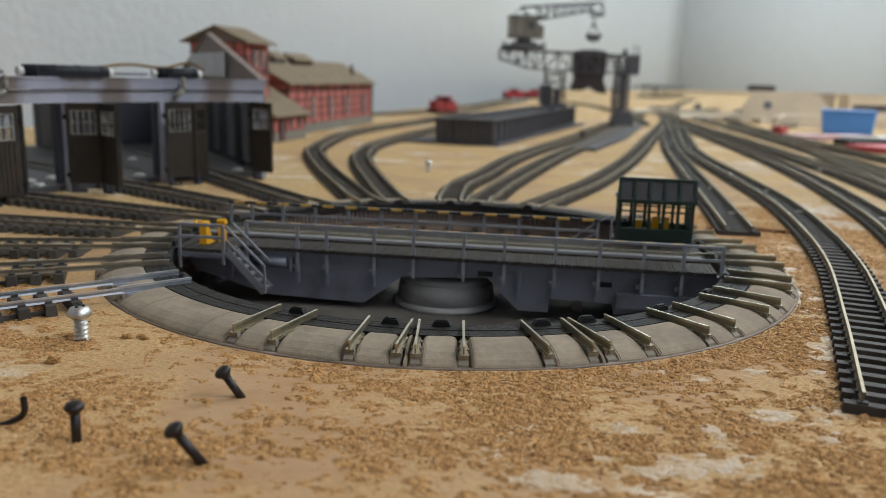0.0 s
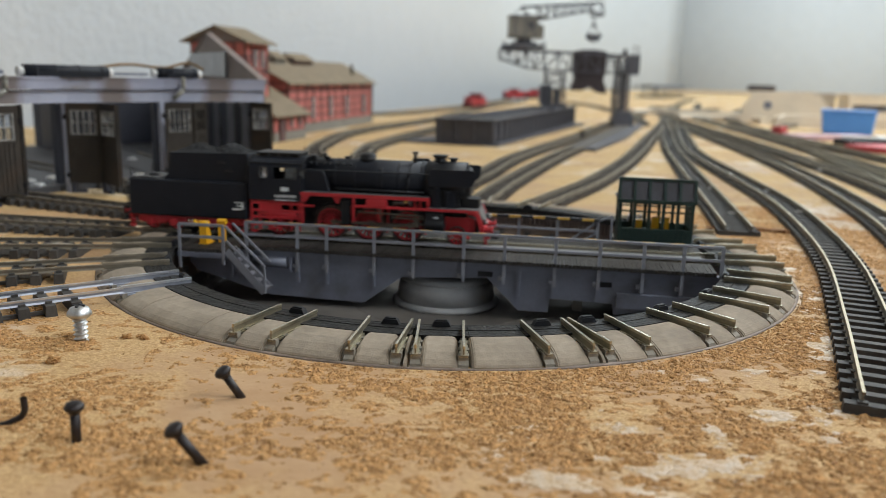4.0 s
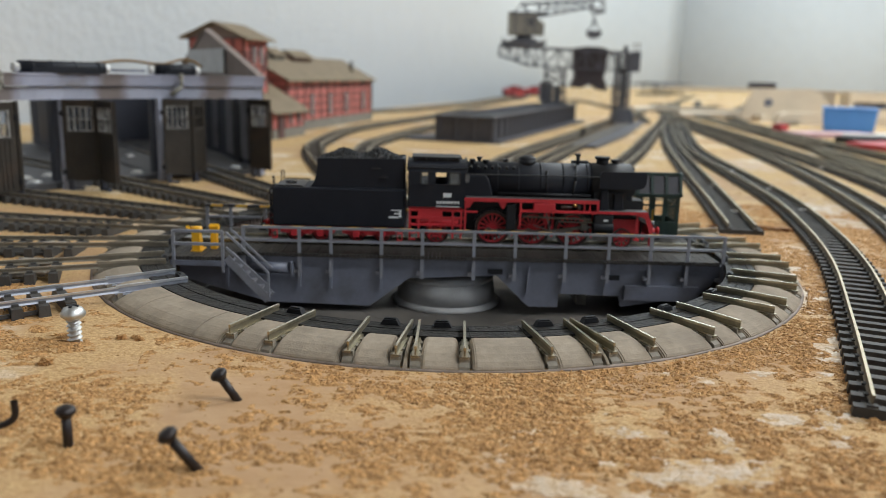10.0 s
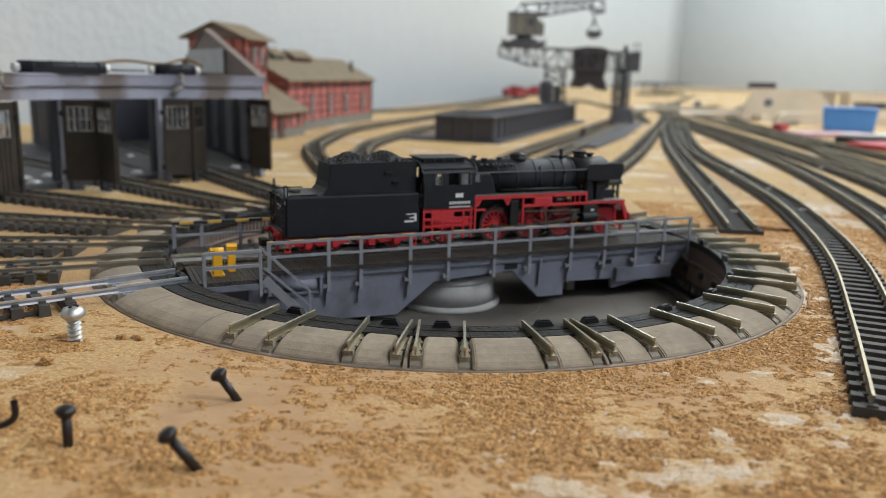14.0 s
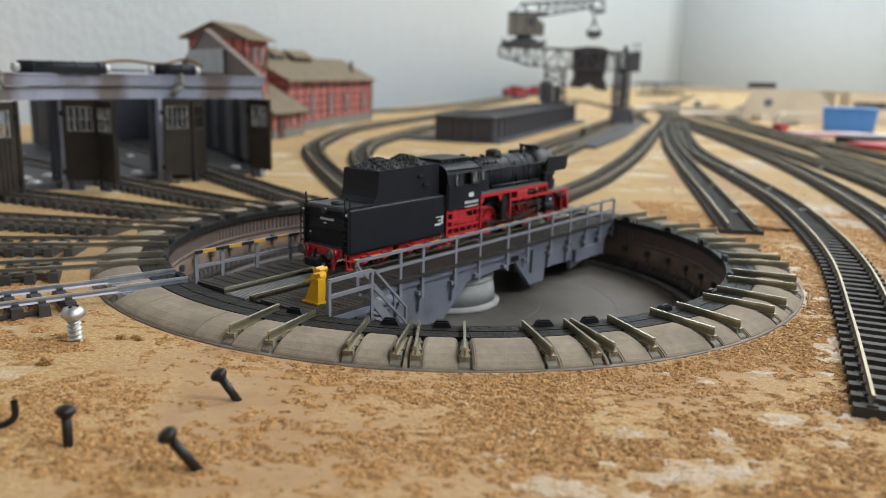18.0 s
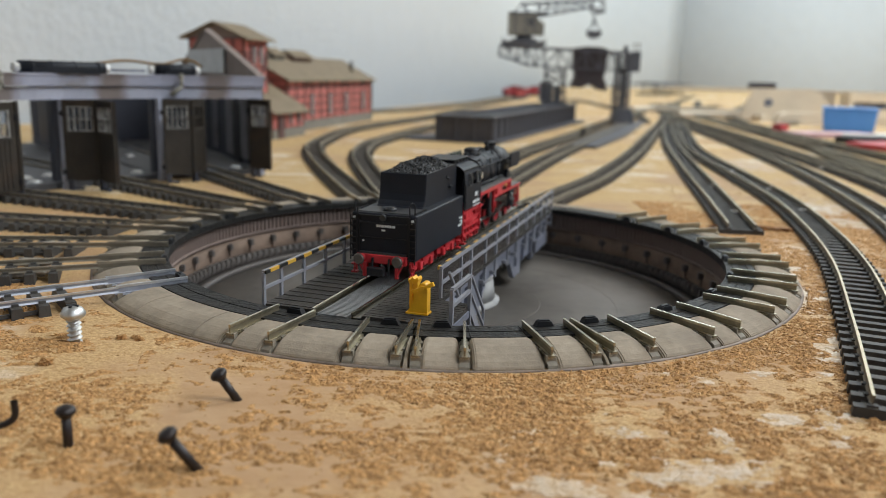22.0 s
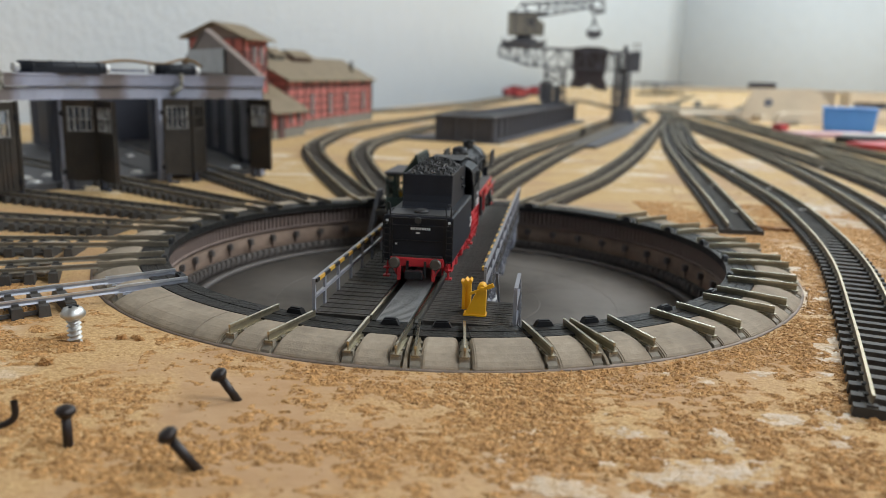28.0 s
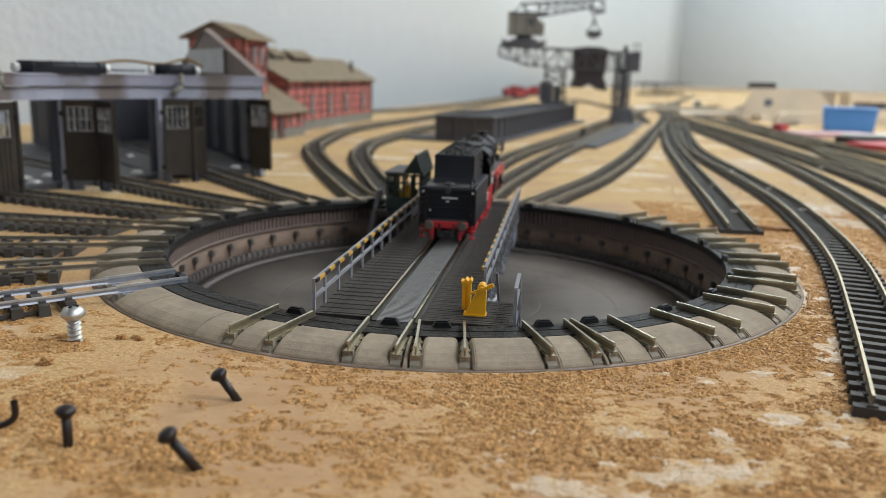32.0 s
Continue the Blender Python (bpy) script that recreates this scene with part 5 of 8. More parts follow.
        rod(bm, (-0.0637, s * 0.0060, 0.0122), (-0.0640, s * 0.0060, 0.0122), 0.0007, 12)
        part("lamp_glass", bm, M_WHITE, beam)
        bm = bmesh.new()
        box(bm, -0.0590, -0.0574, min(s * 0.0074, s * 0.0090), max(s * 0.0074, s * 0.0090), 0.0072, 0.0076)
        bar(bm, (-0.0582, s * 0.0082, 0.0074), (-0.0582, s * 0.0080, 0.0150), 0.0005)
        part("front_step", bm, M_RED, beam)
    bm = bmesh.new()
    prism(bm, [(-0.0560, 0.0160), (-0.0612, 0.0160), (-0.0630, 0.0118), (-0.0630, 0.0112), (-0.0560, 0.0150)], -0.0060, 0.0060)
    part("front_apron", bm, M_TREAD, beam)
    # black here paints in the deep shadow behind the wheels
    bm = bmesh.new()
    box(bm, -0.0610, 0.0116, -0.0034, 0.0034, 0.0078, 0.0188)
    part("main_frame", bm, M_BLACKM, loco, "main frame, coloured black for the shadow between the wheels")
    bm = bmesh.new()
    for s in (-1, 1):
        box(bm, -0.0600, -0.0440, min(s * 0.0040, s * 0.0046), max(s * 0.0040, s * 0.0046), 0.0080, 0.0130)
    part("pilot_truck", bm, M_RED, loco, "red pilot truck frame")
    for s in (-1, 1):
        bm = bmesh.new()
        rod(bm, (-0.0446, s * 0.0074, 0.0108), (-0.0508, s * 0.0074, 0.0108), 0.0023, 20)
        box(bm, -0.0506, -0.0448, min(s * 0.0058, s * 0.0092), max(s * 0.0058, s * 0.0092), 0.0106, 0.0150)
        cyl = soften(part("cylinder", bm, M_BLACKM, loco, "black steam cylinder"), 0.0003)
        bm = bmesh.new()
        box(bm, -0.0490, -0.0476, min(s * 0.0092, s * 0.0093), max(s * 0.0092, s * 0.0093), 0.0130, 0.0136)
        part("cylinder_marking", bm, M_WHITE, cyl)
    wd, wp, wl = wheel_mesh(0.0055, 16, "driving_wheel"), wheel_mesh(0.0031, 9, "pilot_wheel"), wheel_mesh(0.0038, 11, "trailing_wheel")
    for x in (-0.0138, -0.0262, -0.0386):
        for s in (-1, 1):
            WHEELS.append((make_wheel("driving_wheel", wd, loco, pose(x, s * 0.0052, 0.0095)), x, s * 0.0052, 0.0095, 0.0055))
            bm = bmesh.new()
            n = 16
            for i in range(n):
                a, b = radians(20 + 140 * i / n), radians(20 + 140 * (i + 1) / n)
                bar(bm, (x + 0.0061 * math.cos(a), s * 0.0060, 0.0095 + 0.0061 * math.sin(a)), (x + 0.0061 * math.cos(b), s * 0.0060, 0.0095 + 0.0061 * math.sin(b)), 0.0014, 0.0004)
            part("splasher", bm, M_BLACKM, loco)
            bm = bmesh.new()
            bar(bm, (x - 0.0063, s * 0.0060, 0.0150), (x - 0.0060, s * 0.0060, 0.0072), 0.0006)
            box(bm, x - 0.0062, x - 0.0054, min(s * 0.0054, s * 0.0064), max(s * 0.0054, s * 0.0064), 0.0082, 0.0104)
            part("brake_shoe", bm, M_RED, loco)
    for s in (-1, 1):
        WHEELS.append((make_wheel("pilot_wheel", wp, loco, pose(-0.0545, s * 0.0050, 0.0071)), -0.0545, s * 0.0050, 0.0071, 0.0031))
        WHEELS.append((make_wheel("trailing_wheel", wl, loco, pose(0.0038, s * 0.0050, 0.0078)), 0.0038, s * 0.0050, 0.0078, 0.0038))
    for s in (-1, 1):
        bm = bmesh.new()
        bar(bm, (-0.0262, s * 0.0078, 0.0084), (-0.0420, s * 0.0078, 0.0108), 0.0006, 0.0010)
        rod(bm, (-0.0415, s * 0.0078, 0.0108), (-0.0450, s * 0.0078, 0.0108), 0.0004, 8)
        box(bm, -0.0428, -0.0410, min(s * 0.0070, s * 0.0086), max(s * 0.0070, s * 0.0086), 0.0098, 0.0120)
        part("piston_rod", bm, M_DARKSTEEL, loco, "steel piston rod and crosshead")
        bm = bmesh.new()
        box(bm, -0.0450, -0.0340, min(s * 0.0074, s * 0.0082), max(s * 0.0074, s * 0.0082), 0.0122, 0.0126)
        bar(bm, (-0.0230, s * 0.0082, 0.0138), (-0.0440, s * 0.0082, 0.0134), 0.0005)
        bar(bm, (-0.0300, s * 0.0082, 0.0150), (-0.0316, s * 0.0082, 0.0092), 0.0005)
        bar(bm, (-0.0420, s * 0.0082, 0.0140), (-0.0414, s * 0.0082, 0.0100), 0.0004)
        bar(bm, (-0.0262, s * 0.0084, 0.0112), (-0.0316, s * 0.0084, 0.0094), 0.0004)
        part("valve_gear", bm, M_DARKSTEEL, loco, "oiled steel valve gear rods")
        bm = bmesh.new()
        prism(bm, [(-0.0296, 0.0158), (-0.0290, 0.0128), (-0.0300, 0.0104), (-0.0312, 0.0128), (-0.0312, 0.0158)], min(s * 0.0074, s * 0.0079), max(s * 0.0074, s * 0.0079))
        part("expansion_link", bm, M_RED, loco)
    for s in (-1, 1):
        bm = bmesh.new()
        bar(bm, (-0.0126, s * 0.0068, 0.0095), (-0.0398, s * 0.0068, 0.0095), 0.0006, 0.0009)
        for x in (-0.0138, -0.0262, -0.0386):
            rod(bm, (x, s * 0.0063, 0.0095), (x, s * 0.0075, 0.0095), 0.0009, 10)
        RODS.append((part("coupling_rod", bm, M_DARKSTEEL, loco, "steel coupling rod"), s))
    return loco


LOCO = make_loco()


# ---------------------------------------------------------------- tracks
def track(points, rails, sleepers, label, step=0.0056, start=0, ends=True, z=0.0):
    t = thing("track", label, "track", pose(0, 0, z), "model railway tracks")
    path = smooth_path(points, 0.004)
    low = 0.0026 if rails in (M_RUST, M_SILVER) else 0.0019
    for s in (-1, 1):
        bm = bmesh.new()
        prof = [(-0.0004, low), (0.0004, low), (0.00014, low + 0.0004), (0.00014, 0.0034), (0.00030, 0.0036), (0.00030, 0.0040), (-0.00030, 0.0040), (-0.00030, 0.0036), (-0.00014, 0.0034), (-0.00014, low + 0.0004)]
        prev = None
        for x, y, h in path:
            nx, ny = -math.sin(h), math.cos(h)
            ring = [bm.verts.new((x + nx * (s * 0.00482 + o), y + ny * (s * 0.00482 + o), q)) for o, q in prof]
            if prev:
                for j in range(len(prof)):
                    bm.faces.new((prev[j], ring[j], ring[(j + 1) % len(prof)], prev[(j + 1) % len(prof)]))
            else:
                bm.faces.new(ring)
            prev = ring
        bm.faces.new(prev[::-1])
        ob = part("rail", bm, M_SILVERSIDE if rails is M_SILVER else M_RAILSIDE, t)
        two_tone(ob.data, M_RUSTTOP if rails is M_RUST else rails, M_RAILGREY if rails is M_SILVER else None, rails is M_SILVER)
    me = SLEEPERS[sleepers]
    for i, (x, y, h) in enumerate(smooth_path(points, step)):
        if i >= start:
            piece("sleeper", me, t, Matrix.Translation((x, y, 0)) @ Matrix.Rotation(h, 4, "Z") @ Matrix.Diagonal((1, 1, low / 0.0019, 1)))
    bm = bmesh.new()
    prev = None
    for s in (-1, 1):
        prev = None
        for x, y, h in path[start * 2:]:
            nx, ny = -math.sin(h), math.cos(h)
            ring = [bm.verts.new((x + nx * (s * 0.0058 + o), y + ny * (s * 0.0058 + o), q)) for o, q in ((-0.0004, 0.0003), (0.0004, 0.0003), (0.0004, 0.0012), (-0.0004, 0.0012))]
            if prev:
                for j in range(4):
                    bm.faces.new((prev[j], ring[j], ring[(j + 1) % 4], prev[(j + 1) % 4]))
            prev = ring
    part("sleeper_web", bm, M_SLEEPER, t)
    return t


def sleeper_mesh(material):
    bm = bmesh.new()
    v = box(bm, -0.0013, 0.0013, -0.0080, 0.0080, 0.0, 0.0019)
    for p in v[4:]:
        p.co.x *= 0.85
        p.co.y *= 0.98
    for s in (-1, 1):
        box(bm, -0.0007, 0.0007, s * 0.00482 - 0.0009, s * 0.00482 + 0.0009, 0.0017, 0.0023)
    return mesh_of("sleeper", bm, material)


M_SLEEPER_O = mat("sleeper_olive", (0.17, 0.155, 0.115), 0.65, spec=0.3, vary=0.25, scale=300, random_tone=0.2)
SLEEPERS = {"olive": sleeper_mesh(M_SLEEPER_O), "black": sleeper_mesh(M_SLEEPER), "brown": sleeper_mesh(M_SLEEPER_B)}


def polar(n, r):
    a = radians(spoke(n))
    return (r * math.cos(a), r * math.sin(a))


NEW = "nickel silver rails on black plastic sleepers screwed to chipboard"
OLD = "tarnished brown rails on black sleepers leading to the engine shed"
track([polar(24, 0.1025), (0.0018, 0.117), (0.0058, 0.153), (0.0195, 0.201), (0.0455, 0.304), (0.1135, 0.502), (0.206, 0.785), (0.300, 1.05), (0.44, 1.5)], M_RAIL, "brown", NEW, start=2)
track([polar(23, 0.1025), (0.0186, 0.117), (0.0305, 0.165), (0.0695, 0.2985), (0.1146, 0.4365), (0.162, 0.58), (0.218, 0.75)], M_RAIL, "brown", NEW, start=2)
track([polar(21, 0.1025), (0.049, 0.115), (0.083, 0.1915), (0.1355, 0.342), (0.202, 0.560), (0.272, 0.79), (0.36, 1.10), (0.48, 1.5)], M_RAIL, "brown", NEW, start=2)
track([polar(27, 0.1025), (-0.0475, 0.125), (-0.072, 0.208), (-0.093, 0.295), (-0.0995, 0.37), (-0.0895, 0.52), (-0.0275, 0.74), (0.0, 0.90), (0.06, 1.2), (0.175, 1.7)], M_RAIL, "brown", NEW, start=2)
track([polar(26, 0.1025), (-0.0375, 0.154), (-0.0553, 0.247), (-0.0612, 0.317), (-0.0565, 0.389), (-0.018, 0.571), (0.03, 0.72), (0.13, 1.02), (0.25, 1.4)], M_RAIL, "brown", NEW, start=2)
track([(0.1105, 0.046), (0.126, 0.125), (0.1445, 0.222), (0.167, 0.335), (0.187, 0.43), (0.224, 0.583), (0.268, 0.76)], M_RAIL, "black", NEW)
track([(0.079, -0.122), (0.0985, -0.0745), (0.1225, -0.0125), (0.140, 0.0475), (0.1565, 0.122), (0.168, 0.206), (0.184, 0.33), (0.203, 0.43), (0.240, 0.58), (0.285, 0.76)], M_RAIL, "black", NEW)
track([(0.145, -0.03), (0.166, 0.03), (0.188, 0.103), (0.2175, 0.236), (0.245, 0.41), (0.282, 0.70), (0.33, 1.0), (0.45, 1.5)], M_RAIL, "black", NEW)
track([(0.19, -0.01), (0.213, 0.08), (0.240, 0.20), (0.262, 0.35), (0.285, 0.53), (0.312, 0.78), (0.36, 1.1), (0.50, 1.6)], M_RAIL, "black", NEW)
track([(0.225, 0.02), (0.258, 0.12), (0.284, 0.26), (0.306, 0.42), (0.332, 0.62), (0.356, 0.82), (0.41, 1.1), (0.62, 1.8)], M_RAIL, "black", NEW)
track([(0.213, 0.08), (0.250, 0.19), (0.282, 0.32), (0.306, 0.42)], M_RAIL, "olive", "points crossover between two parallel nickel tracks")
track([(0.30, 0.10), (0.325, 0.26), (0.338, 0.42), (0.362, 0.64), (0.39, 0.84), (0.48, 1.15), (0.85, 2.0)], M_RAIL, "black", NEW)
for n, r in ((29, 0.33), (31, 0.33), (33, 0.33), (35, 0.33), (37, 0.30), (39, 0.30)):
    track([polar(n, 0.1025), polar(n, 0.17), polar(n, 0.24), polar(n, r)], M_RUST, "black", OLD, start=2)
track([polar(41, 0.1025), polar(41, 0.15), polar(41, 0.2), polar(41, 0.26)], M_SILVER, "black", "bright polished rails on black sleepers beside the pit", start=2)
track([(0.245, 0.775), (0.270, 0.92), (0.286, 1.12), (0.292, 1.46), (0.270, 1.63)], M_RAIL, "brown", NEW)
track([(0.336, 0.64), (0.362, 0.86), (0.382, 1.09), (0.430, 1.31), (0.552, 1.73), (0.80, 2.45)], M_RAIL, "olive", "curved tracks with olive sleepers at the far board edge", step=0.0075)
track([(0.345, 0.74), (0.362, 0.90), (0.388, 1.06), (0.430, 1.20), (0.490, 1.34), (0.560, 1.46)], M_RAIL, "olive", "curved tracks with olive sleepers at the far board edge", step=0.0075)
track([(0.338, 0.47), (0.344, 0.56), (0.364, 0.655), (0.400, 0.745), (0.455, 0.840), (0.530, 0.925)], M_RAIL, "olive", "curved tracks with olive sleepers at the far board edge", step=0.0075)
track([(-0.30, 0.62), (-0.16, 0.78), (-0.06, 0.93), (0.02, 1.2), (0.14, 1.75)], M_RAIL, "brown", NEW)


# ---------------------------------------------------------------- engine shed
def on_plan(p, q):
    """A frame whose x runs from p to q on the plan and whose z is up."""
    p, q = Vector((*p, 0)), Vector((*q, 0))
    d = q - p
    return Matrix.Translation(p) @ Matrix.Rotation(math.atan2(d.y, d.x), 4, "Z"), d.length


def at(angle, r):
    return (r * math.cos(radians(angle)), r * math.sin(radians(angle)))


def shed_door(shed, p, q, window, planks, zb=0.0042):
    m, w = on_plan(p, q)
    t = 0.0006
    wz0, wz1, wx0, wx1 = 0.0262, 0.0372, 0.15 * w, 0.88 * w
    bm = bmesh.new()
    for x0, x1, z0, z1 in ((0, w, zb, wz0), (0, w, wz1, 0.0402), (0, wx0, wz0, wz1), (wx1, w, wz0, wz1)):
        box(bm, x0, x1, -t, t, z0, z1, m)
    box(bm, 0, w, -t - 0.0004, t + 0.0004, wz0 - 0.0010, wz0, m)
    box(bm, 0, w, -t - 0.0004, t + 0.0004, 0.0390, 0.0402, m)
    for x in (0.0006, w - 0.0006):
        box(bm, x - 0.0006, x + 0.0006, -t - 0.0003, t + 0.0003, zb, 0.0402, m)
    leaf = part("door_leaf", bm, M_DOOR, shed, "dark brown planked double door leaf, standing open")
    if planks:
        k = 9
        for i in range(k):
            x = 0.0010 + (w - 0.0020) * (i + 0.5) / k
            h = (w - 0.0020) / k * 0.38
            bm = bmesh.new()
            box(bm, x - h, x + h, -t - 0.0003, t + 0.0003, zb + 0.0008, wz0 - 0.0012, m)
            part("plank", bm, M_DOOR, leaf)
    bm = bmesh.new()
    for i in range(5):
        x = wx0 + (wx1 - wx0) * i / 4
        k = 0.00035 if i in (0, 4) else 0.0002
        box(bm, x - k, x + k, -t - 0.0003, t + 0.0003, wz0, wz1, m)
    for z in (wz0 + 0.0003, (wz0 + wz1) / 2, wz1 - 0.0003):
        box(bm, wx0, wx1, -t - 0.0004, t + 0.0004, z - 0.00025, z + 0.00025, m)
    part("window_frame", bm, M_DOORGLAZE if window else M_DOOR, leaf, "worn whitish window bars" if window else "")
    bm = bmesh.new()
    box(bm, wx0, wx1, -0.0001, 0.0001, wz0, wz1, m)
    ob = part("pane", bm, M_DOORPANE, leaf)
    ob.visible_shadow = False
    for z in (0.0070, 0.0330):
        bm = bmesh.new()
        box(bm, -0.0012, 0.0008, -0.0011, 0.0011, z, z + 0.0022, m)
        part("hinge", bm, M_BLACKM, leaf)
    bm = bmesh.new()
    box(bm, w * 0.05, w * 0.22, -0.0012, 0.0012, 0.0, zb + 0.0006, m)
    box(bm, w * 0.05, w * 0.5, -0.0009, 0.0009, 0.0, 0.0012, m)
    part("door_foot", bm, M_SHEDIN_DIM, leaf)


def engine_shed():
    shed = thing("engine_shed", "grey and brown model roundhouse engine shed without its roof, doors open", "engine shed")
    corner = [119.5, 134.5, 147.9, 164.5, 179.5, 194.5]
    for a, b in zip(corner, corner[1:]):
        m, w = on_plan(at(b, 0.204), at(a, 0.204))
        bm = bmesh.new()
        box(bm, 0.0, w, -0.0012, 0.0015, 0.0402, 0.0458, m)
        part("lintel", bm, M_PILLAR, shed, "pale grey lintel over the doors")
        bm = bmesh.new()
        box(bm, -0.0004, w + 0.0004, -0.0030, 0.0020, 0.0462, 0.0514, m)
        box(bm, -0.0004, w + 0.0004, -0.0034, 0.0020, 0.0506, 0.0516, m)
        part("fascia", bm, M_FASCIA, shed, "grey fascia with brown soot stains")
        for x0, x1 in ((0.0001, 0.0015), (w - 0.0015, w - 0.0001)):
            bm = bmesh.new()
            box(bm, x0, x1, -0.0013, 0.0013, 0.0, 0.0402, m)
            box(bm, x0 - 0.0003, x1 + 0.0003, -0.0017, 0.0017, 0.0, 0.0022, m)
            part("door_post", bm, M_PILLAR, shed, "pale grey door post")
        if a < 130:
            bm = bmesh.new()
            m2, w2 = on_plan(at(b, 0.398), at(a, 0.398))
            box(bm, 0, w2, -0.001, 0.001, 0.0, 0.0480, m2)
            part("back_wall", bm, M_SHEDIN_DIM, shed, "grey inside back wall, coloured darker for the dim interior")
        bm = bmesh.new()
        mf, wf = on_plan(at((a + b) / 2, 0.206), at((a + b) / 2, 0.396))
        for s in (-1, 1):
            k = math.tan(radians(7.4))
            slab(bm, [(0.0, s * 0.0062), (wf, s * 0.0062), (wf, s * k * 0.396), (0.0, s * k * 0.206)], 0.0, 0.0030, mf)
        box(bm, 0.001, wf, -0.0040, 0.0040, 0.0, 0.0028, mf)
        part("shed_floor", bm, M_SHEDFLOOR, shed, "dark grey shed floor beside the track")
    for a in corner[1:]:
        m, w = on_plan(at(a, 0.2065), at(a, 0.397))
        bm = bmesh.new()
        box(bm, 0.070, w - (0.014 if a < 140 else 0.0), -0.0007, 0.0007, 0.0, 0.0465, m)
        part("inner_wall", bm, M_SHEDIN_DIM, shed, "grey inner partition, coloured darker for the dim interior")
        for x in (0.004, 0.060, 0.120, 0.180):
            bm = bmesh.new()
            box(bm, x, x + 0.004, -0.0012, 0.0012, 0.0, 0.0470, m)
            part("inner_post", bm, M_SHEDIN_DIM, shed)
    # standing gable of the end bay, with its glazing strip
    m, w = on_plan(at(119.5, 0.203), at(119.5, 0.405))
    bm = bmesh.new()
    prism(bm, [(0.0, 0.0), (0.0, 0.0516), (0.119, 0.0790), (0.202, 0.0548), (0.202, 0.0)], -0.0010, 0.0010, m)
    gable = part("gable_wall", bm, M_SHEDWALL, shed, "brown gable end wall")
    bm = bmesh.new()
    prism(bm, [(-0.002, 0.0516), (0.119, 0.0797), (0.119, 0.0785), (-0.002, 0.0500)], -0.0020, 0.0020, m)
    prism(bm, [(0.119, 0.0797), (0.204, 0.0550), (0.204, 0.0538), (0.119, 0.0785)], -0.0020, 0.0020, m)
    part("verge_trim", bm, M_SHEDWALL, gable)
    bm = bmesh.new()
    for i in range(4):
        x0 = 0.068 + i * 0.0245
        box(bm, x0, x0 + 0.0235, -0.0030, -0.0014, 0.0520, 0.0668, m)
        box(bm, x0, x0 + 0.0235, 0.0014, 0.0030, 0.0520, 0.0668, m)
    part("glazing_strip", bm, M_GLAZE, gable, "milky glazing strip")
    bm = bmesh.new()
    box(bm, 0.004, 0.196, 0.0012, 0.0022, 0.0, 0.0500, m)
    lining = part("end_lining", bm, M_SHEDIN_DIM, shed, "grey inside of the end wall, coloured darker for the dim interior")
    for x in (0.020, 0.050, 0.085, 0.120, 0.155):
        bm = bmesh.new()
        box(bm, x, x + 0.016, 0.0022, 0.0030, 0.006, 0.0420, m)
        part("lining_panel", bm, M_LINING, lining, "streaky grey wall panel")
    bm = bmesh.new()
    box(bm, 0.034, 0.046, 0.0023, 0.0034, 0.002, 0.0360, m)
    part("lining_door", bm, M_BLACKM, lining)
    # small bulb hanging at the back of the end bay
    bm = bmesh.new()
    rod(bm, (-0.2270, 0.3410, 0.0150), (-0.2270, 0.3410, 0.0185), 0.0022, 12, 0.0015)
    cap = part("lamp_cap", bm, M_BLACKM, shed, "small black lamp cap")
    bm = bmesh.new()
    ball(bm, (-0.2270, 0.3410, 0.0138), 0.0021, 14, 10)
    part("bulb", bm, M_WHITEP, cap, "white unlit bulb")
    # door leaves standing open before the posts
    for p, q, lit, pl in (((-0.1377, 0.1345), (-0.1268, 0.1414), True, False), ((-0.1266, 0.1418), (-0.1244, 0.1545), False, True),
                          ((-0.1723, 0.1065), (-0.1585, 0.1096), True, True), ((-0.1582, 0.1093), (-0.1460, 0.0987), True, False),
                          ((-0.1860, 0.0560), (-0.1760, 0.0724), True, True), ((-0.1757, 0.0728), (-0.1785, 0.0800), False, False),
                          ((-0.1046, 0.1690), (-0.0931, 0.1645), True, False)):
        shed_door(shed, p, q, lit, pl)
    # bent pipes at the lintel
    for x, y in ((-0.1358, 0.1500), (-0.1880, 0.0800)):
        bm = bmesh.new()
        d = Vector((x, y, 0)).normalized()
        p = Vector((x, y, 0))
        e = Vector((0.70, 0.71, 0))
        rod(bm, p - d * 0.005 - e * 0.0050 + Vector((0, 0, 0.0420)), p - d * 0.006 + Vector((0, 0, 0.0462)), 0.0012, 10)
        rod(bm, p - d * 0.006 + Vector((0, 0, 0.0456)), p - d * 0.006 + Vector((0, 0, 0.0508)), 0.0011, 10)
        ball(bm, p - d * 0.006 + Vector((0, 0, 0.0510)), 0.0014)
        part("smoke_pipe", bm, M_CRANECAB, shed, "short beige bent pipe")
    # door drives lying on the beam
    for (p, q) in (((-0.1828, 0.0930), (-0.1598, 0.1230)), ((-0.1444, 0.1448), (-0.1285, 0.1560))):
        bm = bmesh.new()
        rod(bm, (*p, 0.0538), (*q, 0.0538), 0.0029, 16)
        a, b = Vector((*p, 0.0538)), Vector((*q, 0.0538))
        for f in (0.12, 0.35, 0.62, 0.9):
            c = a + (b - a) * f
            rod(bm, c, c + (b - a).normalized() * 0.0008, 0.0031, 16)
        drive = part("door_drive", bm, M_BLACK, shed, "black tubular door drive")
        e = (b - a).normalized()
        for u, v in ((a - e * 0.0026, a - e * 0.0002), (b + e * 0.0002, b + e * 0.0022)):
            bm = bmesh.new()
            rod(bm, u, v, 0.0020, 14)
            part("white_cap", bm, M_WHITEP, drive, "white plastic end cap")
        bm = bmesh.new()
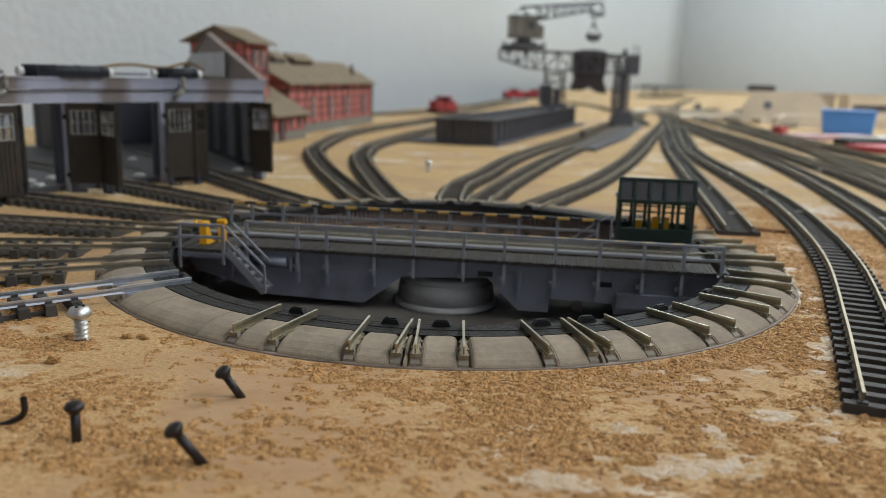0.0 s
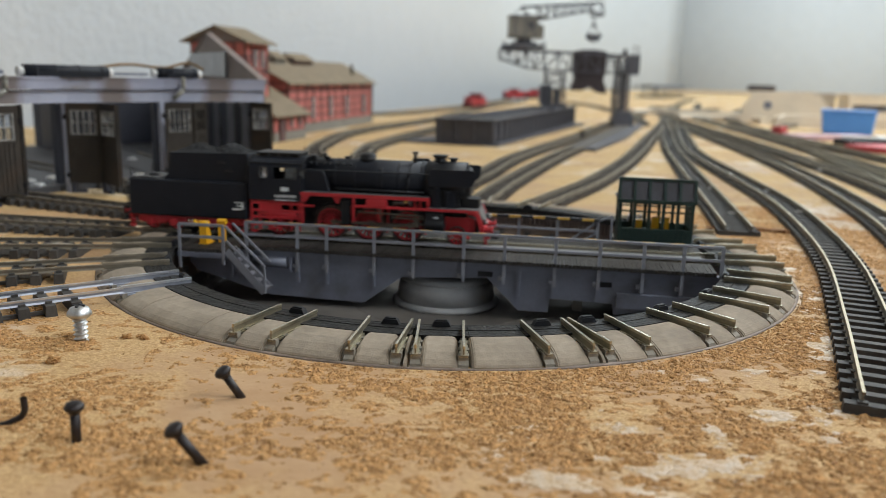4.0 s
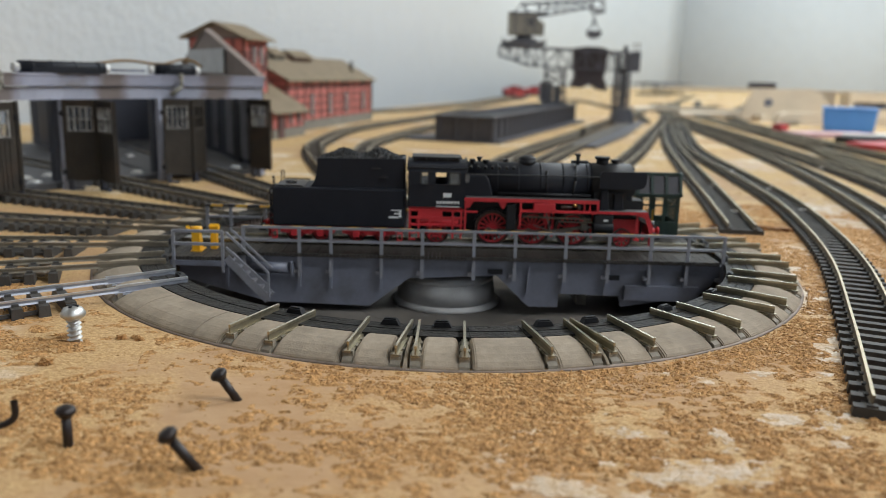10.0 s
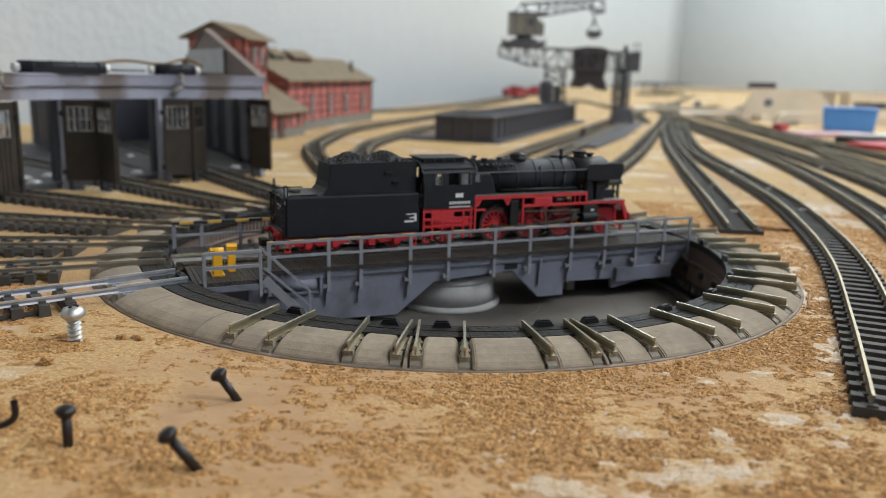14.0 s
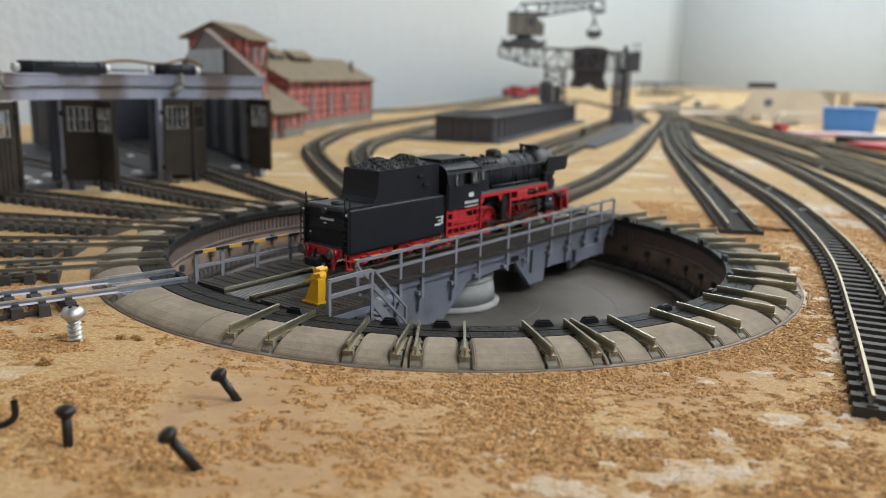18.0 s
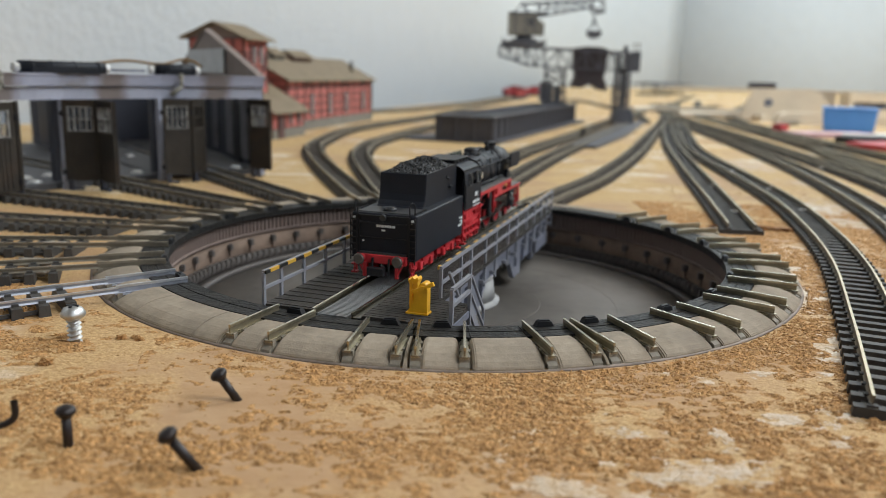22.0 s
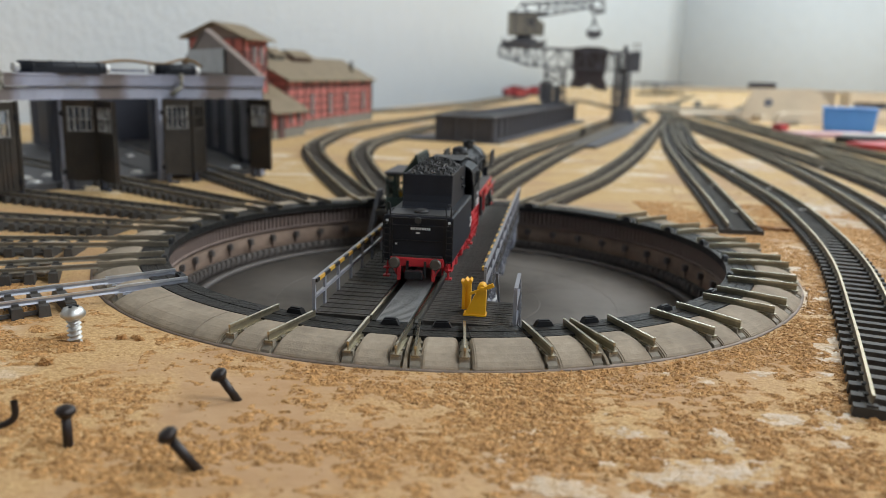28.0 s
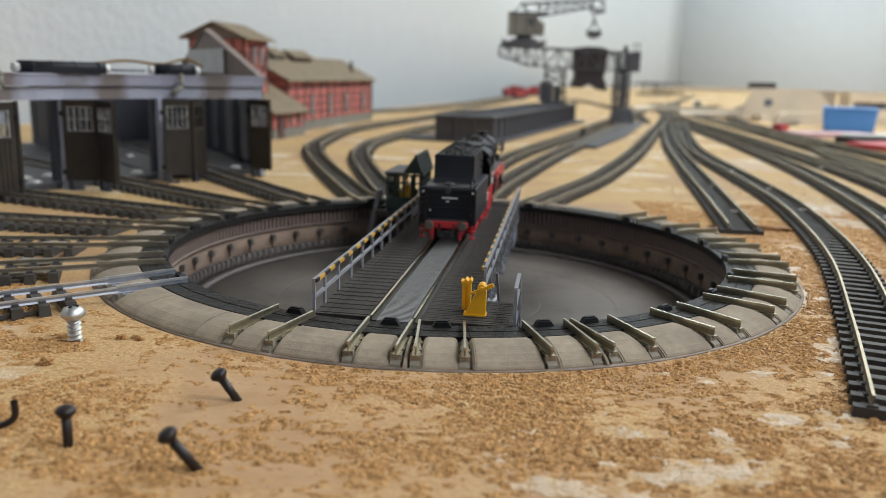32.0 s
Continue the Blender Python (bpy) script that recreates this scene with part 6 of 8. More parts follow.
        bar(bm, a + e * 0.004 - Vector((0, 0, 0.0012)), b - e * 0.003 - Vector((0, 0, 0.0012)), 0.0070, 0.0022)
        part("drive_saddle", bm, M_BLACK, drive)
    bm = bmesh.new()
    bar(bm, (-0.1600, 0.1262, 0.0532), (-0.1482, 0.1412, 0.0532), 0.003, 0.0012)
    bar(bm, (-0.2060, 0.0660, 0.0532), (-0.1895, 0.0885, 0.0532), 0.003, 0.0018)
    part("drive_rail", bm, M_GREY, shed)
    return shed


engine_shed()
crv = bpy.data.curves.new("wire", "CURVE")
crv.dimensions, crv.bevel_depth, crv.bevel_resolution = "3D", 0.0007, 2
sp = crv.splines.new("BEZIER")
W = [(-0.166, 0.128, 0.0560), (-0.158, 0.148, 0.0578), (-0.146, 0.160, 0.0566), (-0.136, 0.170, 0.0590), (-0.128, 0.166, 0.0560)]
sp.bezier_points.add(len(W) - 1)
for b, co in zip(sp.bezier_points, W):
    b.co, b.handle_left_type, b.handle_right_type = co, "AUTO", "AUTO"
crv.materials.append(M_WIRE)
tagged(new("cable", crv), "thin brown cable over the engine shed drives", "cable")
for x, y in ((-0.1914, 0.1282), (-0.1860, 0.1046), (-0.1963, 0.1164), (-0.1884, 0.2185), (-0.1566, 0.1477), (-0.1154, 0.1805)):
    bm = bmesh.new()
    turned(bm, [(0.0002, 0.0), (0.0030, 0.0), (0.0030, 0.0004), (0.0020, 0.0012), (0.0002, 0.0015)], n=16)
    solid("floor_screw", bm, M_ZINC, "shiny zinc screw head in the shed floor", "screw", pose(x, y, 0.0030), "shed floor screws")


# ---------------------------------------------------------------- half-timbered workshop
U, WV = Vector((0.2197, 0.9756, 0)), Vector((-0.9756, 0.2197, 0))


def framed_wall(parent, p, q, z0, z1, cols, rows, windows=(), braces=()):
    """A brick wall between p and q with dark timbers standing proud of it and windows let in."""
    m, w = on_plan((p.x, p.y), (q.x, q.y))
    bm = bmesh.new()
    box(bm, 0, w, 0, 0.0016, z0, z1, m)
    wall = part("wall", bm, M_BRICKRED, parent, "red brick infill wall")
    for i in range(cols + 1):
        x = w * i / cols
        bm = bmesh.new()
        box(bm, max(0, x - 0.0008), min(w, x + 0.0008), -0.0006, 0.0002, z0, z1, m)
        part("timber", bm, M_TIMBER, wall)
    for j in range(rows + 1):
        z = z0 + (z1 - z0) * j / rows
        bm = bmesh.new()
        box(bm, 0, w, -0.0005, 0.0002, max(z0, z - 0.0008), min(z1, z + 0.0008), m)
        part("timber", bm, M_TIMBER, wall)
    for x0, za, x1, zb in braces:
        bm = bmesh.new()
        bar(bm, m @ Vector((x0 * w, -0.0003, z0 + za * (z1 - z0))), m @ Vector((x1 * w, -0.0003, z0 + zb * (z1 - z0))), 0.0009)
        part("timber", bm, M_TIMBER, wall)
    for x, ww, za, zb in windows:
        bm = bmesh.new()
        x *= w
        prism(bm, [(x - ww / 2, za), (x + ww / 2, za), (x + ww / 2, zb - ww * 0.3), (x, zb), (x - ww / 2, zb - ww * 0.3)], -0.0009, 0.0004, m)
        win = part("window", bm, M_TIMBER, wall, "arched workshop window")
        bm = bmesh.new()
        n = max(2, int((zb - za) / 0.0032))
        for k in range(n):
            for s in (-1, 1):
                box(bm, x + s * ww * 0.23 - ww * 0.17, x + s * ww * 0.23 + ww * 0.17, -0.0012, -0.0008, za + (zb - za) * (k + 0.1) / n * 0.92, za + (zb - za) * (k + 0.85) / n * 0.92, m)
        part("pane", bm, M_PANE, win)


def roof_slope(parent, a, b, c, d, t=0.0012, name="roof"):
    bm = bmesh.new()
    lo = [bm.verts.new(p) for p in (a, b, c, d)]
    hi = [bm.verts.new(Vector(p) + Vector((0, 0, t))) for p in (a, b, c, d)]
    bm.faces.new(lo[::-1])
    bm.faces.new(hi)
    for i in range(4):
        bm.faces.new((lo[i], lo[(i + 1) % 4], hi[(i + 1) % 4], hi[i]))
    return part(name, bm, M_ROOF, parent, "brown felt roof slope")


def workshop():
    house = thing("workshop_building", "red half-timbered model workshop with brown felt roofs and a tower", "building")
    Zv = Vector((0, 0, 1))
    f0, f1 = Vector((-0.1445, 0.464, 0)), Vector((-0.0938, 0.6888, 0))
    dep = 0.075
    b0, b1 = f0 + WV * dep, f1 + WV * dep
    wins = [(x, 0.0085, 0.0125, 0.0345) for x in (0.24, 0.44, 0.64, 0.88)]
    framed_wall(house, f0, f1, 0.0085, 0.0465, 12, 5, wins, [(x / 12, 1.0, (x + 1) / 12, 0.82) for x in (2, 4, 7, 10)] + [((x + 1) / 12, 1.0, x / 12, 0.82) for x in (2, 4, 7, 10)])
    framed_wall(house, b0, f0, 0.0085, 0.0465, 5, 5)
    framed_wall(house, f1, b1, 0.0085, 0.0465, 5, 5, [(0.3, 0.008, 0.0125, 0.0345)])
    bm = bmesh.new()
    slab(bm, [(p.x, p.y) for p in (f0 - WV * 0.0012 - U * 0.0012, f1 - WV * 0.0012 + U * 0.0012, b1 + U * 0.0012, b0 - U * 0.0012)], 0.0, 0.0088)
    part("plinth", bm, M_STONE, house, "grey-brown stone plinth")
    bm = bmesh.new()
    box(bm, -0.0016, 0.0016, -0.0016, 0.0016, 0.0, 0.047, Matrix.Translation(f1 + U * 0.0012))
    part("corner_pier", bm, M_STONE, house)
    for e in (f0, f1):
        bm = bmesh.new()
        p, q, r = e + Zv * 0.0465, e + WV * dep + Zv * 0.0465, e + WV * dep / 2 + Zv * 0.0655
        k = U * (0.0008 if e is f0 else -0.0008)
        v = [bm.verts.new(x) for x in (p, q, r, p + k, q + k, r + k)]
        bm.faces.new(v[:3])
        bm.faces.new(v[3:][::-1])
        for i in range(3):
            bm.faces.new((v[i], v[(i + 1) % 3], v[3 + (i + 1) % 3], v[3 + i]))
        part("gable", bm, M_BRICKRED, house)
    o = U * 0.006
    ridge0, ridge1 = f0 + WV * dep / 2 + Zv * 0.0660 - o, f1 + WV * dep / 2 + Zv * 0.0660 + o
    roof_slope(house, f0 - WV * 0.005 + Zv * 0.0445 - o, f1 - WV * 0.005 + Zv * 0.0445 + o, ridge1, ridge0)
    roof_slope(house, b0 + WV * 0.005 + Zv * 0.0445 - o, b1 + WV * 0.005 + Zv * 0.0445 + o, ridge1, ridge0)
    for f, w, k in ((0.20, 0.024, -0.004), (0.44, 0.046, -0.005)):
        c = f0 + (f1 - f0) * f + WV * dep / 2
        bm = bmesh.new()
        m = Matrix.Translation(c + Zv * k) @ Matrix.Rotation(math.atan2(U.y, U.x), 4, "Z")
        prism(bm, [(-0.009, 0.058), (0.009, 0.058), (0.009, 0.0725), (0.0, 0.0775), (-0.009, 0.0725)], -w / 2, w / 2, m @ pose(0, 0, 0, 0, 0, 90))
        vent = part("ridge_vent", bm, M_TIMBER if w > 0.03 else M_STONE, house, "ridge vent box")
        bm = bmesh.new()
        prism(bm, [(-0.0125, 0.0715), (0.0, 0.0788), (0.0125, 0.0715), (0.0, 0.0775)], -w / 2 - 0.002, w / 2 + 0.002, m @ pose(0, 0, 0, 0, 0, 90))
        part("vent_roof", bm, M_ROOF, vent)
    bm = bmesh.new()
    c = f0 + (f1 - f0) * 0.86 + WV * 0.012
    rod(bm, c + Zv * 0.045, c + Zv * 0.0650, 0.0016, 10)
    part("stove_pipe", bm, M_BLACKM, house)
    # tower
    t1 = Vector((-0.1533, 0.4258, 0))
    t0 = t1 - U * 0.040
    g0, g1 = t0 + WV * 0.047, t1 + WV * 0.047
    framed_wall(house, t0, t1, 0.0, 0.0780, 4, 7, [(0.40, 0.0065, 0.0585, 0.0735), (0.72, 0.0065, 0.0585, 0.0735)], [(0.0, 0.9, 0.25, 0.62), (0.25, 0.9, 0.0, 0.62), (0.75, 0.9, 1.0, 0.62), (1.0, 0.9, 0.75, 0.62)])
    framed_wall(house, g0, t0, 0.0, 0.0780, 5, 7)
    framed_wall(house, t1, g1, 0.0, 0.0780, 5, 7)
    for e in (t0, t1):
        bm = bmesh.new()
        p, q, r = e + Zv * 0.078, e + WV * 0.047 + Zv * 0.078, e + WV * 0.0235 + Zv * 0.0885
        k = U * (0.0008 if e is t0 else -0.0008)
        v = [bm.verts.new(x) for x in (p, q, r, p + k, q + k, r + k)]
        bm.faces.new(v[:3])
        bm.faces.new(v[3:][::-1])
        for i in range(3):
            bm.faces.new((v[i], v[(i + 1) % 3], v[3 + (i + 1) % 3], v[3 + i]))
        part("gable", bm, M_SHEDWALL, house, "brown boarded gable")
    o = U * 0.006
    r0, r1 = t0 + WV * 0.0235 + Zv * 0.0890 - o, t1 + WV * 0.0235 + Zv * 0.0890 + o
    roof_slope(house, t0 - WV * 0.006 + Zv * 0.0765 - o, t1 - WV * 0.006 + Zv * 0.0765 + o, r1, r0)
    roof_slope(house, g0 + WV * 0.006 + Zv * 0.0765 - o, g1 + WV * 0.006 + Zv * 0.0765 + o, r1, r0)
    # lean-to
    a1 = Vector((-0.1279, 0.4481, 0))
    a0 = a1 - U * 0.062
    framed_wall(house, a0, a1, 0.0075, 0.0215, 5, 1, [(0.55, 0.0042, 0.0105, 0.0195), (0.85, 0.0042, 0.0105, 0.0195)])
    framed_wall(house, a1, a1 + WV * 0.033, 0.0075, 0.0215, 3, 1)
    framed_wall(house, a0 + WV * 0.033, a0, 0.0075, 0.0215, 3, 1)
    bm = bmesh.new()
    slab(bm, [(p.x, p.y) for p in (a0 - WV * 0.001, a1 - WV * 0.001 + U * 0.001, a1 + WV * 0.033 + U * 0.001, a0 + WV * 0.033)], 0.0, 0.0076)
    part("plinth", bm, M_STONE, house)
    bm = bmesh.new()
    m, w = on_plan((a0.x, a0.y), (a1.x, a1.y))
    prism(bm, [(w * 0.14, 0.0), (w * 0.30, 0.0), (w * 0.30, 0.0165), (w * 0.22, 0.0190), (w * 0.14, 0.0165)], -0.0022, -0.0008, m)
    part("door", bm, M_TIMBER, house, "dark arched door")
    roof_slope(house, a0 - WV * 0.005 + Zv * 0.0200 - U * 0.004, a1 - WV * 0.005 + Zv * 0.0200 + U * 0.004, a1 + WV * 0.036 + Zv * 0.0440 + U * 0.004, a0 + WV * 0.036 + Zv * 0.0440 - U * 0.004)


workshop()


# ---------------------------------------------------------------- coal bunker, slab and crane
def coal_bunker():
    bk = thing("coal_bunker", "long dark grey model coal bunker with ribbed walls", "coal bunker")
    c = [Vector(p) for p in ((-0.0112, 0.426, 0), (0.034, 0.414, 0), (0.1543, 0.7709, 0), (0.105, 0.783, 0))]
    bm = bmesh.new()
    slab(bm, [(-0.040, 0.430), (0.040, 0.408), (0.168, 0.772), (0.098, 0.795)], 0.0, 0.0020)
    part("base_plate", bm, M_BUNKER, bk)
    for i in range(4):
        p, q = c[i], c[(i + 1) % 4]
        m, w = on_plan((p.x, p.y), (q.x, q.y))
        bm = bmesh.new()
        box(bm, 0, w, 0, 0.0020, 0.0018, 0.0200, m)
        wall = part("bunker_wall", bm, M_BUNKER, bk)
        n = 3 if w < 0.1 else 20
        bm = bmesh.new()
        box(bm, -0.0011, 0.0011, -0.0018, 0.0, 0.0018, 0.0197)
        me = mesh_of("rib", bm, M_BUNKER)
        for k in range(n + 1):
            piece("rib", me, wall, m @ pose(0.001 + (w - 0.002) * k / n, 0, 0))
        bm = bmesh.new()
        box(bm, -0.001, w + 0.001, -0.0022, 0.0024, 0.0197, 0.0213, m)
        part("coping", bm, M_BUNKER, wall)
    bm = bmesh.new()
    rnd = random.Random(8)
    n0 = 26
    grid = [[None] * 7 for _ in range(n0 + 1)]
    for i in range(n0 + 1):
        for j in range(7):
            p = c[0].lerp(c[3], i / n0).lerp(c[1].lerp(c[2], i / n0), 0.04 + 0.92 * j / 6)
            grid[i][j] = bm.verts.new((p.x, p.y, 0.0160 + rnd.uniform(0, 0.0025) + 0.003 * math.sin(j / 6 * math.pi)))
    for i in range(n0):
        for j in range(6):
            bm.faces.new((grid[i][j], grid[i + 1][j], grid[i + 1][j + 1], grid[i][j + 1]))
    part("coal_fill", bm, M_COAL, bk, "coal filling")
    bm = bmesh.new()
    bar(bm, (0.030, 0.47, 0.0221), (0.140, 0.765, 0.0221), 0.0016)
    part("crane_rail", bm, M_CRANE, bk)
    return bk


coal_bunker()
bm = bmesh.new()
slab(bm, [(0.0968, 0.397), (0.1161, 0.388), (0.170, 0.53), (0.245, 0.775), (0.222, 0.785), (0.140, 0.53)], 0.0, 0.0022)
solid("crane_slab", bm, M_BUNKER, "thin dark grey slab along the crane track", "slab")
bm = bmesh.new()
box(bm, -0.002, 0.002, -0.002, 0.002, 0.0022, 0.0034)
rod(bm, (0, 0, 0.003), (0, 0, 0.0092), 0.0012, 8)
box(bm, -0.0016, 0.0016, -0.0016, 0.0016, 0.0085, 0.0115)
solid("buffer_lamp", bm, M_BLACKM, "small black lamp post on the slab", "lamp post", pose(0.1172, 0.468, 0))


def truss(bm, a, b, h, n, w, drop=0.0, depth=0.0):
    """A lattice panel of height h hanging under the line a-b."""
    a, b = Vector(a), Vector(b)
    down = Vector((0, 0, -h))
    bar(bm, a, b, w)
    bar(bm, a + down, b + down, w)
    for i in range(n + 1):
        p = a + (b - a) * i / n
        bar(bm, p, p + down, w * 0.8)
        if i < n:
            q = a + (b - a) * (i + 1) / n
            if i % 2:
                bar(bm, p, q + down, w * 0.7)
            else:
                bar(bm, p + down, q, w * 0.7)


def crane():
    y0, y1 = 0.722, 0.748
    cr = thing("gantry_crane", "dark grey lattice gantry coaling crane with grab and hopper", "crane")
    bm = bmesh.new()
    for y in (y0, y1):
        truss(bm, (0.110, y, 0.0868), (0.221, y, 0.0835), 0.0205, 7, 0.0014)
        bar(bm, (0.0555, y, 0.0880), (0.110, y, 0.0868), 0.0014)
        bar(bm, (0.0558, y, 0.0775), (0.0931, y, 0.0665), 0.0014)
        bar(bm, (0.0931, y, 0.0665), (0.110, y, 0.0663), 0.0014)
        prev = None
        for k in range(6):
            f = k / 5
            top, low = (0.0555 + 0.0545 * f, y, 0.0880 - 0.0012 * f), (0.0555 + 0.0545 * f, y, 0.0775 - 0.0112 * min(1, f * 1.4))
            bar(bm, top, low, 0.0010)
            if prev:
                bar(bm, prev[k % 2], (top, low)[(k + 1) % 2], 0.0009)
            prev = (top, low)
    for x in (0.0558, 0.085, 0.11, 0.135, 0.17, 0.20, 0.221):
        bar(bm, (x, y0, 0.086), (x, y1, 0.086), 0.0011)
        bar(bm, (x, y0, 0.0665 if x > 0.09 else 0.0770), (x, y1, 0.0665 if x > 0.09 else 0.0770), 0.0011)
    bridge = part("bridge_truss", bm, M_CRANE, cr, "lattice bridge beam")
    bm = bmesh.new()
    for y in (y0, y1):
        bar(bm, (0.0555, y, 0.0892), (0.221, y, 0.0848), 0.0012)
    part("crane_rail", bm, M_CRANE, bridge)
    # near leg on the bunker
    bm = bmesh.new()
    for y in (y0, y1):
        for x in (0.1120, 0.1335):
            bar(bm, (x, y, 0.0665), (x + 0.002, y, 0.0230), 0.0016)
        for k in range(4):
            z = 0.066 - k * 0.0095
            bar(bm, (0.1120, y, z), (0.1345, y, z - 0.0095), 0.0009)
            bar(bm, (0.1340, y, z), (0.1130, y, z - 0.0095), 0.0009)
    for x in (0.1120, 0.1335):
        for k in range(4):
            z = 0.066 - k * 0.0095
            bar(bm, (x, y0, z), (x, y1, z - 0.0095), 0.0009)
    part("support_leg", bm, M_CRANE, cr, "lattice leg on the bunker wall")
    bm = bmesh.new()
    box(bm, 0.1100, 0.1370, y0 - 0.002, y1 + 0.002, 0.0214, 0.0262)
    box(bm, 0.1060, 0.1200, y0 + 0.002, y1 - 0.004, 0.0250, 0.0480)
    box(bm, 0.1230, 0.1300, y0 + 0.003, y1 - 0.006, 0.0250, 0.0440)
    part("machine_house", bm, M_CRANE, cr)
    # far leg: square tower
    bm = bmesh.new()
    for y in (y0 + 0.003, y1 - 0.003):
        for x in (0.1975, 0.2110):
            bar(bm, (x, y, 0.0830), (x, y, 0.0022), 0.0022)
        for k in range(8):
            z = 0.082 - k * 0.0098
            bar(bm, (0.1975, y, z), (0.2110, y, z - 0.0098), 0.0011)
            bar(bm, (0.1975, y, z - 0.0098), (0.2110, y, z - 0.0098), 0.0014)
    for x in (0.1975, 0.2110):
        for k in range(8):
            z = 0.082 - k * 0.0098
            bar(bm, (x, y0 + 0.003, z), (x, y1 - 0.003, z - 0.0098), 0.0011)
    box(bm, 0.2030, 0.2065, y0 + 0.008, y1 - 0.008, 0.008, 0.064)
    leg = part("support_leg", bm, M_CRANE, cr, "tall lattice tower leg")
    bm = bmesh.new()
    box(bm, 0.1950, 0.2190, y0 - 0.001, y1 + 0.001, 0.0022, 0.0120)
    box(bm, 0.1975, 0.2170, y0 + 0.001, y1 - 0.001, 0.0120, 0.0190)
    part("bogie", bm, M_CRANE, leg)
    bm = bmesh.new()
    box(bm, 0.2080, 0.2205, y0, y1, 0.0640, 0.0830)
    for x in (0.2130, 0.2190):
        bar(bm, (x, y0, 0.083), (x, y0, 0.0957), 0.0010)
    bar(bm, (0.2130, y0, 0.0950), (0.2190, y0, 0.0950), 0.0010)
    box(bm, 0.2030, 0.2070, y0 + 0.004, y0 + 0.012, 0.0860, 0.0925)
    bar(bm, (0.1880, y0, 0.0455), (0.1990, y0, 0.0455), 0.0020)
    bar(bm, (0.1905, y0, 0.0455), (0.1905, y0, 0.0250), 0.0010)
    part("stair_cage", bm, M_CRANE, leg)
    # hopper hung in the beam
    bm = bmesh.new()
    y2, y3 = y0 + 0.004, y1 - 0.003
    prism(bm, [(0.1440, 0.0885), (0.1560, 0.0905), (0.1720, 0.0905), (0.1830, 0.0885), (0.1830, 0.0640), (0.1800, 0.0560), (0.1840, 0.0470), (0.1849, 0.0395),
               (0.1760, 0.0405), (0.1700, 0.0440), (0.1640, 0.0475), (0.1580, 0.0440), (0.1540, 0.0425), (0.1420, 0.0430), (0.1450, 0.0500), (0.1475, 0.0570), (0.1450, 0.0640)], y2, y3)
    part("hopper", bm, M_HOPPER, cr, "dark brown coal hopper")
    # slewing crane on the beam
    bm = bmesh.new()
    box(bm, 0.0580, 0.1080, y0 - 0.003, y1 + 0.003, 0.0900, 0.0945)
    for x in (0.0575, 0.0610, 0.1040, 0.1080):
        bar(bm, (x, y0 - 0.003, 0.0900), (x, y0 - 0.003, 0.0985), 0.0010)
    box(bm, 0.070, 0.098, y0, y1, 0.0945, 0.0975)
    rod(bm, (0.084, 0.735, 0.0970), (0.084, 0.735, 0.1020), 0.009, 20)
    car = part("crane_carriage", bm, M_CRANE, cr)
    bm = bmesh.new()
    prism(bm, [(0.0650, 0.1018), (0.0650, 0.1262), (0.0680, 0.1275), (0.0960, 0.1262), (0.1000, 0.1180), (0.1060, 0.1160), (0.1060, 0.1018)], y0 - 0.001, y1 + 0.001)
    soften(part("crane_cab", bm, M_CRANECAB, cr, "grey-beige crane driver's house"), 0.0006)
    bm = bmesh.new()
    for x in (0.0720, 0.0840, 0.0950):
        box(bm, x - 0.0006, x + 0.0006, y0 - 0.0016, y0 - 0.0008, 0.1030, 0.1240)
    box(bm, 0.0870, 0.0935, y0 - 0.0016, y0 - 0.0008, 0.1120, 0.1210)
    box(bm, 0.0645, 0.1062, y0 - 0.0018, y1 + 0.0018, 0.1255, 0.1275)
    part("cab_window", bm, M_CRANE, cr)
    bm = bmesh.new()
    for y in (y0 + 0.005, y1 - 0.005):
        top = [Vector((0.0792, y, 0.1375)), Vector((0.1740, y, 0.1450))]
        low = [Vector((0.1010, y, 0.1235)), Vector((0.1620, y, 0.1355))]
        bar(bm, *top, 0.0015)
        bar(bm, *low, 0.0013)
        bar(bm, low[1], (0.1740, y, 0.1320), 0.0013)
        bar(bm, top[1], (0.1771, y, 0.1305), 0.0013)
        bar(bm, (0.1620, y, 0.1355), (0.1625, y, 0.1440), 0.0011)
        bar(bm, (0.1625, y, 0.1300), (0.1775, y, 0.1300), 0.0013)
        bar(bm, (0.1625, y, 0.1300), (0.1620, y, 0.1355), 0.0011)
        bar(bm, top[0], (0.0690, y, 0.1262), 0.0011)
        bar(bm, top[0], (0.0900, y, 0.1262), 0.0011)
        n = 6
        for k in range(n + 1):
            p = Vector((0.098 + 0.064 * k / n, y, 0.1388 + 0.0052 * k / n))
            q = low[0].lerp(low[1], k / n)
            bar(bm, p, q, 0.0009)
            if k < n:
                q2 = low[0].lerp(low[1], (k + 1) / n)
                bar(bm, p, q2, 0.0009)
    for k in range(5):
        x, z = 0.0792 + 0.0948 * k / 4, 0.1375 + 0.0075 * k / 4
        bar(bm, (x, y0 + 0.005, z), (x, y1 - 0.005, z), 0.0010)
    part("jib", bm, M_CRANE, cr, "lattice crane jib")
    bm = bmesh.new()
    for s in (-0.0015, 0.0015):
        rod(bm, (0.1662 + s, 0.735, 0.1300), (0.1662 + s, 0.735, 0.1190), 0.0005, 6)
    part("hoist_rope", bm, M_CRANE, cr)
    bm = bmesh.new()
    for s in (-1, 1):
        prism(bm, [(0.1667, 0.1090), (0.1667 + s * 0.0088, 0.1085), (0.1667 + s * 0.0080, 0.1040), (0.1667 + s * 0.0045, 0.1006), (0.1667, 0.1000)], 0.7300, 0.7400)
